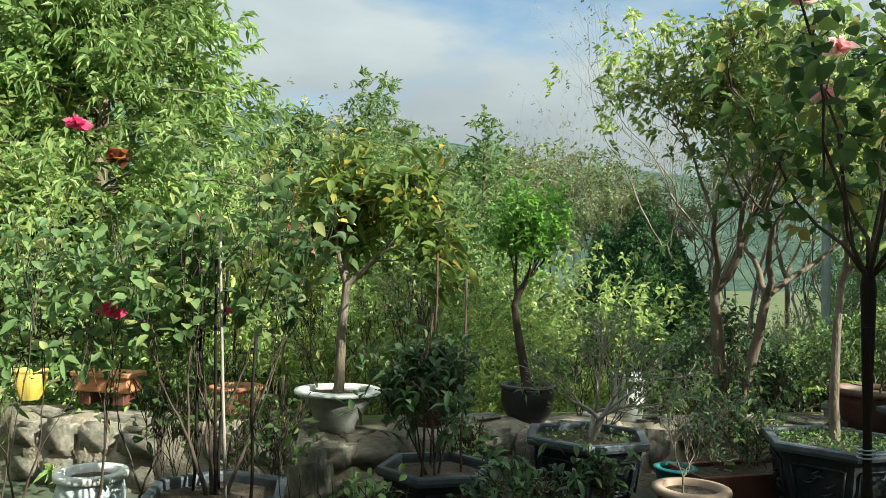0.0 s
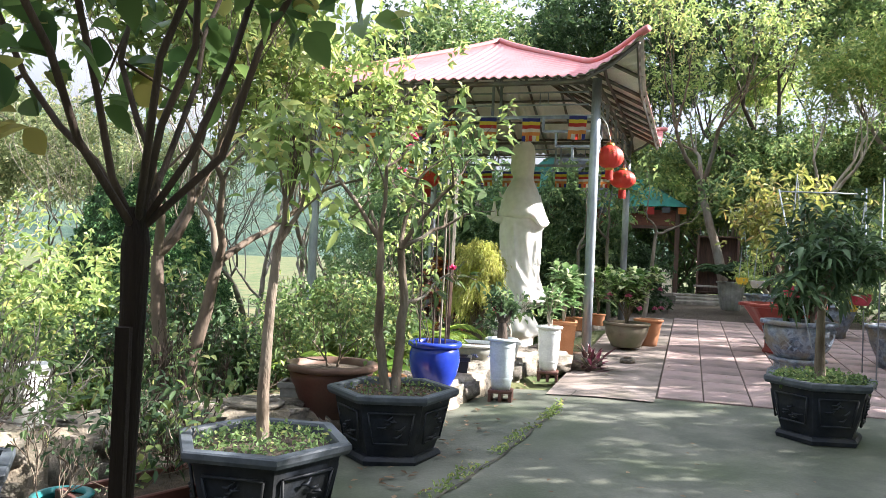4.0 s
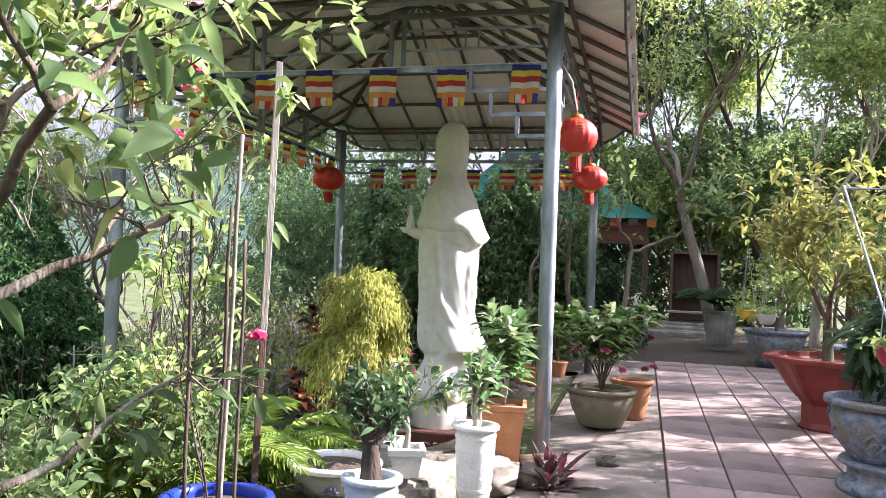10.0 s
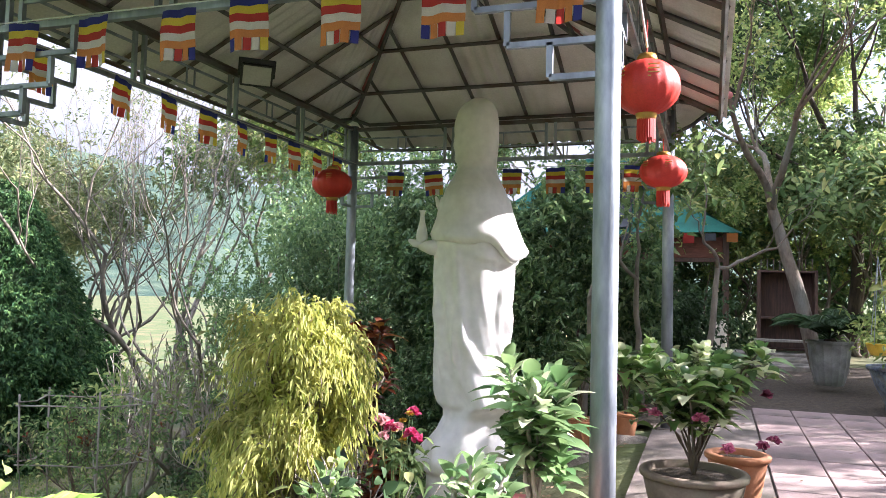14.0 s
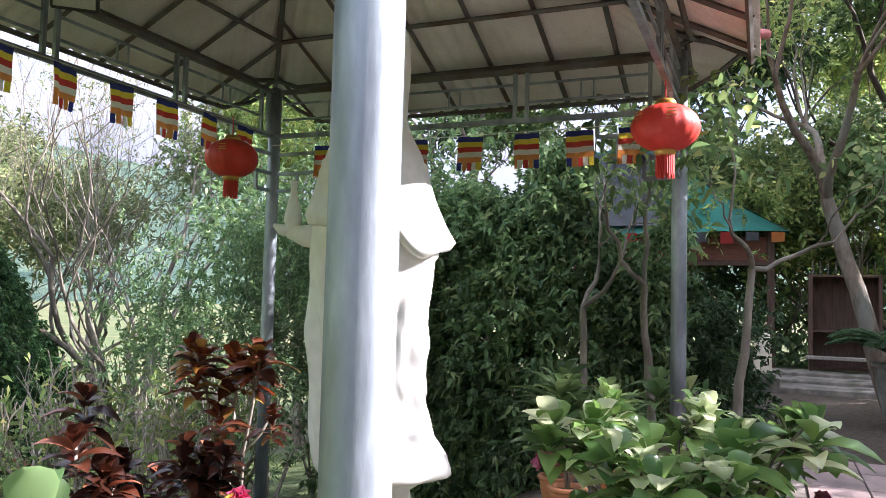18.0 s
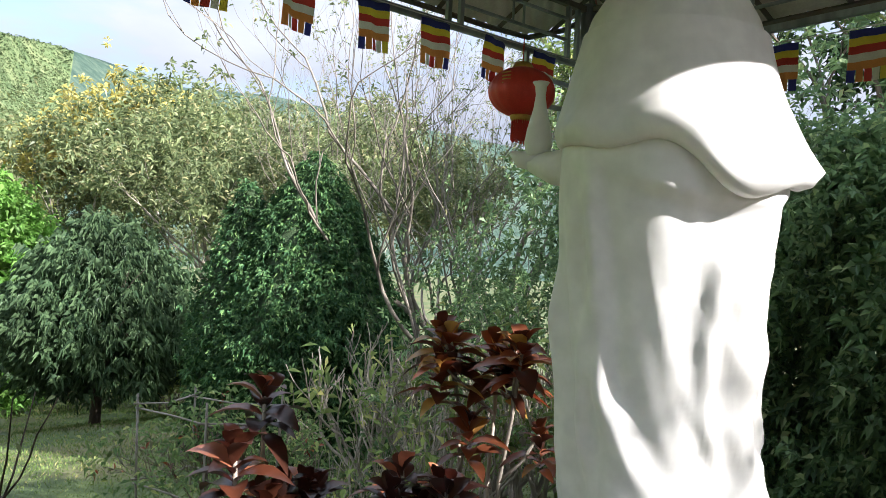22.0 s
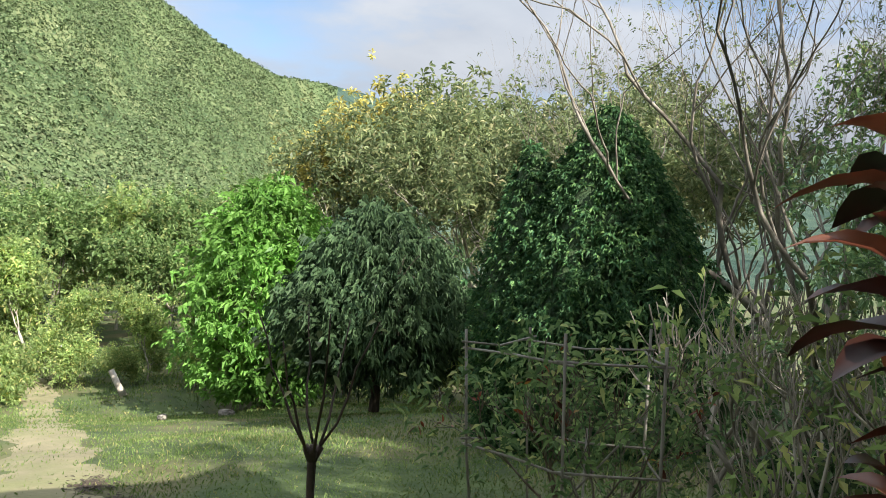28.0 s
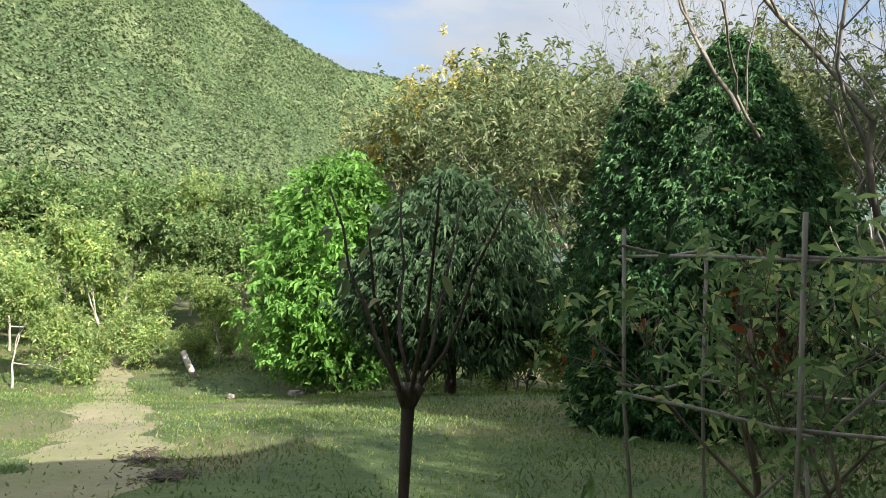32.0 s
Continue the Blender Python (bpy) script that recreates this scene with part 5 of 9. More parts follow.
round_pot("stone_basin", -3.15, 6.35, W_TOP(-3.15, 6.35) - 0.01, "shallow round grey stone basin on the wall", vase_profile(0.15, 0.21, 0.11), rim_profile(0.2, 0.125, 0.02, 0.03), M_STONE, soil_at=(0.18, 0.09))
square_pot("square_pot", -3.0, 6.72, W_TOP(-3.0, 6.72), "small grey cement square pot on the wall", 0.2, 0.22, 0.2, M_GREYPOT, 15)


# ---- stone wall: each stone a piece ----
wall_ob = tagged(new("wall_stone"), "low wall of rough weathered pale stones edging the yard", "wall", kind="structure")
rngw = np.random.default_rng(21)


def stone_mesh(seed, flat=0.25):
    rng = np.random.default_rng(seed)
    bm = bmesh.new()
    bmesh.ops.create_cube(bm, size=1.0)
    bmesh.ops.bevel(bm, geom=bm.edges[:], offset=0.17, segments=2, affect='EDGES')
    for v in bm.verts:
        v.co += Vector(rng.normal(size=3) * 0.035)
        n = noise.noise_vector(v.co * 2.1 + Vector((seed * 3.1, 0, 0)))
        v.co += n * 0.10
    me = bpy.data.meshes.new("stone")
    bm.to_mesh(me)
    bm.free()
    me.materials.append(M_STONE)
    me.polygons.foreach_set("use_smooth", np.full(len(me.polygons), True))
    return me


stones = [stone_mesh(k) for k in range(8)]


def lay_stone(x, y, z, sx, sy, sz, rz, parent, name="stone"):
    ob = new(name, stones[rngw.integers(0, 8)])
    ob.parent = parent
    ob.matrix_basis = pose(x, y, z, rngw.uniform(-6, 6), rngw.uniform(-6, 6), rz) @ Matrix.Diagonal((sx, sy, sz, 1))
    return ob


M_MORTAR = mat("tan_lime_mortar", (0.24, 0.20, 0.15), (0.40, 0.345, 0.27), 5, 0.95, c3=(0.15, 0.14, 0.10), stain=1.8, fine=50, bump=0.7, bump_dist=0.02)


def wall_top(y):
    """Height of the wall's cap over the yard."""
    return np.interp(y, [1.0, 3.5, 5.1, 6.3, 6.8], [0.52, 0.50, 0.38, 0.30, 0.24])


# mortar core of the wall, with a rough cap
ws = np.concatenate([np.arange(0.0, 2.7, 0.05), np.arange(2.7, 10.5, 0.1)])
xw = wall_x(ws)
gw = np.stack([np.gradient(xw), np.gradient(ws)], -1)
gw = unit(gw)
v = []
for k, y in enumerate(ws):
    nx, ny = gw[k][1], -gw[k][0]
    zb, top = yz(xw[k], y), float(wall_top(y))
    for off, h in ((0.05, -0.06), (0.045, top * 0.4), (0.01, top * 0.8), (-0.04, top - 0.02), (-0.20, top), (-0.42, top - 0.02), (-0.46, top - 0.25)):
        w = 0.03 * math.sin(k * 0.9 + h * 9) + 0.02 * math.sin(k * 2.3 + off * 40)
        v.append((xw[k] + nx * (off + w), y + ny * (off + w), zb + h + w * 0.5))
i, j = np.meshgrid(np.arange(len(ws) - 1), np.arange(6), indexing="ij")
s = Soup()
s.add(v, np.stack([i * 7 + j, (i + 1) * 7 + j, (i + 1) * 7 + j + 1, i * 7 + j + 1], -1).reshape(-1, 4)[:, ::-1])
part("mortar_core", s.mesh("mortar_core", M_MORTAR, True), M_MORTAR, wall_ob, "rough tan mortar between the stones")
y = 0.2
while y < 10.5:
    slope = float(wall_x(y + 0.15) - wall_x(y - 0.15)) / 0.3
    run = math.hypot(1, slope)
    size = rngw.uniform(0.24, 0.46)
    step = size / run
    ym = y + step / 2
    xm = float(wall_x(ym))
    ang = math.degrees(math.atan2(1, slope))
    nx, ny = 1 / run, -slope / run
    zb, top = yz(xm, ym), float(wall_top(ym))
    n = 2 if rngw.random() < 0.6 and ym < 6.6 else 1
    for k in range(n):
        if n == 1 and ym < 6.0 and rngw.random() < 0.35:
            continue
        hh = top / n * rngw.uniform(0.75, 1.05)
        lay_stone(xm - nx * 0.05, ym - ny * 0.05, zb + top * (k + 0.5) / n - 0.02, size * rngw.uniform(0.8, 1.08), rngw.uniform(0.22, 0.30), hh, ang + rngw.uniform(-6, 6), wall_ob)
    if rngw.random() < 0.75:
        lay_stone(xm - nx * 0.24, ym - ny * 0.24, zb + top - 0.035, size * 1.05, rngw.uniform(0.24, 0.36), 0.11, ang + rngw.uniform(-9, 9), wall_ob)
    y += step
# flat slabs on the terrace behind the wall
for k in range(26):
    ym = rngw.uniform(5.6, 10.2)
    xm = float(wall_x(ym)) - rngw.uniform(0.35, 0.75)
    lay_stone(xm, ym, float(ground_z(xm, ym)) - 0.025, rngw.uniform(0.3, 0.5), rngw.uniform(0.25, 0.4), 0.08, rngw.uniform(0, 180), wall_ob)
for x, y, sx, sy, sz, rz in ((-1.30, 10.35, 0.34, 0.28, 0.20, 20), (-1.62, 10.1, 0.4, 0.3, 0.26, 50), (-4.42, 2.50, 0.26, 0.20, 0.50, 30)):
    b = lay_stone(x, y, yz(x, y) + sz * 0.4, sx, sy, sz, rz, None, "rock")
    tagged(b, "rough grey rock beside the stone wall", "rock")
b = lay_stone(-0.86, 10.95, yz(-0.86, 10.95) + 0.04, 0.16, 0.10, 0.09, 15, None, "rock")
tagged(b, "small whitish stone lying on the paving", "rock")

# ---- flags ----
M_FLAGS = [mat("flag_" + n, c, tuple(min(1, v * 1.15) for v in c), 9, 0.8, bump=0.15, fine=200) for n, c in (("blue", (0.035, 0.04, 0.20)), ("yellow", (0.62, 0.48, 0.05)), ("red", (0.45, 0.045, 0.035)), ("white", (0.62, 0.58, 0.50)), ("orange", (0.58, 0.22, 0.06)))]
for m in M_FLAGS:
    n, l = m.node_tree.nodes, m.node_tree.links
    b = [k for k in n if k.type == 'BSDF_PRINCIPLED'][0]
    o = [k for k in n if k.type == 'OUTPUT_MATERIAL'][0]
    tr = n.new("ShaderNodeBsdfTranslucent")
    l.new(b.inputs["Base Color"].links[0].from_socket, tr.inputs["Color"])
    ms = n.new("ShaderNodeMixShader")
    ms.inputs[0].default_value = 0.45
    l.new(b.outputs[0], ms.inputs[1])
    l.new(tr.outputs[0], ms.inputs[2])
    l.new(ms.outputs[0], o.inputs["Surface"])


def cloth(w, z0, z1, seed, u0=-1.0, u1=1.0, nu=8, nz=3):
    rng = np.random.default_rng(seed)
    ph = rng.uniform(0, 6, 3)
    s = Soup()
    v = []
    for a in range(nu + 1):
        for b in range(nz + 1):
            u, z = u0 + (u1 - u0) * a / nu, z0 + (z1 - z0) * b / nz
            d = 0.018 * math.sin(u * 2.6 + ph[0] + z * 5) * min(1, -z * 8 + 0.1) + 0.008 * math.sin(u * 6 + ph[1])
            v.append((u * w / 2, d, z))
    i, j = np.meshgrid(np.arange(nu), np.arange(nz), indexing="ij")
    m = nz + 1
    q = np.stack([i * m + j, (i + 1) * m + j, (i + 1) * m + j + 1, i * m + j + 1], -1).reshape(-1, 4)
    s.add(v, q)
    return s


def flag(x, y, z, rz, seed, w=0.215, h=0.28):
    ob = thing("flag", x, y, z, "striped blue, yellow, red, white and orange cloth flag", "flag", "flags strung round the pavilion", rz)
    ob.matrix_world = ob.matrix_world @ pose(0, 0, 0, 0, random.uniform(-5, 5), 0)
    cuts = np.linspace(0, -h * 0.76, 6)
    for k in range(5):
        part("stripe", cloth(w, cuts[k], cuts[k + 1], seed).mesh("stripe", M_FLAGS[k], True), M_FLAGS[k], ob)
    for k in range(5):
        u0 = -1 + 0.4 * k
        part("tail", cloth(w, cuts[5], -h, seed, u0, u0 + 0.36, 2, 2).mesh("tail", M_FLAGS[(0, 4, 2, 3, 1)[k] if seed % 2 else (4, 3, 2, 4, 0)[k]], True), M_FLAGS[4], ob)


def string(name, pts, label, r=0.004):
    s = Soup()
    tube(s, pts, r, 5)
    me = s.mesh(name, M_WHITE, True)
    return tagged(new(name, me), label, "string")


for k, x in enumerate((-4.67, -4.15, -3.58, -3.15, -2.62, -2.08, -1.52)):
    flag(x, PY0 - 0.045, 2.975 - 0.01 * (k % 3), random.uniform(-8, 8), k)
for k, y in enumerate((10.95, 11.68, 12.18, 12.68, 13.17, 13.64, 14.1, 14.6, 15.05)):
    flag(PX0 + 0.05, y, 2.95, 90 + random.uniform(-12, 12), 20 + k)
for k, x in enumerate((-4.37, -3.91, -3.48, -2.98, -2.5, -2.07, -1.66)):
    flag(x, PY1 - 0.05, 2.85, random.uniform(-10, 10), 40 + k)
string("flag_string", [(PX0, PY0 - 0.045, 2.99), (-3.1, PY0 - 0.045, 2.98), (PX1, PY0 - 0.045, 2.99)], "thin white string of the flags")
string("flag_string", [(PX0 + 0.05, PY0, 2.97), (PX0 + 0.05, 13.1, 2.96), (PX0 + 0.05, PY1, 2.97)], "thin white string of the flags")
string("flag_string", [(PX0, PY1 - 0.05, 2.88), (-3.1, PY1 - 0.05, 2.86), (PX1, PY1 - 0.05, 2.88)], "thin white string of the flags")
string("cord", [(PX1 + 0.06, PY0, 2.98), (PX1 + 0.10, 10.95, 2.93), (-1.22, 11.45, 2.82)], "white cord tied from pole to lantern", 0.007)


# ---- lanterns ----
def lantern(x, y, z, r, flat, label, hang):
    ob = thing("paper_lantern", x, y, z, label, "lantern", "red lanterns hung in the pavilion")
    n, m = 72, 22
    ph = np.linspace(0.16, np.pi - 0.16, m)
    prof = [(r * math.sin(p), r * flat * math.cos(p)) for p in ph]
    part("shade", lathe(prof, n, lambda a: 1 - 0.030 * np.abs(np.cos(a * 9)) ** 6 + 0.01).mesh("shade", M_RED, True), M_RED, ob)
    zt = r * flat * math.cos(0.16)
    rt = r * math.sin(0.16)
    for sg in (1, -1):
        part("cap", lathe([(0, sg * (zt + 0.03)), (rt * 1.6, sg * (zt + 0.03)), (rt * 1.9, sg * (zt + 0.012)), (rt * 2.1, sg * (zt - 0.012)), (rt * 1.2, sg * (zt - 0.02))], 28).mesh("cap", M_GOLD, True), M_GOLD, ob, "gold cap")
    s = Soup()
    for k in range(46):
        a = 2 * math.pi * k / 46
        rr = rt * 1.55 * (0.8 + 0.2 * (k % 2))
        tube(s, [(rr * math.cos(a), rr * math.sin(a), -zt - 0.02), (rr * 1.05 * math.cos(a), rr * 1.05 * math.sin(a), -zt - 0.02 - r * random.uniform(0.55, 0.72))], 0.0055, 4, False)
    ts = part("tassel", s.mesh("tassel", M_RED), M_RED, ob, "red thread fringe")
    ts["kind"] = "stuff"
    s = Soup()
    tube(s, [(0, 0, zt + 0.03), (0, 0, zt + hang)], 0.004, 5)
    part("cord", s.mesh("cord", M_RED), M_RED, ob)
    for a in (2.6, 3.9, 5.0):
        s = Soup()
        p0 = 1.25
        for q in range(4):
            c = np.array([r * math.sin(p0) * math.cos(a), r * math.sin(p0) * math.sin(a), r * flat * math.cos(p0)]) * 1.012
            e = np.array([-math.sin(a), math.cos(a), 0])
            bar(s, c - e * 0.03 + np.array([0, 0, 0.03 - 0.02 * q]), c + e * 0.03 + np.array([0, 0, 0.035 - 0.022 * q]), 0.006)
        part("character_mark", s.mesh("character_mark", M_GOLD), M_GOLD, ob, "faded gold emblem strokes")


lantern(-1.22, 11.45, 2.60, 0.175, 0.86, "round bright red cloth lantern with gold caps and fringe", 0.22)
lantern(-1.32, 14.63, 2.64, 0.215, 0.72, "flattened red cloth lantern with a short fringe", 0.2)
lantern(-4.80, 14.75, 2.62, 0.215, 0.75, "red cloth lantern with gold emblem and fringe", 0.2)

fl = thing("floodlight", -4.66, 13.0, 3.33, "black floodlight with a pale lens clamped to the truss", "lamp")
fl.matrix_world = pose(-4.66, 13.0, 3.33, 25, 0, 41)
part("housing", box_bm(-0.14, -0.03, -0.10, 0.14, 0.03, 0.10, 0.012), M_BLACKPOT, fl)
part("lens", box_bm(-0.12, -0.036, -0.08, 0.12, -0.03, 0.08, 0.003), mat("frosted_lens", (0.42, 0.42, 0.36), (0.5, 0.5, 0.44), 5, 0.2), fl)
part("bracket", box_bm(-0.16, 0.0, -0.02, 0.16, 0.012, 0.14, 0.004), M_BLACKPOT, fl)

# ---- plants ----
def rosette(rng, tips, per, length, width, material, name="leaves", spread=0.9, rise=0.35, droop=0.35, fold=0.18, spiral=0.03):
    """Large single leaves standing out round each stem tip."""
    P, Dd, Ls = [], [], []
    for p, d, s in tips:
        for k in range(per):
            a = k * 2.4 + rng.uniform(-0.25, 0.25)
            f = k / per
            out = np.array([math.cos(a), math.sin(a), 0])
            P.append(np.array(p) - np.array([0, 0, spiral * (1 - f) * per * 0.35]))
            Dd.append(out * spread * (1.15 - 0.75 * f) + np.array([0, 0, rise + 1.0 * f ** 2]) + rng.normal(size=3) * 0.12)
            Ls.append(s * (1 - 0.35 * abs(f - 0.4)))
    Ls = np.array(Ls)
    v, q, t = leaf_soup(np.array(P), np.array(Dd), length * Ls, width * Ls, rng, fold, droop, 0.85, True)
    return fast(name, v, q, t, material, True)


def cane_plant(name, x, y, z, label, seed, stems, height, leaf, per, material, bark, lean=0.25, category="plant", group="", heads=1, spread=0.9, rise=0.35, droop=0.35, r=0.012, spiral=0.03):
    """Bare canes that carry a head of large leaves."""
    rng = np.random.default_rng(seed)
    ob = thing(name, x, y, z, label, category, group)
    s, tips = Soup(), []
    for k in range(stems):
        a = 2 * math.pi * k / max(stems, 1) + rng.uniform(-0.5, 0.5)
        h = height * rng.uniform(0.72, 1.05)
        top = np.array([math.cos(a) * lean * h * rng.uniform(0.4, 1), math.sin(a) * lean * h * rng.uniform(0.4, 1), h])
        f = np.linspace(0, 1, 7)[:, None]
        pts = top * f ** np.array([[1.4, 1.4, 1.0]]) + rng.normal(size=(7, 3)) * 0.008 * (f > 0)
        tube(s, pts, np.linspace(r, r * 0.6, 7), 6)
        tips.append((pts[-1], unit(top), rng.uniform(0.85, 1.15)))
        for e in range(heads - 1):
            k2 = rng.integers(3, 6)
            b = pts[k2] + np.array([rng.normal() * 0.12, rng.normal() * 0.12, 0.18 + 0.1 * rng.random()]) * height * 0.6
            tube(s, [pts[k2], (pts[k2] + b) / 2 + rng.normal(size=3) * 0.01, b], [r * 0.7, r * 0.6, r * 0.5], 5)
            tips.append((b, unit(b - pts[k2]), rng.uniform(0.75, 1.05)))
    part("stem", s.mesh("stem", bark, True), bark, ob)
    part("foliage", rosette(rng, tips, per, leaf[0], leaf[1], None, "foliage", spread, rise, droop, 0.18, spiral), material, ob)
    return ob, tips


def flower(parent, p, r, material, seed, name="flower"):
    """A full bloom of curled petals."""
    rng = np.random.default_rng(seed)
    n = 22
    a = np.arange(n) * 2.4
    f = np.sqrt((np.arange(n) + 1) / n)
    d = np.stack([np.cos(a) * f, np.sin(a) * f, 1.1 - f], -1) + rng.normal(size=(n, 3)) * 0.1
    v, q, t = leaf_soup(np.zeros((n, 3)), d, r * 1.15, r * 0.95, rng, 0.3, 0.12, 0.5, True)
    base = parent.matrix_world.translation
    return part(name, fast(name, v, q, t, material, True), material, parent, at=Matrix.Translation(Vector(p) - base))


def frond_plant(name, x, y, z, label, seed, n, length, leaflets, lw, ll, material, rise=0.9, category="plant", group="", stem=0.0, bark=None):
    """Arching fronds with two rows of leaflets (palms, cycads, ferns)."""
    rng = np.random.default_rng(seed)
    ob = thing(name, x, y, z, label, category, group)
    s = Soup()
    P, Dd, Ls = [], [], []
    for k in range(n):
        a = 2.4 * k + rng.uniform(-0.3, 0.3)
        L = length * rng.uniform(0.7, 1.1)
        up = rise * rng.uniform(0.5, 1.2)
        f = np.linspace(0, 1, 9)
        out = np.array([math.cos(a), math.sin(a), 0])
        pts = np.array([0, 0, stem]) + out * (L * 0.85 * f)[:, None] + np.array([0, 0, 1]) * (L * up * (f - 0.75 * f ** 2.2))[:, None]
        tube(s, pts, np.linspace(0.009, 0.003, 9) * (length / 0.8), 4, False)
        side = np.cross(out, [0, 0, 1])
        for m in range(leaflets):
            u = 0.12 + 0.86 * m / leaflets
            c = np.array([np.interp(u, f, pts[:, i]) for i in range(3)])
            dd = np.array([np.interp(min(1, u + 0.1), f, pts[:, i]) for i in range(3)]) - c
            for sg in (-1, 1):
                P.append(c)
                Dd.append(sg * side * 0.85 + unit(dd) * 0.65 + np.array([0, 0, 0.15]))
                Ls.append((math.sin(math.pi * min(0.97, u * 0.85 + 0.12)) + 0.15))
    Ls = np.array(Ls)
    part("frond_rib", s.mesh("frond_rib", material, True), bark or material, ob)
    v, q, t = leaf_soup(np.array(P), np.array(Dd), ll * Ls, lw * (0.5 + 0.5 * Ls), rng, 0.2, 0.25, 0.8, False)
    part("foliage", fast("foliage", v, q, t, material), material, ob)
    if stem:
        s = Soup()
        tube(s, [(0, 0, 0), (0.01, 0, stem * 0.5), (0, 0, stem)], [0.09, 0.1, 0.07], 10)
        part("trunk", s.mesh("trunk", M_BARKDK, True), M_BARKDK, ob)
    return ob


def stake(x, y, z, h, label, r=0.012, lean=(0, 0), material=None):
    s = Soup()
    f = np.linspace(0, 1, 6)
    rng = np.random.default_rng(int(abs(x * 977 + y * 131)))
    tube(s, np.stack([x + lean[0] * h * f + rng.normal(size=6) * 0.004, y + lean[1] * h * f + rng.normal(size=6) * 0.004, z + h * f], -1), np.linspace(r, r * 0.85, 6), 7)
    return tagged(new("stake", s.mesh("stake", material or M_WOOD, True)), label, "stake", "plant stakes")


POT = lambda i: (HEX[i][0], HEX[i][1], yz(HEX[i][0], HEX[i][1]) + HEX[i][3] - 0.05)


def ground_cover(x, y, z, R, seed, n=420, leaf=(0.035, 0.02), material=None, h=0.10, label="low leafy weeds covering the potting soil"):
    rng = np.random.default_rng(seed)
    a, r = rng.uniform(0, 2 * np.pi, n), R * np.sqrt(rng.uniform(0.02, 1, n))
    pos = np.stack([r * np.cos(a), r * np.sin(a), rng.uniform(0.0, h, n) * (1.1 - 0.5 * r / R)], -1)
    v, q, t = leaf_soup(pos, rng.normal(size=(n, 3)) + np.array([0, 0, 0.5]), leaf[0], leaf[1], rng, 0.2, 0.2, 0.6, False)
    ob = new("weeds", fast("weeds", v, q, t, material or L_MID))
    ob.matrix_world = pose(x, y, z)
    return tagged(ob, label, "weeds", kind="stuff")


# tall standard rose on a dark stake beside the walk
rx, ry = -1.00, 2.42
rz0 = yz(rx, ry)
rose = thing("standard_rose", rx, ry, rz0, "tall standard rose with bare forking canes and pale pink blooms", "rose bush")
rngr = np.random.default_rng(101)
s = Soup()
tube(s, [(0, 0, -0.02), (0.006, 0.004, 0.5), (-0.004, 0.006, 1.0), (0, 0, 1.42), (0, 0, 1.48)], [0.015, 0.012, 0.012, 0.022, 0.013], 10)
part("trunk", s.mesh("trunk", M_BLACKWOOD, True), M_BLACKWOOD, rose)
rose_tips = []
for k in range(9):
    a = 2.4 * k
    L = rngr.uniform(0.62, 0.98)
    out = (0.16 + 0.46 * ((k * 4) % 9) / 9) * L / 0.8
    f = np.linspace(0, 1, 8)[:, None]
    pts = np.array([0, 0, 1.44]) + np.array([math.cos(a) * out, math.sin(a) * out, L]) * f ** np.array([[0.85, 0.85, 1.0]]) + rngr.normal(size=(8, 3)) * 0.016 * (f > 0)
    s = Soup()
    tube(s, pts, np.linspace(0.0065, 0.003, 8), 6)
    for m in range(3, 8):
        b = pts[m] + unit(rngr.normal(size=3) + np.array([0, 0, 0.5])) * rngr.uniform(0.06, 0.14)
        tube(s, [pts[m], b], [0.004, 0.002], 4)
        rose_tips += [(b, unit(b - pts[m])), (pts[m], unit(b - pts[m]))]
    part("cane", s.mesh("cane", M_BARKDK, True), M_BARKDK, rose)
part("foliage", crown_mesh(rose_tips, rngr, 760, 0.056, 0.042, 0.05, None, "foliage", 0.25, True), leaf_mat("rose_leaves", (0.035, 0.085, 0.024), (0.095, 0.17, 0.04), (0.28, 0.26, 0.06), 0.35), rose)
s = Soup()
box(s, -0.010, -0.008, 0, 0.010, 0.008, 1.30)
st_ob = tagged(new("post", s.mesh("post", M_BLACKWOOD)), "dark timber post tied to the standard rose", "post")
st_ob.matrix_world = pose(rx + 0.008, ry - 0.027, rz0, 0, 0, 20)
s = Soup()
for k in range(3):
    tube(s, [(rx + 0.003 + 0.024 * math.cos(a), ry - 0.012 + 0.034 * math.sin(a), rz0 + 0.92 + 0.012 * k) for a in np.linspace(0, 2 * math.pi, 18)], 0.0025, 5)
tagged(new("wire_tie", s.mesh("wire_tie", M_STEEL, True)), "loops of pale wire tying the rose to its post", "wire")
for k, p in enumerate(((-1.15, 2.55, 2.05), (-0.95, 2.6, 1.9), (-1.1, 2.35, 1.85), (-1.2, 2.4, 2.2))):
    flower(rose, p, 0.05, L_PALEPINK, k)
square_pot("plastic_pot", rx, ry, rz0, "black square plastic pot of the standard rose", 0.26, 0.32, 0.28, M_BLACKPOT, 25)

# trees in the hexagonal planters
tree("potted_tree", *POT(0), "slender potted tree with pale trunk and loose light-green leaves", 102, trunk=1.05, r=0.030, lean=(-0.03, 0.02), depth=4, length=0.24, split=3, spread=0.42, up=0.36, crook=0.08, shrink=0.80,
     leaves=260, leaf=(0.10, 0.045), jitter=0.10, leaf_m=L_LIGHT, bark_m=M_BARK, rich=True, near=True, droop=0.35)
ground_cover(*POT(0), 0.34, 1, 700)
# two smooth stems that fork at breast height, with a long bare side branch
pz = POT(1)[2]
side = thing("potted_tree", POT(1)[0], POT(1)[1], pz, "potted tree with two smooth brown stems and spreading branches", "tree")
rngs = np.random.default_rng(603)
limbs, tips_b, low = [], [], []


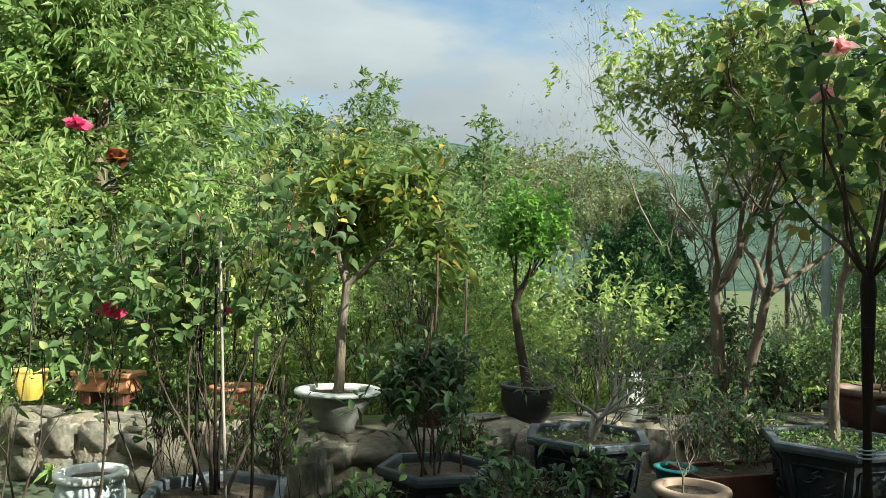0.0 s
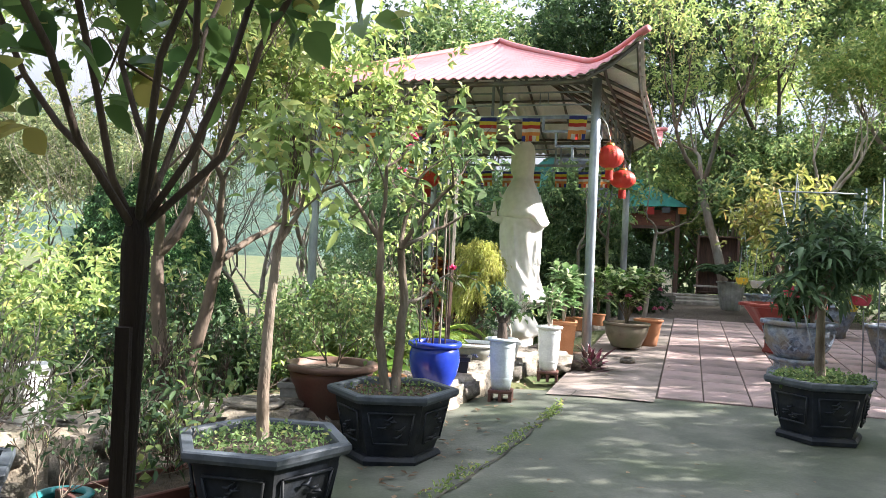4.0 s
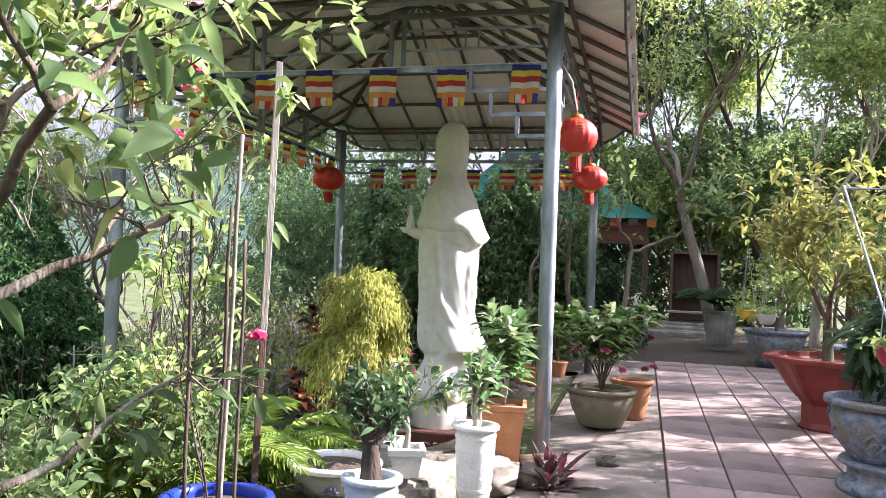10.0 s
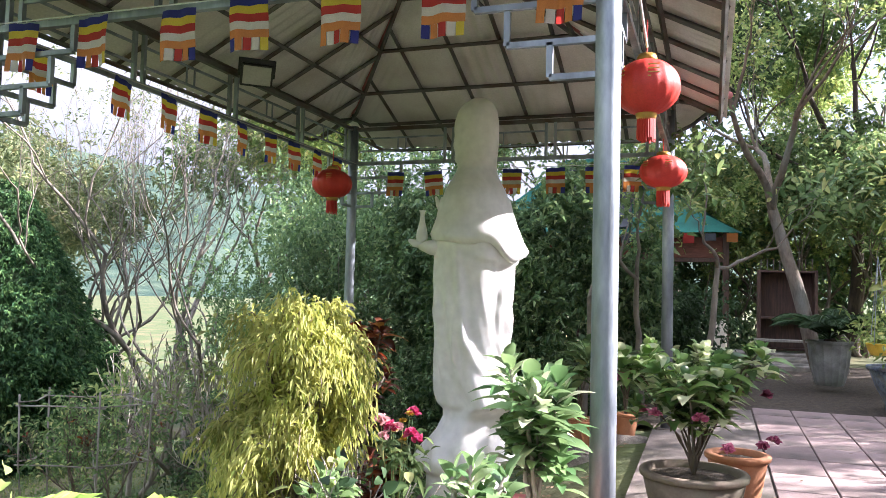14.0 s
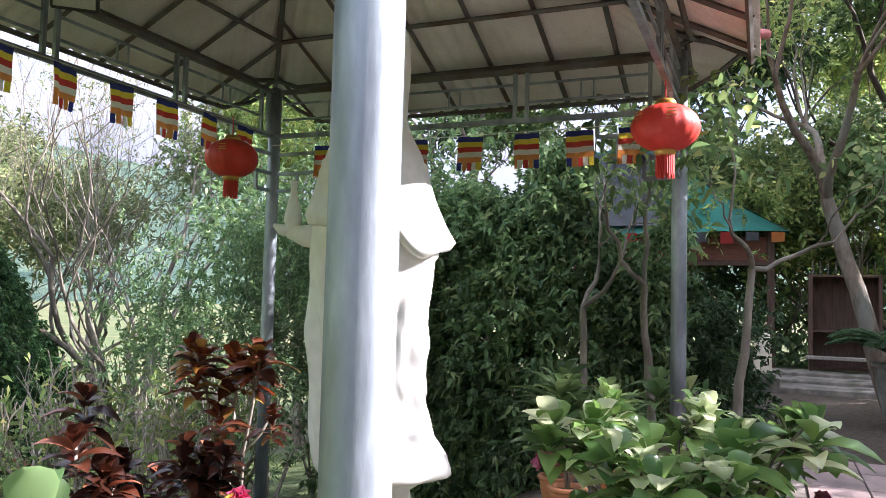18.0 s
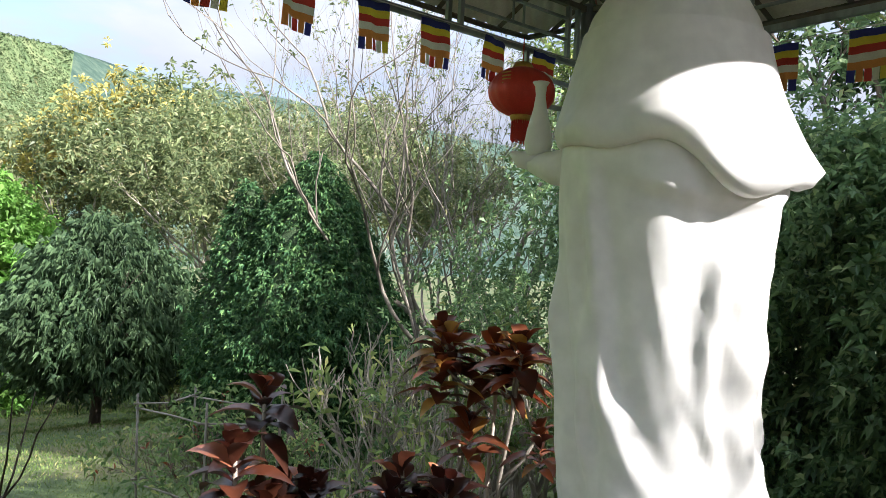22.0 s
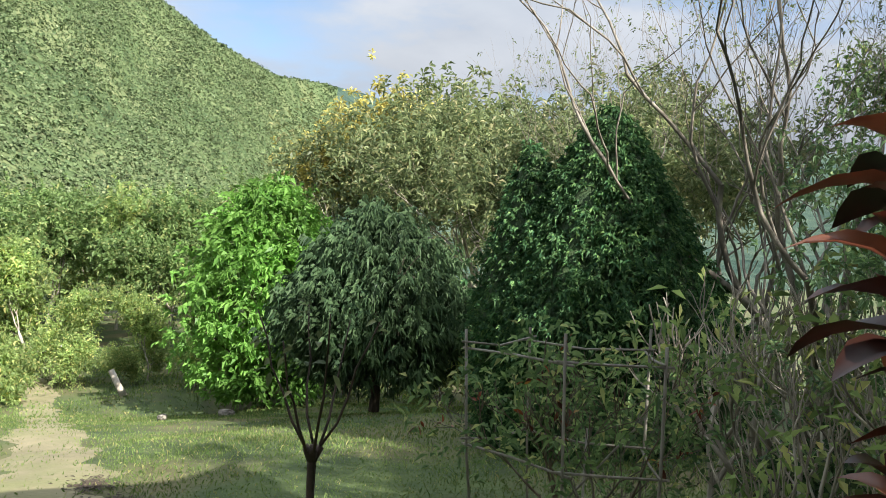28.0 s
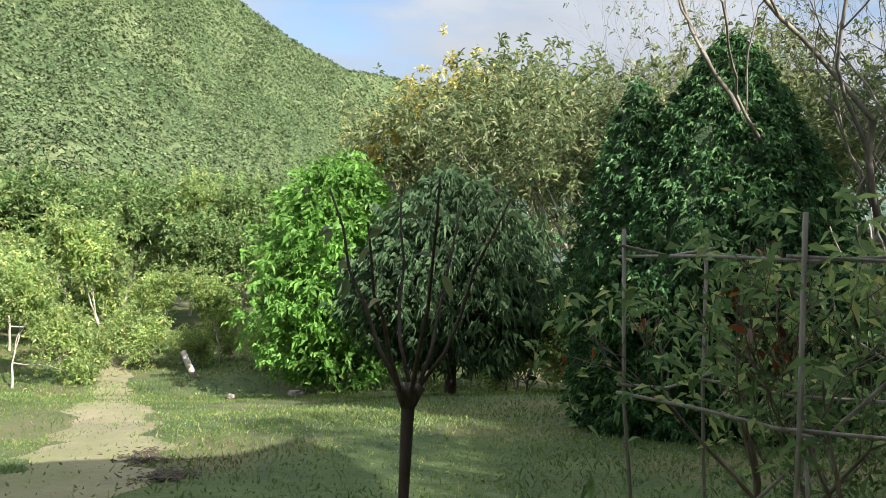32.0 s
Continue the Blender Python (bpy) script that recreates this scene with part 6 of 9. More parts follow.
def limb(points, r0, r1, steps=9):
    """A smooth, slightly uneven limb through a few points; gives its end and direction."""
    q = np.array(points)
    f = np.linspace(0, len(q) - 1, steps)
    line = np.stack([np.interp(f, range(len(q)), q[:, c]) for c in range(3)], -1)
    line[1:-1] = (line[:-2] + 2 * line[1:-1] + line[2:]) / 4 + rngs.normal(size=(steps - 2, 3)) * 0.006
    limbs.append((line, np.linspace(r0, r1, steps), 4))
    return line


limb([(0.02, -0.02, -0.05), (0.03, 0.04, 0.48), (0.05, -0.01, 0.73), (0.05, -0.10, 1.00)], 0.038, 0.027)
limb([(-0.03, -0.02, -0.05), (-0.08, -0.13, 0.43), (-0.03, -0.24, 0.76), (-0.05, -0.22, 1.04)], 0.036, 0.025)
for pts, r in ((((0.05, -0.10, 1.00), (0.20, -0.09, 1.24), (0.42, -0.18, 1.42)), 0.018), (((0.05, -0.10, 1.00), (0.03, 0.02, 1.22), (0.10, 0.05, 1.48)), 0.018), (((0.05, -0.10, 1.00), (0.20, 0.10, 1.12), (0.40, 0.22, 1.26)), 0.014),
               (((-0.05, -0.22, 1.04), (-0.20, -0.26, 1.28), (-0.36, -0.22, 1.44)), 0.018), (((-0.05, -0.22, 1.04), (0.0, -0.30, 1.30), (0.02, -0.34, 1.52)), 0.017), (((-0.05, -0.22, 1.04), (-0.18, -0.05, 1.22), (-0.30, 0.12, 1.34)), 0.014)):
    line = limb(pts, r, r * 0.6, 7)
    for e in range(3):
        grow(rngs, line[-1 - 2 * (e % 2)], unit(line[-1] - line[-3] + rngs.normal(size=3) * 0.5 + np.array([0, 0, 0.1])), rngs.uniform(0.17, 0.28), r * 0.5, 2, 2, 0.6, 0.12, 0.16, 0.75, limbs, tips_b, 0.55)
line = limb([(0.05, 0.0, 0.62), (0.10, 0.22, 0.66), (0.12, 0.46, 0.75), (0.14, 0.72, 0.83)], 0.013, 0.005)
for m in (4, 5, 6, 7, 8, 8):
    grow(rngs, line[m], unit(line[m] - line[m - 1] + rngs.normal(size=3) * 0.5), rngs.uniform(0.08, 0.16), 0.004, 1, 2, 0.6, 0.3, 0.12, 0.75, limbs, low, 0.55)
part("trunk", limb_mesh(limbs, "trunk", None, 0.0, True), M_BARK, side)
part("crown", crown_mesh(tips_b, rngs, 330, 0.115, 0.044, 0.06, None, "crown", 0.4, True, 0.5, 0.6, 0.25, 1.4), L_MID, side)
part("side_leaves", crown_mesh(low, rngs, 34, 0.09, 0.036, 0.02, None, "side_leaves", 0.35, True), L_MID, side)
ground_cover(*POT(1), 0.35, 2, 260, material=L_DRY, h=0.04, label="dry leaves and weeds on potting soil")
ground_cover(*POT(1), 0.33, 12, 200)
tree("potted_shrub", *POT(2), "twiggy potted shrub with thin grey branches and small leaves", 104, trunk=0.22, r=0.022, depth=4, length=0.26, split=3, spread=0.8, up=0.15, crook=0.16, shrink=0.8, leaves=900, leaf=(0.05, 0.022), jitter=0.06, leaf_m=L_MID, bark_m=M_WOOD, near=True, category="shrub", stems=3)
ground_cover(*POT(2), 0.3, 3, 160)
rb, _ = tree("rose_bush", *POT(3), "staked rose bush with dark green leaves and red blooms", 105, trunk=0.35, r=0.014, depth=4, length=0.42, split=2, spread=0.42, up=0.35, crook=0.12, shrink=0.88, leaves=1000, leaf=(0.085, 0.055), jitter=0.09, leaf_m=L_MID, bark_m=M_BARKDK, rich=True, near=True, category="rose bush", stems=5, fan=0.28)
tree("rose_bush", -4.35, 1.05, yz(-4.35, 1.05), "tall leafy rose bush behind the planter", 205, trunk=0.5, r=0.012, depth=4, length=0.45, split=2, spread=0.45, up=0.32, crook=0.12, shrink=0.86, leaves=1100, rich=True, leaf=(0.075, 0.045), jitter=0.12, leaf_m=L_MID, bark_m=M_BARKDK, category="rose bush", stems=4, fan=0.35)
for k, (p, m, r) in enumerate((((-4.04, 2.2, 1.42), L_PINK, 0.075), ((-4.06, 2.12, 1.52), L_PINK, 0.06), ((-4.2, 1.62, 1.55), L_PINK, 0.05), ((-4.1, 0.95, 1.98), L_PINK, 0.06), ((-4.15, 1.15, 1.05), L_PINK, 0.07), ((-4.2, 1.3, 1.36), L_PINK, 0.05), ((-4.3, 1.2, 1.86), L_ORANGE, 0.07), ((-4.1, 1.75, 1.05), L_PINK, 0.04))):
    flower(rb, p, r, m, 30 + k)
tree("shrub", -5.35, 2.75, 0.15, "shrub with clusters of pale yellow young leaves", 106, trunk=0.6, r=0.015, depth=3, length=0.4, split=3, spread=0.55, up=0.3, leaves=520, leaf=(0.11, 0.035), jitter=0.10, leaf_m=L_YELLOW, bark_m=M_BARK, category="shrub", rich=True)
for dx, dy, h, m in ((-0.1, 0.05, 1.25, M_BLACKWOOD), (0.12, 0.0, 1.45, M_WOOD), (0.0, 0.0, 1.3, M_BLACKWOOD), (0.2, 0.1, 0.9, M_BLACKWOOD), (-0.2, -0.05, 0.95, M_BLACKWOOD)):
    stake(POT(3)[0] + dx, POT(3)[1] + dy, POT(3)[2] - 0.05, h, "thin wooden stake in a planter", 0.009, (random.uniform(-0.05, 0.05), random.uniform(-0.05, 0.05)), m)
tree("rose_bush", *POT(4), "leafy potted rose bush with dark compound leaves", 107, trunk=0.15, r=0.012, depth=4, length=0.26, split=3, spread=0.6, up=0.2, leaves=900, leaf=(0.085, 0.038), jitter=0.08, leaf_m=L_MANGO, bark_m=M_BARKDK, rich=True, near=True, category="rose bush", stems=3, face_up=0.9)
for dx, dy, h in ((0.1, 0.1, 1.2), (-0.12, 0.05, 1.35), (0.05, -0.15, 1.0)):
    stake(POT(4)[0] + dx, POT(4)[1] + dy, POT(4)[2] - 0.05, h, "thin dark wooden stake in a planter", 0.008, (random.uniform(-0.08, 0.08), 0.03), M_WOODDK)
tree("potted_tree", *POT(5), "small potted tree with whorls of drooping dark leaves", 108, trunk=0.62, r=0.038, depth=3, length=0.32, split=4, spread=0.75, up=0.12, crook=0.08, shrink=0.8, leaves=1500, leaf=(0.14, 0.035), jitter=0.06, leaf_m=L_MANGO, bark_m=M_BARK, rich=True, near=True, droop=0.55)
ground_cover(*POT(5), 0.36, 6, 1100, (0.045, 0.028), L_MID, 0.12)
# small pots' plants
tree("bonsai_twigs", -1.80, 8.37, yz(-1.8, 8.37) + 0.52, "small caudex plant with a swollen grey stem", 109, trunk=0.22, r=0.052, depth=3, length=0.13, split=3, spread=0.7, up=0.25, crook=0.15, leaves=260, leaf=(0.06, 0.03), jitter=0.035, leaf_m=L_MANGO, bark_m=M_BARKDK, rich=True, near=True, category="plant")
cane_plant("euphorbia", -1.57, 9.52, yz(-1.57, 9.52) + 0.52, "forked pot plant with rosettes of pale green leaves", 110, 4, 0.48, (0.145, 0.062), 14, L_VARIEG, M_BARKPALE, 0.3, heads=2, rise=0.25, r=0.014)
cane_plant("euphorbia", -1.56, 10.36, W_TOP(-1.56, 10.36) + 0.52, "leafy euphorbia with rosettes of pale green leaves", 111, 7, 0.72, (0.165, 0.070), 17, L_VARIEG, M_BARKPALE, 0.34, heads=3, rise=0.25)
for k, (x, y, m) in enumerate(((-2.16, 9.78, L_MID), (-2.02, 9.62, L_DARK))):
    tree("desert_rose", x, y, W_TOP(x, y) + 0.17, "crooked bare-branched pot plant with few leaves", 112 + k, trunk=0.16, r=0.022, depth=3, length=0.22, split=3, spread=0.75, up=0.2, crook=0.2, leaves=120, leaf=(0.08, 0.04), jitter=0.02, leaf_m=m, bark_m=M_WOOD, rich=True, near=True, category="plant")
# climbing rose on stakes in the cobalt pot
bx, by, bz = -2.30, 7.90, W_TOP(-2.3, 7.9) + 0.33
cl, _ = tree("climbing_rose", bx, by, bz, "climbing rose trained up stakes, with small magenta blooms", 114, trunk=0.45, r=0.006, depth=4, length=0.33, split=2, spread=0.55, up=0.4, crook=0.16, shrink=0.86, leaves=230, leaf=(0.085, 0.04), jitter=0.06, leaf_m=L_LIGHT, bark_m=M_BARKDK, rich=True, near=True, category="rose bush", stems=3, fan=0.35)
for k, p in enumerate(((-2.70, 8.22, 2.36), (-2.74, 8.26, 2.26), (-2.84, 8.32, 2.05), (-2.2, 8.0, 1.15))):
    flower(cl, p, 0.045, L_PINK, 60 + k)
for dx, dy, h, r, m in ((-0.05, 0.1, 1.35, 0.009, M_BARKDK), (0.08, -0.10, 1.62, 0.010, M_BARKGREY), (-0.13, -0.02, 1.55, 0.009, M_BARKDK), (0.11, -0.06, 1.2, 0.008, M_BARKDK)):
    stake(bx + dx, by + dy, bz - 0.1, h, "rough wooden stake in the blue pot", r, (random.uniform(-0.03, 0.02), 0.015), m)
# sawn batten behind the pot: dark brown below, pale grey above
zb = W_TOP(-2.26, 8.14)
batten = thing("garden_batten", -2.265, 8.14, zb, "tall sawn timber batten, pale grey above and dark brown below", "stake", "plant stakes")
hb = 2.35 - zb
for z0, z1, m in ((-0.1, 1.02, M_WOODDK), (1.02, hb, M_WOOD)):
    bar = box_bm(-0.014, -0.010, z0, 0.014, 0.010, z1, 0.002)
    bmesh.ops.transform(bar, matrix=Matrix.Rotation(radians(1.0), 4, 'Y') @ Matrix.Rotation(radians(35), 4, 'Z'), verts=bar.verts)
    part("shaft", bar, m, batten)
tree("shrub", -2.76, 6.80, W_TOP(-2.76, 6.8) + 0.32, "bushy potted shrub with many small dark leaves", 116, trunk=0.12, r=0.016, depth=4, length=0.24, split=3, spread=0.7, up=0.2, leaves=1900, leaf=(0.055, 0.03), jitter=0.08, leaf_m=L_MID, category="shrub", near=True, stems=2)
cane_plant("taro", -2.46, 7.30, W_TOP(-2.46, 7.3) + 0.2, "small plant with a few broad bright green leaves", 117, 3, 0.16, (0.22, 0.12), 3, L_BRIGHT, L_BRIGHT, 0.5, r=0.005)
gold = thing("golden_bush", -2.55, 10.25, W_TOP(-2.55, 10.25), "dense golden-green weeping bush", "bush")
rng = np.random.default_rng(118)
P, Dd = [], []
s = Soup()
LOBES = ((0.0, 0.0, 1.36, 0.26), (-0.30, -0.05, 0.98, 0.24), (0.10, 0.22, 1.12, 0.2), (-0.12, -0.30, 0.86, 0.22), (-0.42, 0.18, 0.72, 0.2), (0.22, -0.08, 0.95, 0.18))
for k in range(130):
    lx, ly, lh, lr = (np.array((0.72, 0.72, 1.0, 0.8)) * LOBES[(0, 0, 1, 2, 3, 4, 5, 0, 1, 2)[k % 10]])
    a, rr = rng.uniform(0, 2 * np.pi), lr * math.sqrt(rng.random())
    top = np.array([lx * 0.6 + rr * math.cos(a), ly * 0.7 + rr * math.sin(a), lh - 1.5 * rr ** 1.3 + rng.normal() * 0.04])
    b = np.array([0.05 * math.cos(a), 0.05 * math.sin(a), 0.1])
    end = top + np.array([math.cos(a), math.sin(a), 0]) * rng.uniform(0.05, 0.16) - np.array([0, 0, rng.uniform(0.16, 0.34)])
    f = np.linspace(0, 1, 8)[:, None]
    pts = (1 - f) ** 2 * b + 2 * f * (1 - f) * (top * np.array([0.7, 0.7, 1.25])) + f ** 2 * end
    tube(s, pts, np.linspace(0.006, 0.002, 8), 3, False)
    n = 190
    u = rng.uniform(0.35, 1, n) * 7
    i = np.minimum(u.astype(int), 6)
    c = pts[i] + (pts[i + 1] - pts[i]) * (u - i)[:, None] + rng.normal(size=(n, 3)) * 0.028
    P.append(c)
    Dd.append(unit(pts[i + 1] - pts[i]) * 0.6 + rng.normal(size=(n, 3)) * 0.5 - np.array([0, 0, 0.5]))
part("stem", s.mesh("stem", M_BARK), M_BARK, gold)
P, Dd = np.concatenate(P), np.concatenate(Dd)
v, q, t = leaf_soup(P, Dd, 0.046, 0.012, rng, 0.2, 0.35, 0.5)
part("foliage", fast("foliage", v, q, t, L_GOLD), L_GOLD, gold)

cane_plant("medinilla", -0.98, 12.20, yz(-0.98, 12.2) + 0.33, "broad-leaved pot plant with cream-veined leaves and pink flower clusters", 119, 20, 0.78, (0.19, 0.088), 13, L_MEDI, M_BARK, 0.66, heads=3, rise=0.3, spread=0.8, droop=0.5, r=0.007)
mp_ob = bpy.data.objects["medinilla"]
for k in range(11):
    a = k * 2.4
    flower(mp_ob, (-0.98 + 0.44 * math.cos(a), 12.2 + 0.44 * math.sin(a), yz(-0.98, 12.2) + 0.58 + 0.08 * (k % 5)), 0.042, L_DULLPINK, 80 + k, "flower_head")
cane_plant("spiderwort", -1.22, 10.28, yz(-1.22, 10.28), "low rosettes of purple-backed strap leaves by the pole", 120, 7, 0.10, (0.30, 0.045), 11, leaf_mat("purple_strap_leaves", (0.055, 0.035, 0.03), (0.13, 0.03, 0.05), (0.16, 0.17, 0.08), 0.2, 0.4, 4), M_BARK, 1.0, spread=1.0, rise=0.45, droop=0.2)
# dracaenas and pots behind the statue
for k, (x, y, z, h) in enumerate(((-1.95, 14.75, 0.05, 0.68), (-1.68, 15.1, 0.1, 0.58), (-2.15, 15.25, 0.0, 0.78))):
    round_pot("terracotta_pot", x, y, z, "plain orange terracotta pot on a stone block", vase_profile(0.085, 0.125, 0.22), rim_profile(0.12, 0.235, 0.012, 0.03), M_TERRA, soil_at=(0.11, 0.2), group="terracotta pots behind the statue")
    b = lay_stone(x, y, z - 0.22, 0.5, 0.45, 0.46, 20 * k, None, "rock")
    tagged(b, "dark stone block under a pot", "rock")
    cane_plant("dracaena", x, y, z + 0.2, "dark green dracaena with broad arching leaves", 121 + k, 4, h, (0.42, 0.11), 14, L_MID, M_BARK, 0.2, droop=0.45, rise=0.4)
cane_plant("dracaena", -1.3, 15.9, yz(-1.3, 15.9), "dark green broad-leaved plant beside a pole", 125, 5, 0.75, (0.36, 0.10), 12, L_MID, M_BARK, 0.4, droop=0.5)
# crotons by the statue
for k, (x, y, top, m, n, lab) in enumerate(((-3.86, 12.60, 1.10, L_RED, 4, "maroon croton with long glossy leaves on pale stems"), (-3.95, 13.78, 1.32, L_ORANGE, 3, "orange-red croton with narrow mottled leaves"), (-3.72, 13.28, 0.62, L_RED, 3, "dark maroon croton with drooping leaves"), (-4.30, 13.35, 0.55, L_RED, 2, "tall maroon croton beside the pavilion pole"), (-3.42, 13.05, 0.22, L_ORANGE, 2, "low yellow and red croton beside the statue"))):
    gzk = float(ground_z(x, y))
    cane_plant("croton", x, y, gzk, lab, 130 + k, n, top - gzk, (0.25, 0.098), 19, m, M_BARKPALE, 0.14, heads=3, rise=0.30, spread=0.95, droop=0.5, r=0.014, group="crotons round the statue", spiral=0.028)
for k, (x, y) in enumerate(((-3.9, 14.5), (-3.7, 14.9), (-4.5, 13.2), (-4.9, 14.9))):
    frond_plant("fern", x, y, float(ground_z(x, y)), "fresh green clump of narrow arching leaves", 140 + k, 26, 0.8, 14, 0.02, 0.14, L_BRIGHT if k % 2 == 0 else L_MID, 1.1)
for k, (x, y) in enumerate(((-3.35, 9.55), (-3.05, 9.0), (-3.75, 10.0), (-3.4, 8.3), (-4.0, 9.2))):
    frond_plant("fern", x, y, float(ground_z(x, y)), "bright green feathery fern clump", 150 + k, 24, 0.95, 24, 0.024, 0.17, L_FERN, 0.95)

# ---- the stake cage, pruned tree and shrubs down the bank ----
cx0, cy0 = -7.10, 13.80
gzc = float(ground_z(cx0, cy0))
cage = thing("plant_cage", cx0, cy0, gzc, "rough cage of weathered grey sticks round a shrub", "cage")
corners = [(-0.45, -0.42), (0.35, -0.20), (0.60, 0.25), (0.05, 0.55), (-0.62, 0.10)]
top_z = 0.22 - gzc
for k, (a, b) in enumerate(corners):
    s = Soup()
    tube(s, [(a * 0.82, b * 0.82, -0.1), (a, b, top_z * 0.6), (a * 1.02, b * 1.05, top_z + 0.10 + 0.05 * (k % 2))], 0.010, 6)
    part("upright", s.mesh("upright", M_WOOD, True), M_WOOD, cage)
for zz, sc in ((top_z - 0.62, 0.98), (top_z - 0.02, 1.0)):
    for k in range(5):
        a, b = np.array(corners[k]) * sc, np.array(corners[(k + 1) % 5]) * sc
        e = unit(b - a)
        s = Soup()
        tube(s, [(*(a - e * 0.06), zz + 0.015 * k), (*((a + b) / 2), zz + 0.01), (*(b + e * 0.06), zz + 0.012 * k)], 0.008, 6)
        part("rail", s.mesh("rail", M_WOOD, True), M_WOOD, cage)
for a, b in (((-0.3, -0.3, 0.2), (0.3, 0.3, top_z - 0.4)), ((0.35, -0.1, 0.1), (-0.2, 0.3, top_z - 0.5))):
    s = Soup()
    tube(s, [a, b], 0.008, 6)
    part("brace", s.mesh("brace", M_WOOD, True), M_WOOD, cage)
cg_ob, cg_tips = tree("caged_shrub", cx0, cy0, gzc, "shrub with long grey-green compound leaves spilling over its cage", 160, trunk=0.62, r=0.02, depth=4, length=0.40, split=3, spread=0.72, up=0.16, crook=0.12, shrink=0.8, leaves=1700, leaf=(0.075, 0.03), jitter=0.18, leaf_m=L_MID, category="shrub", stems=3, droop=0.35)
px0, py0 = -7.43, 12.36
gp = float(ground_z(px0, py0))
pt = thing("pruned_tree", px0, py0, gp, "small pruned tree with a knobbly head and thin upright shoots", "tree")
rngq = np.random.default_rng(161)
s = Soup()
hh = -0.38 - gp
tube(s, [(0, 0, -0.05), (0.01, 0.01, hh * 0.5), (0, 0.02, hh), (0.0, 0.02, hh + 0.06)], [0.022, 0.018, 0.027, 0.015], 9)
for k in range(5):
    a = k * 1.3
    tube(s, [(0, 0.02, hh - 0.02), (0.05 * math.cos(a), 0.02 + 0.05 * math.sin(a), hh + 0.05)], [0.032, 0.018], 7)
part("trunk", s.mesh("trunk", M_BARKDK, True), M_BARKDK, pt)
tp_list = []
for k in range(6):
    a = 1.05 * k + rngq.uniform(-0.2, 0.2)
    L = rngq.uniform(0.5, 0.9)
    e = np.array([0.42 * math.cos(a) * L, 0.42 * math.sin(a) * L, L])
    f = np.linspace(0, 1, 6)[:, None]
    pts = np.array([0.04 * math.cos(a), 0.02 + 0.04 * math.sin(a), hh + 0.04]) + e * f ** np.array([[0.75, 0.75, 1]]) + rngq.normal(size=(6, 3)) * 0.01
    s = Soup()
    tube(s, pts, np.linspace(0.009, 0.004, 6), 6)
    part("shoot", s.mesh("shoot", M_BARKDK, True), M_BARKDK, pt)
    tp_list += [(p, unit(e)) for p in pts[3:]]
part("crown", crown_mesh(tp_list, rngq, 40, 0.08, 0.035, 0.03, None, "crown", 0.4, True), L_OLIVE, pt, "few remaining leaves")
rngb = np.random.default_rng(77)
spec = [(-6.3, 10.4, 0.7, L_MID), (-8.9, 15.5, 1.0, L_MID), (-6.6, 15.4, 1.0, L_DARK), (-5.8, 14.7, 0.8, L_MID), (-5.6, 13.9, 0.5, L_MID)]
for k, (x, y, h, m) in enumerate(spec):
    tree("shrub", x, y, float(ground_z(x, y)), "low leafy garden shrub on the bank", 170 + k, trunk=0.2, r=0.014, depth=4, length=h * 0.38, split=3, spread=0.7, up=0.2, leaves=1600, leaf=(0.075, 0.035), jitter=0.12, leaf_m=m, category="shrub", group="garden shrubs", stems=3)

# low leafy planting between the pots and the pavilion
for k in range(18):
    y = rngb.uniform(6.4, 9.1)
    x = float(wall_x(y)) - rngb.uniform(0.9, 3.0)
    h = rngb.uniform(0.5, 1.0)
    tree("shrub", x, y, float(ground_z(x, y)), ("light green leafy bedding shrub", "dark green leafy bedding shrub", "loose bright green bedding shrub")[k % 3], 700 + k, trunk=0.15, r=0.010, depth=4, length=h * 0.36, split=3, spread=0.62, up=0.25, leaves=650, leaf=(0.075, 0.034), jitter=0.09, leaf_m=(L_MID, L_DARK, L_LIGHT)[k % 3], category="shrub", group="bedding shrubs", stems=2, near=True, rich=True)

tree("rose_bush", -2.75, 2.75, yz(-2.75, 2.75), "low spreading rose bush with dark glossy leaflets", 720, trunk=0.1, r=0.008, depth=4, length=0.2, split=3, spread=0.75, up=0.15, leaves=460, leaf=(0.085, 0.036), jitter=0.05, leaf_m=L_MANGO, face_up=0.9, bark_m=M_BARKDK, rich=True, near=True, category="rose bush", stems=3)

tree("dead_shrub", -3.05, 1.75, yz(-3.05, 1.75), "bare dark shrub with a few crooked sticks", 721, trunk=0.28, r=0.014, depth=3, length=0.24, split=2, spread=0.8, up=0.15, crook=0.2, shrink=0.75, leaves=14, leaf=(0.06, 0.03), jitter=0.03, leaf_m=L_MANGO, bark_m=M_BLACKWOOD, rich=True, near=True, category="shrub", stems=3, fan=0.3)
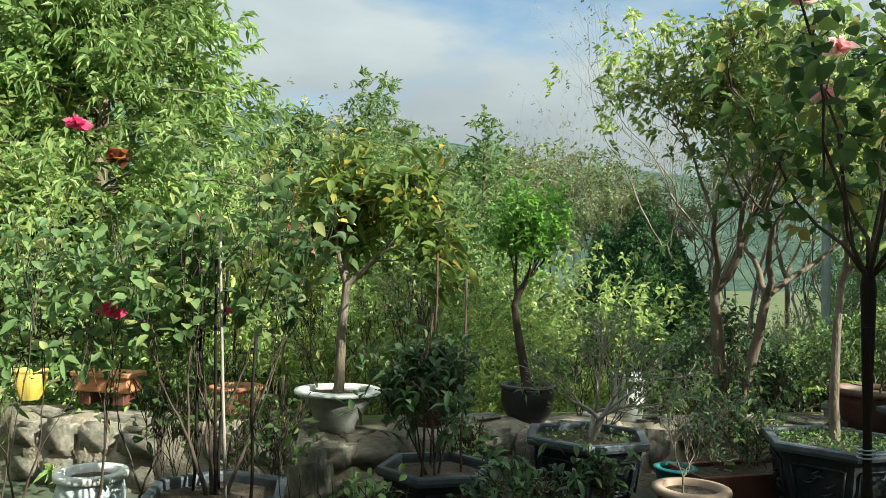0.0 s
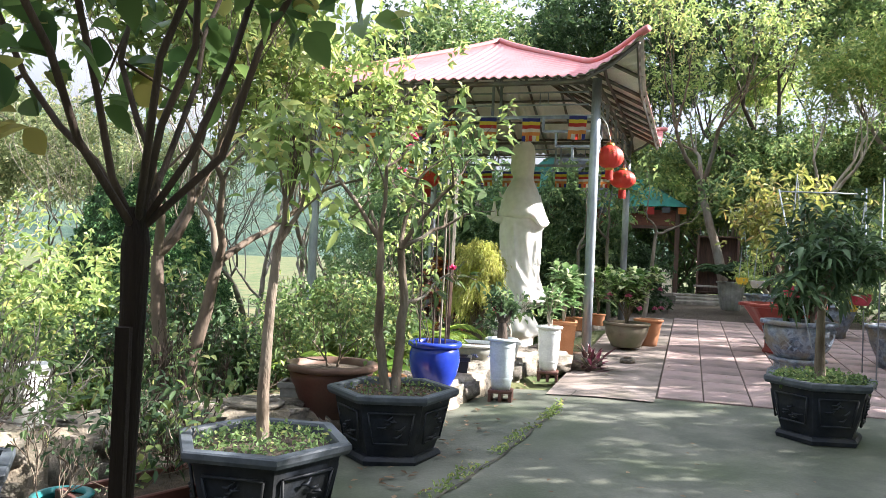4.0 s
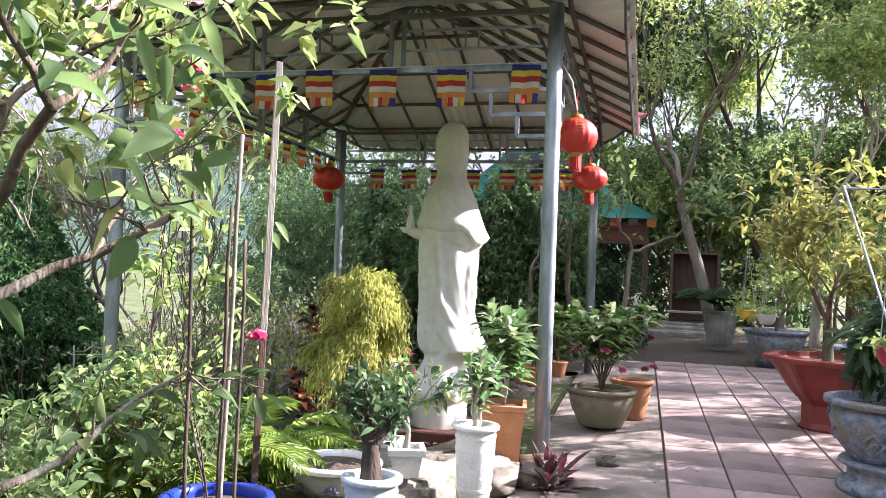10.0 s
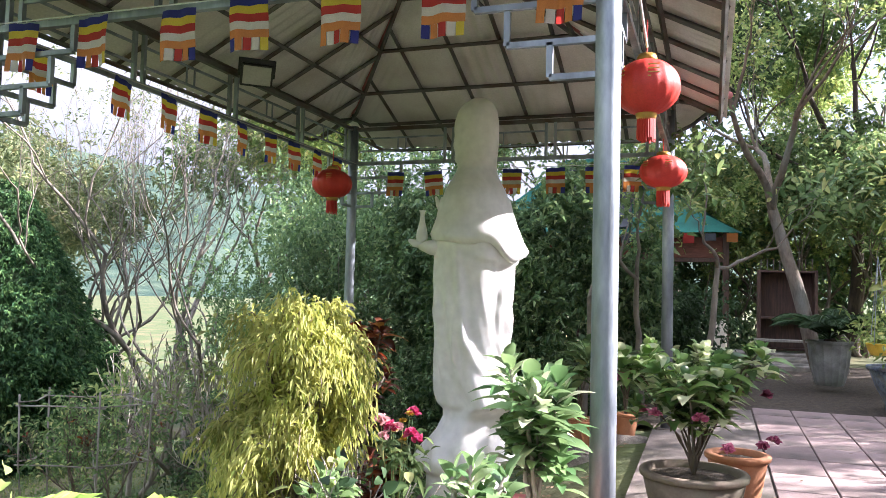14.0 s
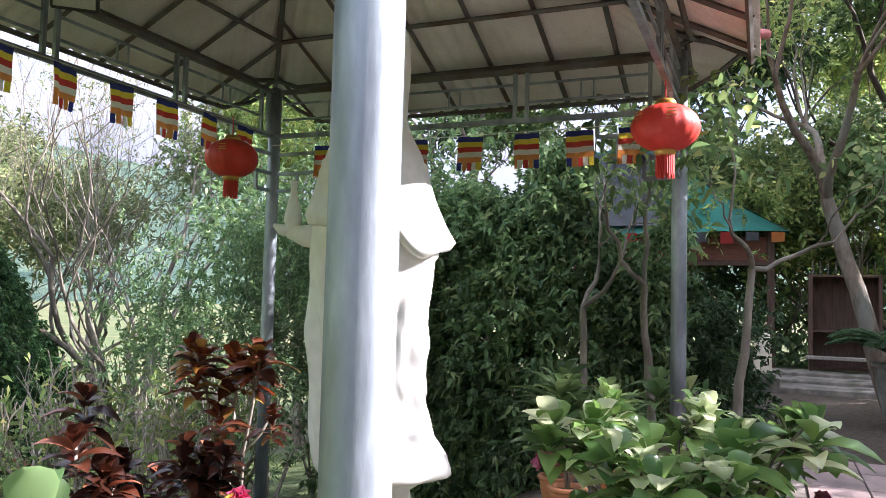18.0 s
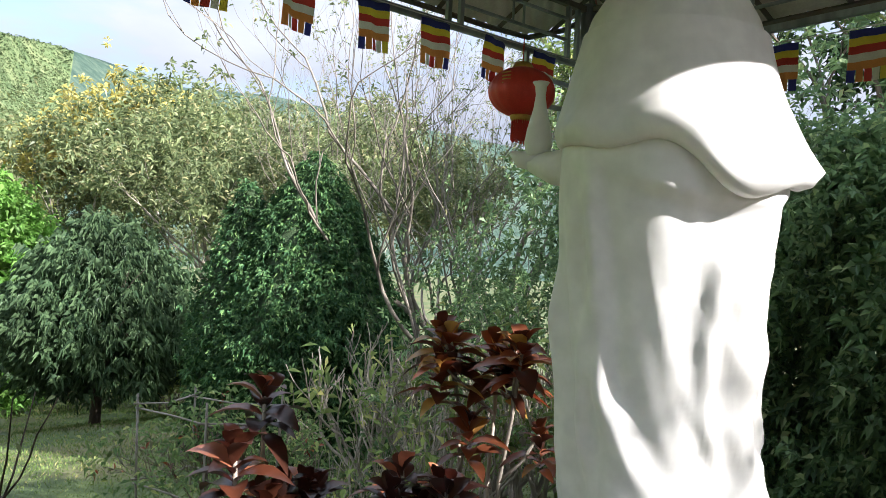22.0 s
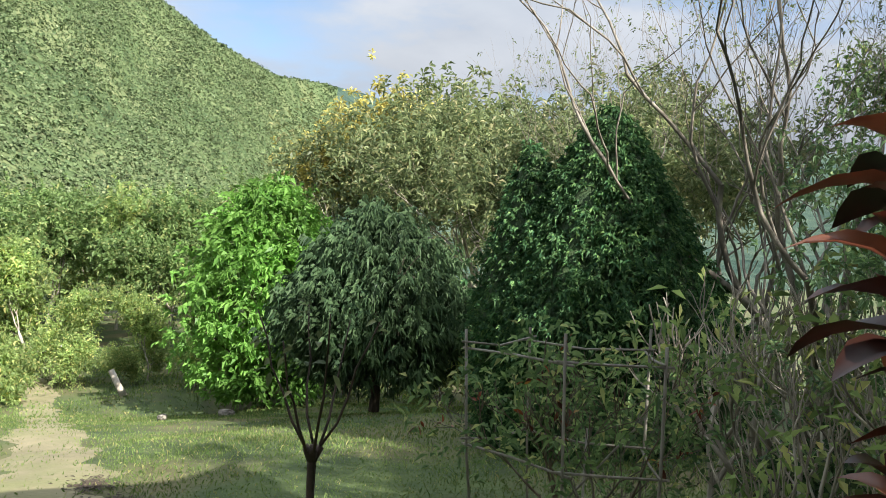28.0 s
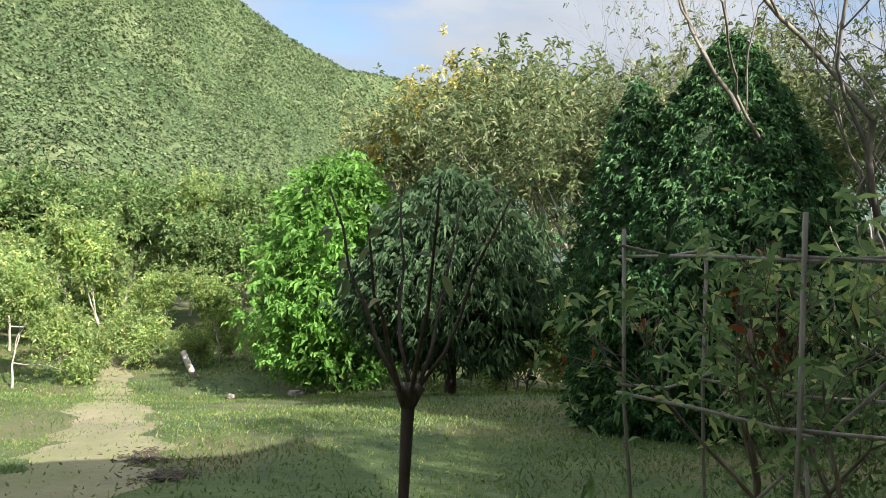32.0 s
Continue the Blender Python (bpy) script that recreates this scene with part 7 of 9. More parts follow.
# roses and weeds among the first pots
for k, (x, y, h, m) in enumerate(((-4.05, 2.25, 0.9, L_MID), (-3.85, 3.4, 0.6, L_MID), (-3.95, 4.55, 0.9, L_MID), (-4.6, 1.75, 1.0, L_MID), (-2.95, 3.45, 0.5, L_DARK), (-3.2, 5.6, 0.9, L_MID), (-2.85, 5.2, 0.5, L_LIGHT), (-5.3, 3.2, 1.0, L_LIGHT), (-3.3, 2.2, 0.45, L_MID), (-6.2, 2.5, 0.9, L_LIGHT), (-4.75, 3.6, 1.1, L_MID), )):
    tree("rose_bush" if k % 3 else "shrub", x, y, float(max(yard_z(x, y), ground_z(x, y))) - 0.02, ("leafy rose bush with thorny dark stems among the pots", "small dark-leaved shrub among the pots", "loose green shrub among the pots")[k % 3], 740 + k, trunk=0.2 * h + 0.05, r=0.009, depth=4, length=h * 0.3, split=3, spread=0.6, up=0.3, leaves=190, rich=True, leaf=(0.068, 0.038), jitter=0.07, leaf_m=m, bark_m=M_BARKDK, category="shrub", group="bushes among the first pots", stems=3, near=True)

# offering flowers in a pot before the statue
ofx, ofy = -2.95, 12.30
ofz = float(ground_z(ofx, ofy))
offer = thing("flower_pot", ofx, ofy, ofz, "pot of pink lilies and yellow blooms set before the statue", "flowers")
part("pot", lathe([(0, 0), (0.10, 0), (0.13, 0.12), (0.14, 0.26), (0.125, 0.27), (0.11, 0.24), (0, 0.23)], 20).mesh("pot", M_BROWN, True), M_BROWN, offer)
rngo = np.random.default_rng(830)
s = Soup()
heads = []
for k in range(12):
    a = 2.4 * k
    top = np.array([0.05 * math.cos(a) * (1 + k % 3), 0.05 * math.sin(a) * (1 + k % 4), max(0.4, 0.45 - ofz) + 0.05 * (k % 4)])
    tube(s, [(0.02 * math.cos(a), 0.02 * math.sin(a), 0.2), top * np.array([0.6, 0.6, 0.6]), top], [0.005, 0.004, 0.003], 5)
    heads.append(top)
part("stem", s.mesh("stem", L_MID, True), L_MID, offer)
tips_o = [(h * np.array([1, 1, 0.85]), unit(h)) for h in heads]
part("foliage", crown_mesh(tips_o, rngo, 90, 0.11, 0.035, 0.05, None, "foliage", 0.4, True), L_MID, offer)
M_YPET = leaf_mat("yellow_petals", (0.62, 0.45, 0.03), (0.75, 0.58, 0.06), None, 0.3)
for k, h in enumerate(heads):
    flower(offer, tuple(h + np.array([ofx, ofy, ofz])), 0.055 if k % 3 else 0.03, L_PALEPINK if k % 3 == 1 else L_PINK if k % 3 == 2 else M_YPET, 840 + k)
# young palm among the planting below the pots
frond_plant("palm", -3.25, 9.7, float(ground_z(-3.25, 9.7)), "young yellow-green palm with arching feather fronds", 850, 16, 1.15, 26, 0.03, 0.26, L_FERN, 1.15)

# red young shoots on the caged shrub, and a leafy plant at the path's edge
part("young_leaves", crown_mesh([cg_tips[k] for k in range(0, len(cg_tips), 37)], np.random.default_rng(861), 90, 0.07, 0.022, 0.03, None, "young_leaves", 0.2, True), L_ORANGE, cg_ob, "reddish young shoots")
tree("shrub", -6.15, 10.95, float(ground_z(-6.15, 10.95)), "leafy green shrub beside the sloping path", 862, trunk=0.25, r=0.012, depth=4, length=0.30, split=3, spread=0.55, up=0.3, leaves=420, leaf=(0.10, 0.04), jitter=0.07, leaf_m=L_MID, rich=True, category="shrub", near=True)
for k, (dx, dy, z) in enumerate(((0.5, -0.5, 0.45), (0.35, -0.75, 0.35), (0.7, -0.2, 0.55), (-0.2, -0.8, 0.4))):
    flower(cg_ob, (cx0 + dx, cy0 + dy, gzc + z), 0.03, L_PINK, 870 + k)

# twiggy shrub in the terracotta pot and a dull-leaved one in the edged bed
tree("shrub", -2.68, 3.99, yz(-2.68, 3.99) + 0.2, "thin twiggy shrub in a terracotta pot", 880, trunk=0.14, r=0.007, depth=4, length=0.15, split=3, spread=0.7, up=0.2, leaves=120, leaf=(0.045, 0.02), jitter=0.04, leaf_m=L_MANGO, bark_m=M_BARK, category="shrub", near=True)
tree("shrub", -2.98, 4.85, yz(-2.98, 4.85), "dull green narrow-leaved shrub in the edged bed", 881, trunk=0.12, r=0.010, depth=4, length=0.24, split=3, spread=0.75, up=0.2, leaves=420, leaf=(0.075, 0.022), jitter=0.07, leaf_m=L_MANGO, bark_m=M_BARK, rich=True, category="shrub", near=True, stems=2)

# ---- trees and hedges ----
def leaf_shell(name, x, y, z, label, seed, points, normals, length, width, material, category, droop=0.3, jitter=0.05, group=""):
    """A dense clipped or columnar crown: leaves stand out of a lumpy surface, with a stem inside."""
    rng = np.random.default_rng(seed)
    ob = thing(name, x, y, z, label, category, group)
    tuft = 9
    keep = rng.choice(len(points), max(1, len(points) // tuft), replace=False)
    c, axis = points[keep] + rng.normal(size=(len(keep), 3)) * jitter, unit(normals[keep] + rng.normal(size=(len(keep), 3)) * 0.45)
    jj = np.repeat(np.arange(len(keep)), tuft)
    d = unit(axis[jj] * 0.75 + rng.normal(size=(len(jj), 3)) * 0.6)
    pos = c[jj] + axis[jj] * length * rng.uniform(-1.2, 0.4, (len(jj), 1))
    v, q, t = leaf_soup(pos, d, length, width, rng, 0.25, droop, 0.5)
    part("crown", fast("crown", v, q, t, material), material, ob)
    return ob


def cone_points(rng, n, R, h, power=0.8, lumps=0.12, inner=0.78, base=0.0, belly=0.3):
    """Points near the skin of a lumpy cone with its fullest part at the height belly."""
    f = rng.uniform(0, 1, n * 2)
    rad = np.where(f < belly, 0.82 + 0.18 * (f / belly), np.clip((1 - f) / (1 - belly), 0, 1) ** power)
    keep = rng.random(n * 2) < np.clip(rad + 0.08, 0, 1)
    f, rad = f[keep][:n], rad[keep][:n]
    a = rng.uniform(0, 2 * np.pi, len(f))
    lump = 1 + lumps * (np.sin(a * 5 + f * 17) * np.cos(f * 23 + a * 2) + 0.6 * np.sin(a * 11 - f * 31) + 0.7 * np.sin(a * 19 + f * 53) * np.cos(f * 67 - a * 7))
    depth = rng.uniform(inner, 1.0, len(f)) ** 0.5
    r = R * rad * lump * depth
    p = np.stack([r * np.cos(a), r * np.sin(a), base + f * h], -1)
    nrm = unit(np.stack([np.cos(a), np.sin(a), np.full(len(a), 0.45)], -1))
    return p, nrm


# the big clipped cypress-like clump with two tips
rng = np.random.default_rng(300)
cz = float(ground_z(-13.6, 18.4))
p1, n1 = cone_points(rng, 125000, 2.0, 3.35 - cz, 0.74, 0.06, 0.7, belly=0.36)
p2, n2 = cone_points(rng, 24000, 1.05, 2.8 - cz, 0.7, 0.12, 0.7, belly=0.4)
p2 = p2 + np.array([-0.75, -0.95, 0])
p3, n3 = cone_points(rng, 20000, 1.55, (3.2 - cz) * 0.62, 0.6, 0.12, 0.7, belly=0.35)
p3 = p3 + np.array([0.4, 0.9, 0])
ob = leaf_shell("cypress", -13.6, 18.4, cz, "large dark green clipped conifer clump with two pointed tips", 301, np.concatenate([p1, p2, p3]), np.concatenate([n1, n2, n3]), 0.09, 0.042, L_CYP, "tree", 0.5, 0.04)
s = Soup()
tube(s, [(0, 0, -0.1), (0.05, 0, 1.5), (0, 0.05, 3.5), (0, 0, 5.0)], [0.16, 0.13, 0.09, 0.03], 8)
part("trunk", s.mesh("trunk", M_BARKDK, True), M_BARKDK, ob)
# added dark core inside the clump; its colour stands in for shade between leaves
M_CORESHADE = mat("inner_shade_green", (0.022, 0.048, 0.016), (0.05, 0.09, 0.032), 5, 0.95, bump=0.8, bump_dist=0.05)
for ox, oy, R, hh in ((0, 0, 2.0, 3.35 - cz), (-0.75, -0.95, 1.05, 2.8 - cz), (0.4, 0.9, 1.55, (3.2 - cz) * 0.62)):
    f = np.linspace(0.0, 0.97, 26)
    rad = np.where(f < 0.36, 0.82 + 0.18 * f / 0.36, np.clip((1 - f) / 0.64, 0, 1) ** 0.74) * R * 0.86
    part("core", lathe(list(zip(rad, f * hh)), 40, lambda a: 1 + 0.05 * np.sin(a * 5) + 0.04 * np.sin(a * 11)).mesh("core", M_CORESHADE, True), M_CORESHADE, ob, at=Matrix.Translation((ox, oy, 0)))

# dense dark hedge behind the pavilion, and conical trees at the garden's edge
def hedge(x0, y0, x1, y1, h, depth, seed, material, n, label, leaf=(0.09, 0.04)):
    rng = np.random.default_rng(seed)
    f, g = rng.uniform(0, 1, n), rng.uniform(0, 1, n) ** 0.85
    e = np.array([x1 - x0, y1 - y0])
    nn = np.array([e[1], -e[0]]) / np.linalg.norm(e)
    w = rng.uniform(-1, 1, n)
    w = np.sign(w) * np.abs(w) ** 0.35
    L = np.linalg.norm(e)
    top = h * (0.86 + 0.14 * np.sin(f * L * 1.9) * np.cos(f * L * 0.7 + 1) + 0.08 * np.sin(f * L * 5))
    bulge = depth * (0.75 + 0.22 * np.sin(f * L * 2.3 + g * 5) + 0.15 * np.sin(f * L * 6.1 - g * 9)) * np.sqrt(np.clip(1.05 - g ** 3, 0, 1))
    p = np.stack([f * e[0] + nn[0] * w * bulge, f * e[1] + nn[1] * w * bulge, g * top], -1)
    nrm = unit(np.stack([nn[0] * np.sign(w), nn[1] * np.sign(w), 0.3 + 0.9 * g ** 3], -1))
    return leaf_shell("hedge", x0, y0, float(min(ground_z(x0, y0), ground_z(x1, y1))), label, seed, p, nrm, leaf[0], leaf[1], material, "hedge", 0.4, 0.08)


hedge(-5.6, 18.2, -1.5, 17.9, 4.3, 0.85, 310, L_HEDGE, 70000, "tall dense dark green hedge behind the pavilion", (0.115, 0.055))
hedge(-1.5, 17.9, -0.9, 19.5, 1.6, 0.5, 311, L_DARK, 6000, "low dark leafy shrubs beside the walk")
hedge(-2.5, 28.6, 4.5, 29.0, 4.0, 0.9, 313, L_HEDGE, 14000, "dark leafy shrubs closing the view beyond the hut", (0.22, 0.10))
hedge(2.6, 18.6, 6.5, 17.0, 2.2, 0.8, 312, L_MID, 12000, "leafy green hedge beyond the basins")


def big_tree(seed, h, leaves, leaf, material, bark, name="tree", spread=0.5, split=3, depth=5, jitter=0.35, stems=1, trunk_f=0.4, r=None, droop=0.3, label="", up=0.22, clump=1.4, min_r=0.006, shrink=0.72, lean=(0, 0), thin=0.55):
    ob, tips = tree(name, 0, 0, 0, label, seed, trunk=h * trunk_f, r=r or h * 0.014, depth=depth, length=h * 0.26, split=split, spread=spread, up=up, crook=0.13, shrink=shrink, leaves=leaves, leaf=leaf, jitter=jitter, leaf_m=material, bark_m=bark, droop=droop, min_r=min_r, stems=stems, fan=0.35, clump=clump, lean=lean, thin=thin)
    return ob


def put(src, x, y, s=1.0, rz=0.0, dz=0.0, sz=1.0):
    ob = copy_thing(src, pose(x, y, float(ground_z(x, y)) - 0.1 + dz, 0, 0, rz))
    ob.matrix_basis = ob.matrix_basis @ Matrix.Diagonal((s, s, s * sz, 1))
    return ob


def put_first(src, x, y, s=1.0, rz=0.0, dz=0.0):
    src.matrix_world = pose(x, y, float(ground_z(x, y)) - 0.1 + dz, 0, 0, rz) @ Matrix.Diagonal((s, s, s, 1))


def put_top(src, x, y, top, rz=0.0):
    """Sets a copy so that its highest point reaches the height top."""
    hh = max(v.co.z for c in src.children for v in c.data.vertices)
    gz = float(ground_z(x, y))
    return put(src, x, y, (top - gz + 0.1) / hh, rz)


A = big_tree(401, 9.0, 9000, (0.20, 0.085), L_MID, M_BARK, label="tall broad-leaved tree with a high green crown")
B = big_tree(402, 8.0, 10000, (0.17, 0.06), L_LIGHT, M_BARKPALE, label="light green tree with thin pale limbs", spread=0.6)
C = big_tree(403, 10.0, 9000, (0.22, 0.10), L_DARK, M_BARKDK, label="tall dark green shade tree", spread=0.55)
Dt = big_tree(404, 6.5, 2400, (0.10, 0.04), L_OLIVE, M_BARKGREY, label="nearly bare pale tree with slender twigs", spread=0.42, up=0.35, trunk_f=0.3, jitter=0.2)
E = big_tree(405, 5.0, 9000, (0.13, 0.055), L_MID, M_BARK, label="bushy green garden tree", spread=0.7, trunk_f=0.22, stems=2)
G = big_tree(406, 4.0, 8000, (0.12, 0.05), L_LIGHT, M_BARK, label="light green leafy garden shrub", spread=0.75, trunk_f=0.16, stems=3)

E2 = big_tree(457, 5.0, 7500, (0.11, 0.05), L_HEDGE, M_BARKPALE, label="glossy dark-leaved tree with thin grey stems", spread=0.65, trunk_f=0.25, stems=3)
# behind the pavilion and round the hut
put_first(A, -6.5, 24.0, 1.0, 10)
# the Dt copies stand out of view, added to dapple sun on the statue
for src, x, y, s, rz in ((C, -3.5, 28, 1.0, 60), (A, -0.8, 31, 1.15, 130), (C, 2.2, 27.5, 1.05, 200), (A, 4.6, 22.5, 0.95, 250), (B, 2.6, 21.5, 0.8, 20), (C, 8.2, 20.5, 0.8, 80), (Dt, 5.4, 17.9, 0.85, 310), (Dt, 6.6, 17.2, 0.95, 100), (Dt, 7.6, 18.4, 1.1, 200), (Dt, 6.0, 17.3, 1.15, 20), (Dt, 7.3, 17.8, 1.25, 260), (A, 8.6, 25, 1.15, 35),
                         (C, -9.5, 27, 1.0, 100), (A, -13, 30, 1.1, 220), (B, -9.0, 22.5, 0.85, 290), (A, -17, 33, 1.1, 190), (C, 6, 33, 1.2, 300), (B, 1.0, 36, 1.2, 50), (A, -5.5, 35, 1.25, 75)):
    put(src, x, y, s, rz)
put_first(C, 13, 22, 1.1, 45)
put_first(B, 10.5, 4.0, 0.6, 120)
# unseen trees added on the yard's open side to shade and dapple it
for src, x, y, s, rz in ((C, 6.2, 9.6, 0.50, 15), (A, 6.4, 7.2, 0.5, 90), (C, 5.8, 4.8, 0.50, 200), (A, 5.6, 2.3, 0.60, 300), (C, 6.0, -0.2, 0.58, 140), (A, 6.2, -3.0, 0.6, 33), (E, 4.9, 8.3, 0.62, 77), (G, 4.7, 5.6, 0.75, 10), (G, 4.8, 1.2, 0.8, 10), (C, 5.6, -5.8, 0.6, 70), (Dt, 7.4, 13.6, 0.8, 30)):
    put(src, x, y, s, rz)
for src, x, y, tz, rz in ((A, 4.0, 4.3, 5.6, 40), (C, 3.9, 6.6, 6.0, 130), (E, 3.9, 7.7, 5.0, 250), (A, 4.2, 2.0, 6.2, 220), (C, 3.9, -0.3, 5.8, 300), (E, 3.6, 5.4, 4.4, 10), (E, 3.7, 3.0, 4.4, 100), (E, 5.6, 12.3, 4.7, 50), (E, 6.5, 10.6, 5.2, 200)):
    put_top(src, x, y, tz, rz)
# lower growth that closes the view beyond the hut
for src, x, y, tz, rz in ((E, 1.6, 30.2, 6.8, 10), (E, 2.5, 27.2, 6.6, 100), (G, -0.8, 28.4, 6.2, 200), (E, 3.8, 25.2, 6.2, 300), (E, 5.8, 24.2, 6.4, 40), (E, -2.6, 29.6, 6.6, 160)):
    put_top(src, x, y, tz, rz)
for src, x, y, s, rz in ((E, 2.6, 24.5, 1.0, 0), (E, 4.6, 26, 1.1, 70), (G, 2.6, 28.4, 1.2, 130), (E, 0.2, 29, 1.2, 200), (E, -2.2, 31.5, 1.3, 260), (G, 3.4, 20.2, 0.9, 310), (E, 5.4, 19.6, 0.9, 20), (E, 7.4, 22, 1.1, 90), (E, -7.2, 28, 1.2, 150), (E, -10.5, 31, 1.3, 210), (G, 4.2, 15.6, 0.7, 240), (G, 4.6, 13.2, 0.65, 40), (E, 6.8, 15.8, 0.8, 300), (B, 3.4, 29, 1.0, 15), (B, 6.2, 28.5, 1.0, 100), (B, 0.0, 33.5, 1.1, 190), (A, 3.2, 33, 1.1, 280), (E, 9.6, 17.5, 1.1, 10), (B, 8.5, 13.5, 0.5, 70), (C, -2.0, 34, 1.1, 140)):
    put(src, x, y, s, rz)
# the garden behind the stone wall
for src, x, y, s, rz, dz in ((E, -8.2, 5.8, 0.9, 0, 0), (G, -6.6, 5.0, 0.65, 40, 0), (G, -7.3, 3.2, 0.7, 100, 0), (G, -5.6, 6.4, 0.45, 220, 0), (E, -7.0, 8.3, 0.5, 270, 0),
                             (B, -13.0, 5.0, 0.85, 140, 0), (G, -10.8, 5.0, 0.9, 200, 0), (B, -16, 2.0, 0.8, 75, 0), (G, -6.6, 7.6, 0.40, 310, 0), (G, -8.8, 0.6, 0.8, 20, 0), (E, -12, 0.2, 1.0, 130, 0), (G, -7.8, -1.2, 0.75, 80, 0)):
    put(src, x, y, s, rz, dz)
for src, x, y, tz, rz in ((B, -12.4, 6.6, 4.9, 250), (G, -6.6, 7.0, 2.3, 80), (G, -7.6, 4.6, 2.0, 200), (E2, -6.4, 5.6, 1.6, 310)):
    put_top(src, x, y, tz, rz)
put_first(Dt, -12.0, 5.2, 0.8, 40)
put_first(E, -11.5, 3.0, 1.0, 100)
put_first(G, -5.9, 3.9, 0.55, 60)

# large feathery tree at the start of the walk
rng = np.random.default_rng(410)
ft = thing("feathery_tree", -9.2, 2.3, float(ground_z(-9.2, 2.3)), "large feathery light-green tree with layered sprays reaching to the ground", "tree")
lim, tips = [], []
lim.append((np.array([(0, 0, -0.1), (0.05, 0, 2), (0, 0.1, 4.5), (0.1, 0, 7)]), np.array([0.16, 0.13, 0.08, 0.02]), 4))
for k in range(210):
    zz = rng.uniform(0.3, 6.9)
    a = k * 2.4
    L = (2.5 * (1 - (zz / 7.6) ** 2.2) + 0.3) * rng.uniform(0.75, 1.1)
    f = np.linspace(0, 1, 6)[:, None]
    out = np.array([math.cos(a), math.sin(a), 0])
    pts = np.array([0.03, 0.03, zz]) + out * L * f + np.array([0, 0, 1.0]) * (0.25 * L * f - 0.28 * L * f ** 2)
    lim.append((pts, np.linspace(0.022, 0.004, 6), 1))
    for u in np.linspace(0.25, 1, 9):
        c = np.array([np.interp(u, np.linspace(0, 1, 6), pts[:, i]) for i in range(3)])
        tips.append((c, unit(out + np.array([0, 0, -0.1]))))
part("trunk", limb_mesh(lim, "trunk", None), M_BARK, ft)
part("crown", crown_mesh(tips, rng, 62000, 0.15, 0.042, 0.15, None, "crown", 0.35, False, 0.9, 0.6), leaf_mat("feathery_leaflets", (0.11, 0.20, 0.05), (0.26, 0.37, 0.11), (0.38, 0.45, 0.16), 0.4), ft)
copy_thing(ft, pose(-10.5, -1.8, float(ground_z(-10.5, -1.8)), 0, 0, 130))

# potted conical tree on the wall, leaning bonsai-like tree, forked tree, and slim conifers
tree("potted_tree", -4.66, 2.82, 0.43, "conical potted tree with yellow-tipped leaves on a bare trunk", 420, trunk=0.80, r=0.036, lean=(0.06, 0.03), depth=4, length=0.36, split=3, spread=0.9, up=0.10, shrink=0.8, leaves=1500, leaf=(0.15, 0.05), jitter=0.10, leaf_m=leaf_mat("yellow_tipped_leaves", (0.07, 0.13, 0.022), (0.15, 0.21, 0.035), (0.42, 0.34, 0.05), 0.4), bark_m=M_BARK, rich=True, near=True)
tree("potted_tree", -4.18, 4.20, 0.43, "leaning potted tree with a tuft of small bright leaves", 421, trunk=0.68, r=0.035, lean=(-0.22, -0.05), depth=4, length=0.28, split=3, spread=0.65, up=0.3, shrink=0.78, leaves=2200, leaf=(0.06, 0.035), jitter=0.08, leaf_m=L_BRIGHT, bark_m=M_BARKDK, near=True)
tree("forked_tree", -3.55, 5.85, float(ground_z(-3.55, 5.85)), "garden tree with forked leaning pale trunks and an airy crown", 422, trunk=1.15, r=0.055, lean=(-0.22, 0.0), depth=5, length=0.85, split=3, spread=0.66, up=0.24, crook=0.20, shrink=0.74, leaves=14000, leaf=(0.085, 0.04), jitter=0.18, leaf_m=L_LIGHT, bark_m=M_BARKBR, near=True, stems=2, fan=0.3, clump=1.6)
for k, (x, y, h) in enumerate(((-10.0, 6.4, 6.0), (-11.0, 7.4, 6.6), (-9.6, 5.2, 5.2), (-8.9, 7.9, 5.4))):
    rngc = np.random.default_rng(430 + k)
    p, n = cone_points(rngc, 11000, h * 0.20, h, 0.7, 0.15, 0.6, belly=0.2)
    gzt = float(ground_z(x, y))
    o = leaf_shell("conifer", x, y, gzt, "slim green conifer behind the garden wall", 440 + k, p, n, 0.13, 0.04, L_MID, "tree", 0.2, 0.08, "slim conifers")
    s = Soup()
    tube(s, [(0, 0, -0.1), (0, 0, h * 0.9)], [0.07, 0.02], 6)
    part("trunk", s.mesh("trunk", M_BARKDK, True), M_BARKDK, o)

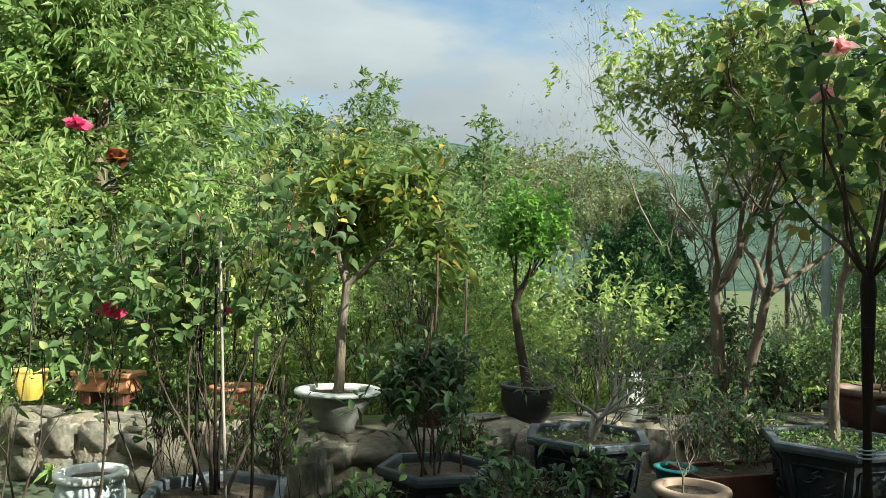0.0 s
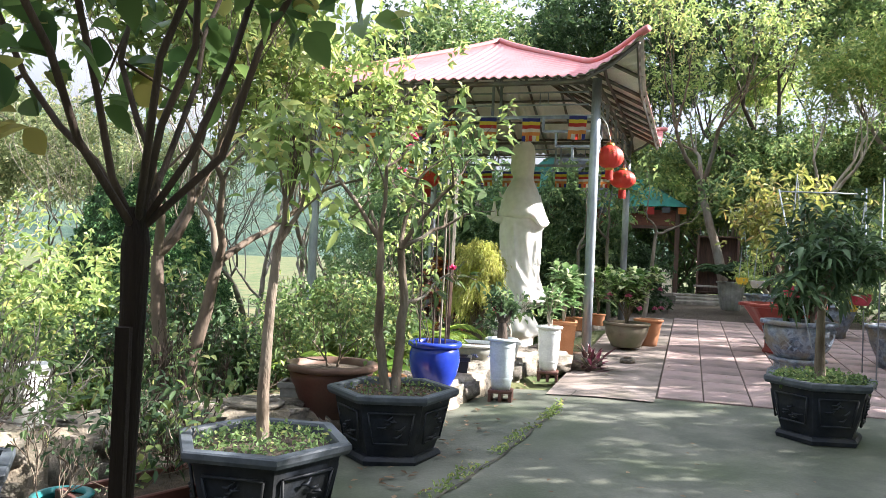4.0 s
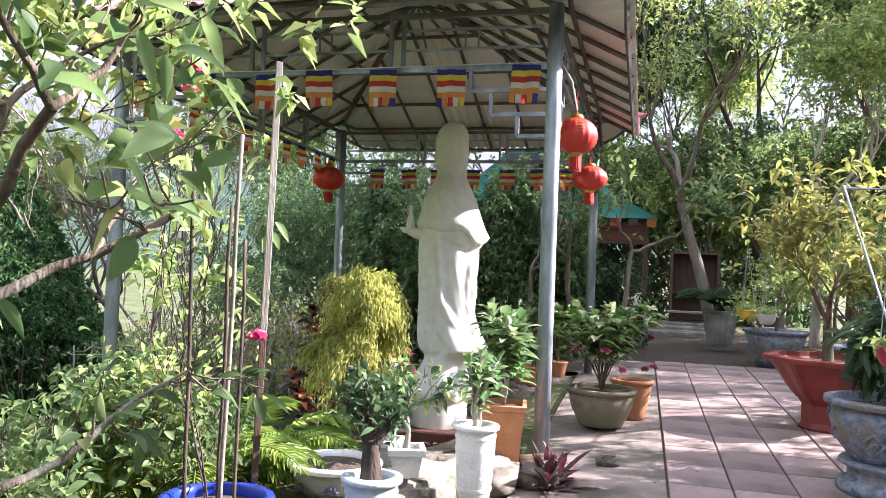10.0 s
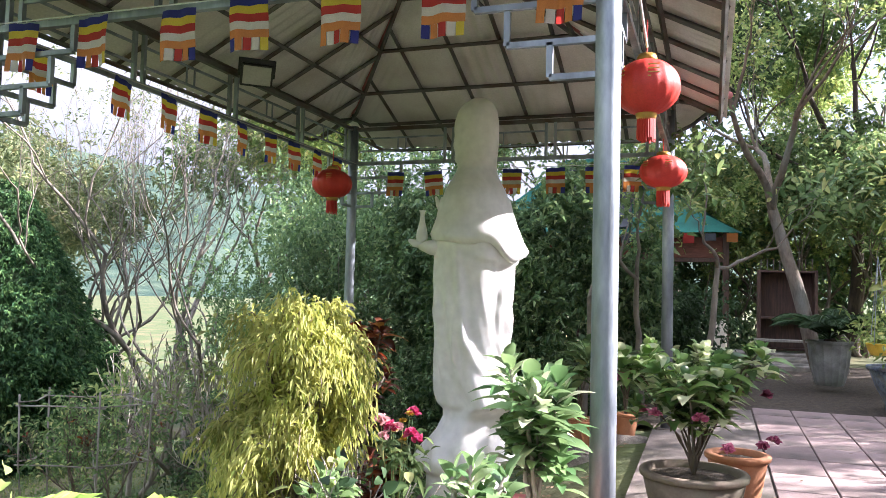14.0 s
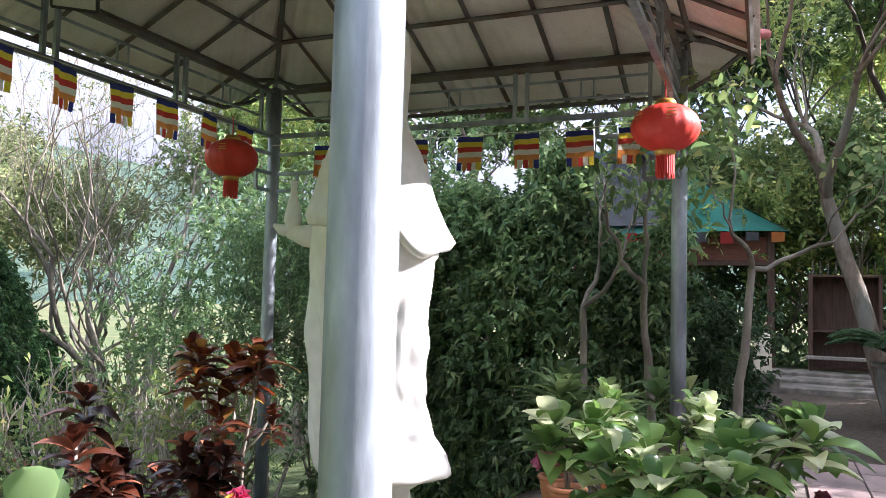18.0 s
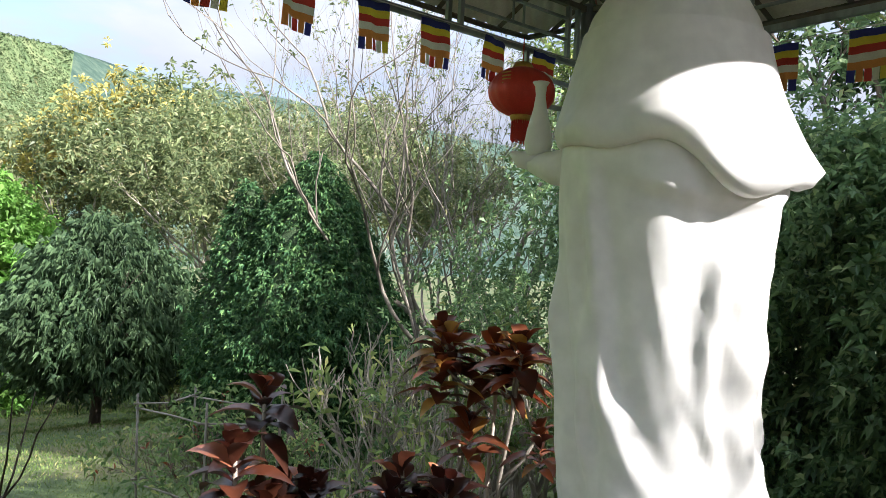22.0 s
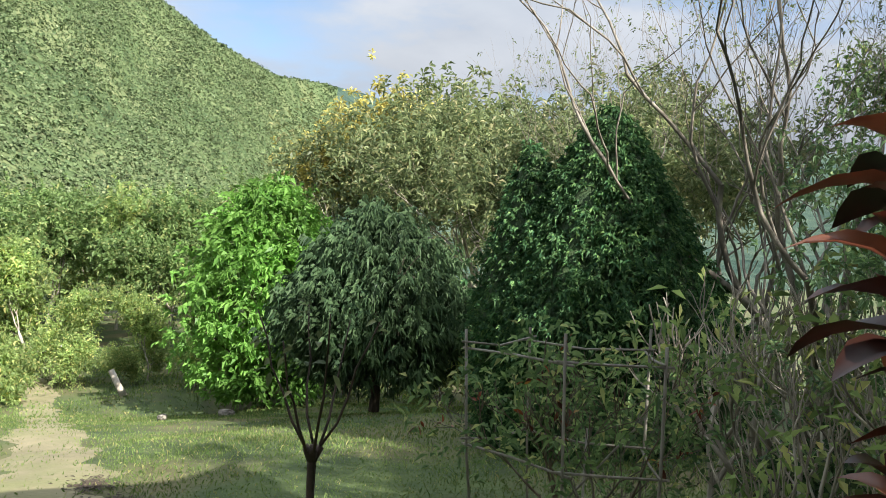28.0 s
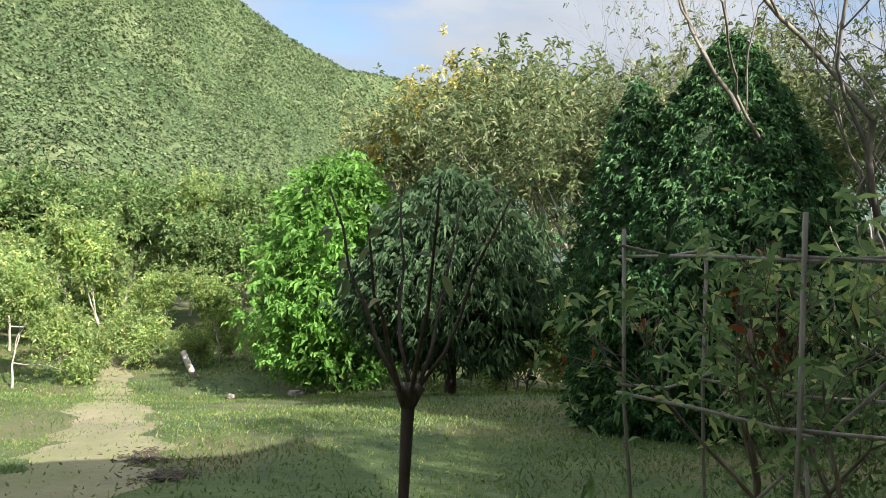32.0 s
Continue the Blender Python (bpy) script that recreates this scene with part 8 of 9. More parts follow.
# meadow trees seen from the pavilion
def round_tree(name, x, y, top, foot, R, n, leaf, material, label, seed, lumps=0.16, droop=0.6, power=0.5, belly=0.42, trunk_r=0.16):
    """A full rounded crown down to a height foot above the ground, on a forking trunk."""
    rng = np.random.default_rng(seed)
    gz = float(ground_z(x, y))
    h = top - gz
    p, nr = cone_points(rng, n, R, h - foot, power, lumps, 0.55, base=foot, belly=belly)
    low = np.clip((p[:, 2] - foot) / (0.25 * h), 0, 1)
    p[:, :2] *= (0.55 + 0.45 * np.sqrt(low))[:, None]
    ob = leaf_shell(name, x, y, gz, label, seed + 1, p, nr, leaf[0], leaf[1], material, "tree", droop, 0.20)
    limbs = []
    pts = np.array([(0, 0, -0.1), (0.03, 0.02, foot * 0.6), (0, 0.05, foot * 1.3)])
    limbs.append((pts, np.array([trunk_r, trunk_r * 0.8, trunk_r * 0.7]), 4))
    grow_tips = []
    for k in range(5):
        a = k * 1.26
        grow(rng, (0, 0.05, foot * 1.15), (math.cos(a), math.sin(a), 0.9), h * 0.3, trunk_r * 0.5, 2, 3, 0.6, 0.15, 0.12, 0.7, limbs, grow_tips)
    part("trunk", limb_mesh(limbs, "trunk", None, 0.0, True), M_BARKDK, ob)
    return ob


round_tree("mango_tree", -23.4, 17.6, 2.15, 1.1, 2.75, 32000, (0.22, 0.06), L_MANGO, "round dull green mango tree with hanging narrow leaves", 450, 0.14, 0.8, 0.55, 0.4, 0.17)
round_tree("broadleaf_tree", -35.0, 16.6, 3.9, 0.7, 3.15, 26000, (0.32, 0.16), L_BRIGHT, "bright green leafy tree lit by the sun", 452, 0.36, 0.35, 0.5, 0.5, 0.15)


yt = big_tree(452, 14.0, 12000, (0.26, 0.09), L_OLIVE, M_BARKPALE, "tall_tree", 0.75, 3, 5, 0.5, 1, 0.2, 0.16, 0.3, "tall thin-leaved tree with a dry yellow top", 0.2, 2.2)
put_first(yt, -58.0, 36.0, 1.0, 0)
for x, y, tz, rz in ((-46.0, 24.8, 10.6, 0), (-44.0, 27.6, 11.6, 100), (-39.5, 28.6, 11.0, 200), (-46.0, 21.6, 5.5, 300), (-36.5, 27.5, 10.2, 60), (-31.0, 25.5, 8.6, 130), (-29.0, 27.0, 8.8, 20), (-25.5, 25.0, 7.0, 80), (-22.0, 25.5, 6.6, 240)):
    put_top(yt, x, y, tz, rz)
yy = big_tree(453, 11.0, 9000, (0.30, 0.12), L_DULLGOLD, M_BARK, "tall_tree", 0.6, 3, 4, 0.5, 1, 0.55, 0.14, 0.3, "tall tree with a golden-yellow crown behind the meadow", 0.25)
hh_y = max(v.co.z for c in yy.children for v in c.data.vertices)
put_first(yy, -45.2, 23.2, (9.6 - float(ground_z(-45.2, 23.2))) / hh_y, 0)
put_top(yy, -45.6, 24.4, 11.2, 140)
br2 = big_tree(455, 12.0, 1500, (0.12, 0.05), L_OLIVE, M_BARKGREY, "bare_tree", 0.62, 2, 7, 0.15, 2, 0.26, 0.19, 0.3, "large pale leafless tree with long arching limbs", 0.16, 1.0, 0.0, 0.84, thin=0.74)
put_first(br2, -12.6, 21.6, 0.8, 40)
put(br2, -10.6, 20.6, 0.62, 160)
put(br2, -8.3, 17.1, 0.6, 250)
put(br2, -16.5, 24.5, 0.9, 80)
put(br2, -15.0, 21.5, 0.8, 300)
put(br2, -19.5, 25.0, 0.95, 190)
fg = big_tree(456, 2.2, 240, (0.16, 0.05), L_LIGHT, M_BARKPALE, "frangipani", 0.75, 3, 4, 0.03, 2, 0.2, 0.05, 0.3, "low frangipani with stubby pale branches and few leaves", 0.3, 1.0, 0.0, 0.78, thin=0.8)
put_first(fg, -6.2, 15.4, 1.0, 0)
put(fg, -7.0, 15.9, 0.9, 120)
for x, y, k, rz in ((-6.6, 16.3, 1.15, 30), (-5.6, 16.0, 1.0, 200), (-7.6, 16.6, 1.2, 290), (-8.6, 16.2, 1.0, 60), (-5.9, 14.8, 0.8, 330)):
    put(fg, x, y, k, rz)
put_first(E2, -5.6, 20.6, 1.0, 10)
put(E2, -7.7, 18.1, 0.55, 200, 0.0, 1.6)
put(E2, -7.0, 18.6, 0.6, 300, 0.0, 1.6)
put(E2, -5.7, 19.2, 0.8, 45)
for x, y, k, rz in ((-6.2, 17.3, 0.62, 20), (-5.4, 17.2, 0.5, 300)):
    put(E2, x, y, k, rz)
put(E2, -6.4, 20.5, 1.1, 120)
F1 = big_tree(460, 9.0, 10000, (0.32, 0.16), leaf_mat("meadow_edge_leaves", (0.08, 0.15, 0.04), (0.17, 0.26, 0.08), (0.28, 0.31, 0.11), 0.4), M_BARKPALE, "far_tree", 0.7, 3, 4, 0.6, 1, 0.2, 0.1, 0.3, "full green tree at the edge of the meadow")
F2 = big_tree(461, 8.0, 10000, (0.30, 0.14), L_LIGHT, M_BARKPALE, "far_tree", 0.75, 3, 4, 0.6, 1, 0.22, 0.09, 0.3, "light yellow-green tree at the edge of the meadow")
F3 = big_tree(462, 4.0, 5200, (0.24, 0.12), L_LIGHT, M_BARK, "bush", 0.8, 3, 4, 0.4, 2, 0.14, 0.05, 0.3, "rounded light green bush at the edge of the meadow")
put_first(F1, -58, 12, 1.0, 0)
put_first(F2, -50, 6, 0.95, 0)
put_first(F3, -28, 21.4, 0.9, 0)
rf = np.random.default_rng(463)
for k in range(34):
    x, y = rf.uniform(-95, -52), rf.uniform(-22, 30)
    put((F1, F2)[k % 2], x, y, rf.uniform(1.1, 1.7), rf.uniform(0, 360))
for x, y, k in ((-41, 3.8, 0.72), (-44, 0.5, 0.8), (-47, 9, 0.62), (-44.5, 12.2, 0.6), (-49, 14.5, 0.75), (-42.5, 16.5, 0.7), (-53, 1, 0.9)):
    put(F2, x, y, k, rf.uniform(0, 360))
for x, y, k in ((-38, 17.5, 0.9), (-40.5, 14.2, 0.8), (-37.5, 20.5, 1.0), (-30.2, 21.8, 0.8), (-25, 20.4, 0.75), (-21.5, 20.6, 0.7), (-45, 8.5, 0.8), (-48, 4.5, 0.9), (-50, -1, 1.0), (-43.5, 11, 0.6), (-18.2, 21.2, 0.7)):
    put(F3, x, y, k, rf.uniform(0, 360))

# ---- hut, shrine and things at the end of the walk ----
hut = thing("hut", -3.6, 27.6, 0.30, "timber shelter under a green shade-net hip roof", "shelter")
hx0, hx1, hy0, hy1, ez, rzg = -3.2, 3.35, -1.7, 1.9, 2.65, 4.75


def roof_face(pts, name, material, label=""):
    s = Soup()
    p = np.array(pts, float)
    n = 10
    f = np.linspace(0, 1, n)
    v = []
    for a in f:
        for b in f:
            l, r = p[0] + (p[3] - p[0]) * b, p[1] + (p[2] - p[1]) * b
            c = l + (r - l) * a
            v.append(c + np.array([0, 0, -0.12 * math.sin(math.pi * b) + 0.03 * math.sin(a * 9 + b * 4)]))
    i, j = np.meshgrid(np.arange(n - 1), np.arange(n - 1), indexing="ij")
    q = np.stack([i * n + j, (i + 1) * n + j, (i + 1) * n + j + 1, i * n + j + 1], -1).reshape(-1, 4)
    s.add(v, q)
    return part(name, s.mesh(name, material, True), material, hut, label)


R0, R1 = (-1.0, 0.1, rzg), (0.6, 0.1, rzg)
roof_face([(hx0, hy0, ez), (hx1, hy0, ez), R1, R0], "roof_net", M_TARP, "green shade netting with folds")
roof_face([(hx1, hy0, ez), (hx1, hy1, ez), R1, R1], "roof_net", M_TARP)
roof_face([(hx1, hy1, ez), (hx0, hy1, ez), R0, R1], "roof_net", M_TARP)
roof_face([(hx0, hy1, ez), (hx0, hy0, ez), R0, R0], "roof_net", M_TARP)
part("dark_sheet", box_bm(-0.95, -1.28, 0.0, 0.95, 1.15, 0.02, 0.004), M_TARPDK, hut, "black sheet on the roof", at=pose(-0.1, -0.80, 3.76, 49, 0, 0))
for x in (-2.9, -0.9, 1.2, 3.0):
    for y in (-1.4, 1.6):
        part("post", box_bm(x - 0.07, y - 0.07, -0.05, x + 0.07, y + 0.07, ez + 0.05, 0.01), M_WOODDK, hut)
for x0, x1, z in ((-2.9, -0.9, 2.1), (-0.9, 1.2, 2.1), (1.2, 3.0, 2.1)):
    part("carved_panel", box_bm(x0 + 0.07, -1.43, z, x1 - 0.07, -1.39, z + 0.48, 0.008), mat("red_brown_board", (0.11, 0.035, 0.02), (0.20, 0.07, 0.04), 7, 0.7, stretch=(1, 4, 4)), hut)
    part("beam", box_bm(x0, -1.45, z - 0.10, x1, -1.35, z - 0.002, 0.008), M_WOODDK, hut)
for k in range(14):
    x = -3.1 + 0.47 * k
    part("valance_tuft", box_bm(x, hy0 - 0.01, ez - 0.17 - 0.03 * (k % 3), x + 0.24, hy0 + 0.005, ez, 0.003), M_FLAGS[(2, 4, 1, 2)[k % 4]] if k % 2 else M_TARPDK, hut)

cab = thing("shrine_cabinet", 0.55, 24.6, 0.33, "dark wooden shrine cabinet with open shelves", "cabinet")
part("back_panel", box_bm(-0.55, 0.18, 0.10, 0.55, 0.22, 1.75), M_WOODDK, cab)
for sg in (-1, 1):
    part("side_panel", box_bm(sg * 0.53 - 0.03, -0.25, 0.0, sg * 0.53 + 0.03, 0.18, 1.75), M_WOODDK, cab)
for z in (0.12, 0.75, 1.70):
    part("shelf", box_bm(-0.498, -0.25, z, 0.498, 0.178, z + 0.04), M_WOODDK, cab)
part("ledge", box_bm(-0.62, -0.50, 0.30, 0.62, -0.255, 0.35), M_WOOD, cab)
for k in range(9):
    part("finial", box_bm(-0.50 + 0.12 * k, -0.10, 1.752, -0.48 + 0.12 * k, -0.08, 1.98, 0.003), M_STEELDK, cab)
ca = thing("carved_post", -0.75, 22.6, 0.30, "pale terracotta carved post on a stepped base", "post")
part("shaft", lathe([(0, 0), (0.13, 0), (0.13, 0.7), (0.10, 0.78), (0.0, 0.8)], 8).mesh("shaft", M_CREAM), mat("pale_terracotta", (0.42, 0.24, 0.15), (0.55, 0.35, 0.24), 5, 0.8), ca)
part("base", box_bm(-0.24, -0.24, -0.1, 0.24, 0.24, 0.12), M_STONE, ca)
part("upper_base", box_bm(-0.19, -0.19, 0.12, 0.19, 0.19, 0.18), M_STONE, ca)
for k in range(3):
    stp = new("stone_step", bpy.data.meshes.new("stone_step"))
    bm = box_bm(-1.2, -0.35, -0.3, 1.4, 0.35, 0.0, 0.02)
    bm.to_mesh(stp.data)
    bm.free()
    stp.data.materials.append(M_STONE)
    stp.matrix_world = pose(0.0, 22.8 + 0.7 * k, 0.30 + 0.06 * k)
    tagged(stp, "low worn stone step to the shrine", "step", "steps to the shrine")

frond_plant("cycad", 0.68, 19.4, 0.85, "large dark cycad with arching feathery fronds", 500, 26, 1.05, 30, 0.025, 0.2, L_DARK, 0.9, stem=0.1)
tree("leaning_tree", 0.75, 20.6, 0.25, "big leaning tree with a thick mottled trunk", 501, trunk=2.8, r=0.11, lean=(-0.30, -0.05), depth=5, length=1.7, split=3, spread=0.55, up=0.25, crook=0.16, shrink=0.75, leaves=4600, leaf=(0.13, 0.055), jitter=0.3, leaf_m=L_LIGHT, bark_m=M_BARK, near=True)
for k, (x, y, la) in enumerate(((-1.7, 17.2, (0.1, 0.0)), (-1.0, 16.6, (0.25, 0.1)), (-2.4, 17.0, (-0.15, 0.05)))):
    tree("slim_tree", x, y, float(ground_z(x, y)), "slim crooked pale-barked tree", 505 + k, trunk=1.7, r=0.04, lean=la, depth=4, length=0.8, split=2, spread=0.62, up=0.25, crook=0.30, shrink=0.8, leaves=420, leaf=(0.13, 0.06), jitter=0.12, leaf_m=L_MID, bark_m=M_BARKGREY, rich=True, near=True)
# plants in the pots on the open side
tree("potted_tree", 1.05, 13.0, yz(1.05, 13.0) + 0.62, "bushy pot tree with yellow-green leaves", 510, trunk=0.42, r=0.05, depth=4, length=0.44, split=3, spread=0.85, up=0.15, shrink=0.8, leaves=1200, leaf=(0.12, 0.042), jitter=0.18, leaf_m=L_YELLOW, bark_m=M_BARK, rich=True, near=True)
tree("potted_shrub", 1.15, 11.05, yz(1.0, 10.95) + 0.58, "potted shrub with drooping dark glossy leaves", 511, trunk=0.15, r=0.03, depth=3, length=0.32, split=4, spread=0.8, up=0.1, leaves=700, leaf=(0.16, 0.05), jitter=0.08, leaf_m=L_DARK, rich=True, near=True, category="shrub", droop=0.5)
for k, (x, y, m) in enumerate(((1.30, 17.55, L_LIGHT), (2.05, 15.6, L_YELLOW), (2.3, 12.3, L_MID))):
    tree("potted_shrub", x, y, yz(x, y) + 0.48, "leafy shrub in a basin pot", 512 + k, trunk=0.3, r=0.03, depth=4, length=0.36, split=3, spread=0.65, up=0.25, leaves=1500, leaf=(0.10, 0.035), jitter=0.1, leaf_m=m, rich=False, near=True, category="shrub", group="shrubs in basins")


def hanging_pot(x, y, z, r, material, label, top):
    ob = thing("hanging_pot", x, y, z, label, "pot", "hanging pots")
    part("bowl", lathe([(0, 0), (r * 0.6, 0), (r * 0.85, r * 0.45), (r, r * 1.0), (r * 1.06, r * 1.02), (r * 1.06, r * 1.1), (r * 0.92, r * 1.1), (r * 0.8, r * 0.6)], 28, lambda a: 1 + 0.03 * np.cos(a * 12)).mesh("bowl", material, True), material, ob)
    for k in range(3):
        s = Soup()
        a = 2.1 * k
        tube(s, [(r * math.cos(a), r * math.sin(a), r), (0, 0, top)], 0.004, 4)
        part("wire", s.mesh("wire", M_STEEL), M_STEEL, ob)
    rng = np.random.default_rng(int(x * 100))
    n = 130
    v, q, t = leaf_soup(rng.normal(size=(n, 3)) * np.array([r * 0.6, r * 0.6, r * 0.3]) + np.array([0, 0, r * 1.3]), rng.normal(size=(n, 3)) + np.array([0, 0, 0.3]), 0.06, 0.03, rng, rich=True)
    part("plant", fast("plant", v, q, t, L_LIGHT, True), L_LIGHT, ob)


M_HANGRED = mat("raspberry_plastic", (0.42, 0.03, 0.06), (0.52, 0.06, 0.10), 4, 0.4)
M_HANGYEL = mat("yellow_plastic", (0.60, 0.42, 0.02), (0.70, 0.52, 0.05), 4, 0.4)
hanging_pot(0.85, 10.35, 0.98, 0.11, M_HANGRED, "raspberry-red hanging plastic pot", 1.3)
hanging_pot(1.55, 10.6, 0.92, 0.11, M_HANGRED, "raspberry-red hanging plastic pot", 1.2)
hanging_pot(1.62, 11.6, 0.80, 0.11, M_HANGYEL, "yellow hanging plastic pot", 1.2)
hanging_pot(0.94, 15.99, 0.90, 0.12, M_WHITE, "white hanging plastic pot", 1.0)
hanging_pot(0.70, 16.1, 0.95, 0.11, M_HANGYEL, "yellow hanging plastic pot", 1.0)
fr = thing("pipe_frame", 1.2, 11.2, yz(1.2, 11.2), "slanted grey pipe frame that carries hanging pots", "frame")
for a, b in (((-0.15, -0.9, 0.4), (-0.42, 0.2, 2.15)), ((0.5, -0.7, 0.0), (0.5, -0.7, 2.2)), ((-0.42, 0.2, 2.13), (0.55, 0.4, 2.13)), ((-0.3, -0.4, 1.55), (0.6, -0.2, 1.55)), ((0.6, 0.5, 0.0), (0.55, 0.4, 2.2))):
    s = Soup()
    tube(s, [a, b], 0.008, 8)
    part("pipe", s.mesh("pipe", M_STEEL, True), M_STEEL, fr)
# block wall and pots at the far right, beyond the frame
bw_ob = tagged(new("wall_block"), "weathered plank and block wall behind the pots", "wall", kind="structure")
for k in range(7):
    for j in range(4):
        o = part("plank", box_bm(0, 0, 0, 0.88, 0.05, 0.235, 0.008), M_WOOD if (k + j) % 3 else M_STONE, bw_ob, at=pose(3.05, 9.2 + 0.9 * k, 0.02 + 0.24 * j, 0, 0, 90))

# ---- paving slabs, litter, grass ----
slab_data = {}


def slab(w, d):
    key = (round(w, 2), round(d, 2))
    if key not in slab_data:
        bm = box_bm(-w / 2, -d / 2, -0.03, w / 2, d / 2, 0.012, 0.005)
        me = bpy.data.meshes.new("slab")
        bm.to_mesh(me)
        bm.free()
        me.materials.append(M_TILE)
        slab_data[key] = me
    return slab_data[key]


M_STRIP = mat("worn_pinkish_cement", (0.19, 0.155, 0.135), (0.30, 0.25, 0.22), 4, 0.85, c3=(0.09, 0.08, 0.06), stain=2.4, fine=60, bump=0.35)
tagged(new("pavement", grid_mesh(np.linspace(-1.45, -0.455, 7), np.arange(8.75, 17.2, 0.25), lambda x, y: yard_z(x, y) + 0.008 + 0.004 * lump(x, y, 2.0, 1.0), "pavement", M_STRIP)), "worn pale pinkish cement strip beside the paving slabs", "pavement", kind="structure")
paving = tagged(new("pavement_slabs"), "pink stamped-concrete paving slabs with dark joints", "pavement", kind="structure")
cols = [-0.445, -0.02, 0.40, 0.83, 1.26, 1.69, 2.12, 2.55, 2.98]
for c, (xa, xb) in enumerate(zip(cols, cols[1:])):
    y = 9.0
    while y < 17.1:
        d = min(0.55, 17.15 - y)
        if d < 0.1:
            break
        xm, ym = (xa + xb) / 2, y + d / 2
        o = new("slab", slab(xb - xa - 0.014, d - 0.012))
        o.parent = paving
        o.matrix_basis = pose(xm, ym, yz(xm, ym) + random.uniform(-0.002, 0.002), math.degrees(math.atan(0.022)), 0, 0)
        y += d


def scatter_leaves(name, n, area, seed, material, size, label, lift=0.012, fz=None, heap=False):
    rng = np.random.default_rng(seed)
    x, y = rng.uniform(area[0], area[1], n), rng.uniform(area[2], area[3], n)
    if heap:
        a, r = rng.uniform(0, 2 * np.pi, n), np.abs(rng.normal(size=n)) * 0.22 * (1 + 0.5 * np.sin(np.arange(n)))
        x, y = (area[0] + area[1]) / 2 + r * np.cos(a) * (area[1] - area[0]), (area[2] + area[3]) / 2 + r * np.sin(a) * (area[3] - area[2])
    z = (fz or ground_z)(x, y) + lift
    pos = np.stack([x, y, z], -1)
    a = rng.uniform(0, 2 * np.pi, n)
    d = np.stack([np.cos(a), np.sin(a), rng.uniform(-0.05, 0.2, n)], -1)
    v, q, t = leaf_soup(pos, d, size, size * 0.5, rng, 0.15, 0.05, 0.9)
    return tagged(new(name, fast(name, v, q, t, material)), label, "leaves", kind="stuff")


scatter_leaves("leaf_litter", 260, (-3.0, 3.0, 1.5, 17), 600, L_DRY, 0.05, "scattered dry fallen leaves on the paving", 0.02, lambda x, y: yard_z(x, y))
scatter_leaves("leaf_litter", 900, (-3.6, -2.3, 3.2, 6.0), 601, L_DRY, 0.06, "dry leaves and twigs heaped by the wall", 0.03, lambda x, y: yard_z(x, y))
scatter_leaves("leaf_litter", 2600, (-7.0, -1.6, 4.0, 16.0), 602, L_DRY, 0.07, "dry fallen leaves under the garden shrubs", 0.02)


def grass(name, n, area, seed, material, h, w, label, mask=None):
    rng = np.random.default_rng(seed)
    x, y = rng.uniform(area[0], area[1], n), rng.uniform(area[2], area[3], n)
    if mask is not None:
        k = mask(x, y, rng)
        x, y = x[k], y[k]
    n = len(x)
    pos = np.stack([x, y, ground_z(x, y) - 0.02], -1)
    d = np.stack([rng.normal(size=n) * 0.35, rng.normal(size=n) * 0.35, np.ones(n)], -1)
    v, q, t = leaf_soup(pos, d, h * rng.uniform(0.5, 1.3, n), w, rng, 0.1, 0.25, 0.2)
    return tagged(new(name, fast(name, v, q, t, material)), label, "grass", kind="stuff")


tr_pts = [(-62, 7.6), (-55, 7.4), (-47, 7.2), (-42.6, 7.5), (-33, 8.6), (-24, 9.6), (-19.5, 10.0), (-15, 10.4), (-13, 10.5), (-10.5, 10.2), (-8.5, 9.5)]
off_track = lambda x, y, wide: np.abs(y - np.interp(x, [p[0] for p in tr_pts], [p[1] for p in tr_pts])) > wide
patch = lambda x, y, rng: (rng.random(len(x)) < np.clip(0.55 + 0.6 * lump(x, y, 0.5, 1.0), 0.03, 1)) & (off_track(x, y, 0.75) | (rng.random(len(x)) < 0.55))
grass("grass", 130000, (-36, -8, 4, 22), 610, L_GRASS, 0.11, 0.02, "uneven sunlit meadow grass", patch)
grass("grass", 60000, (-62, -30, -4, 24), 611, L_GRASS, 0.20, 0.05, "tall dry meadow grass", patch)
grass("grass", 60000, (-17, -8, 8.5, 19), 613, L_GRASS, 0.06, 0.012, "short trodden grass below the pavilion", lambda x, y, r: (r.random(len(x)) < np.clip(0.6 + 0.6 * lump(x, y, 0.7, 4.0), 0.05, 1)) & (off_track(x, y, 0.7) | (r.random(len(x)) < 0.5)))
grass("undergrowth", 22000, (-12, -3.0, 3.0, 17.5), 612, L_MID, 0.24, 0.04, "tangled green undergrowth of the garden", lambda x, y, r: (x < wall_x(y) - 1.3) & (r.random(len(x)) < np.clip(0.5 + 0.7 * lump(x, y, 0.8, 3.0), 0, 1)) & ~((y > 10.7) & (y < 12.5) & (x > -6.2)) & ~((x < -5.6) & (y > 8.8)))
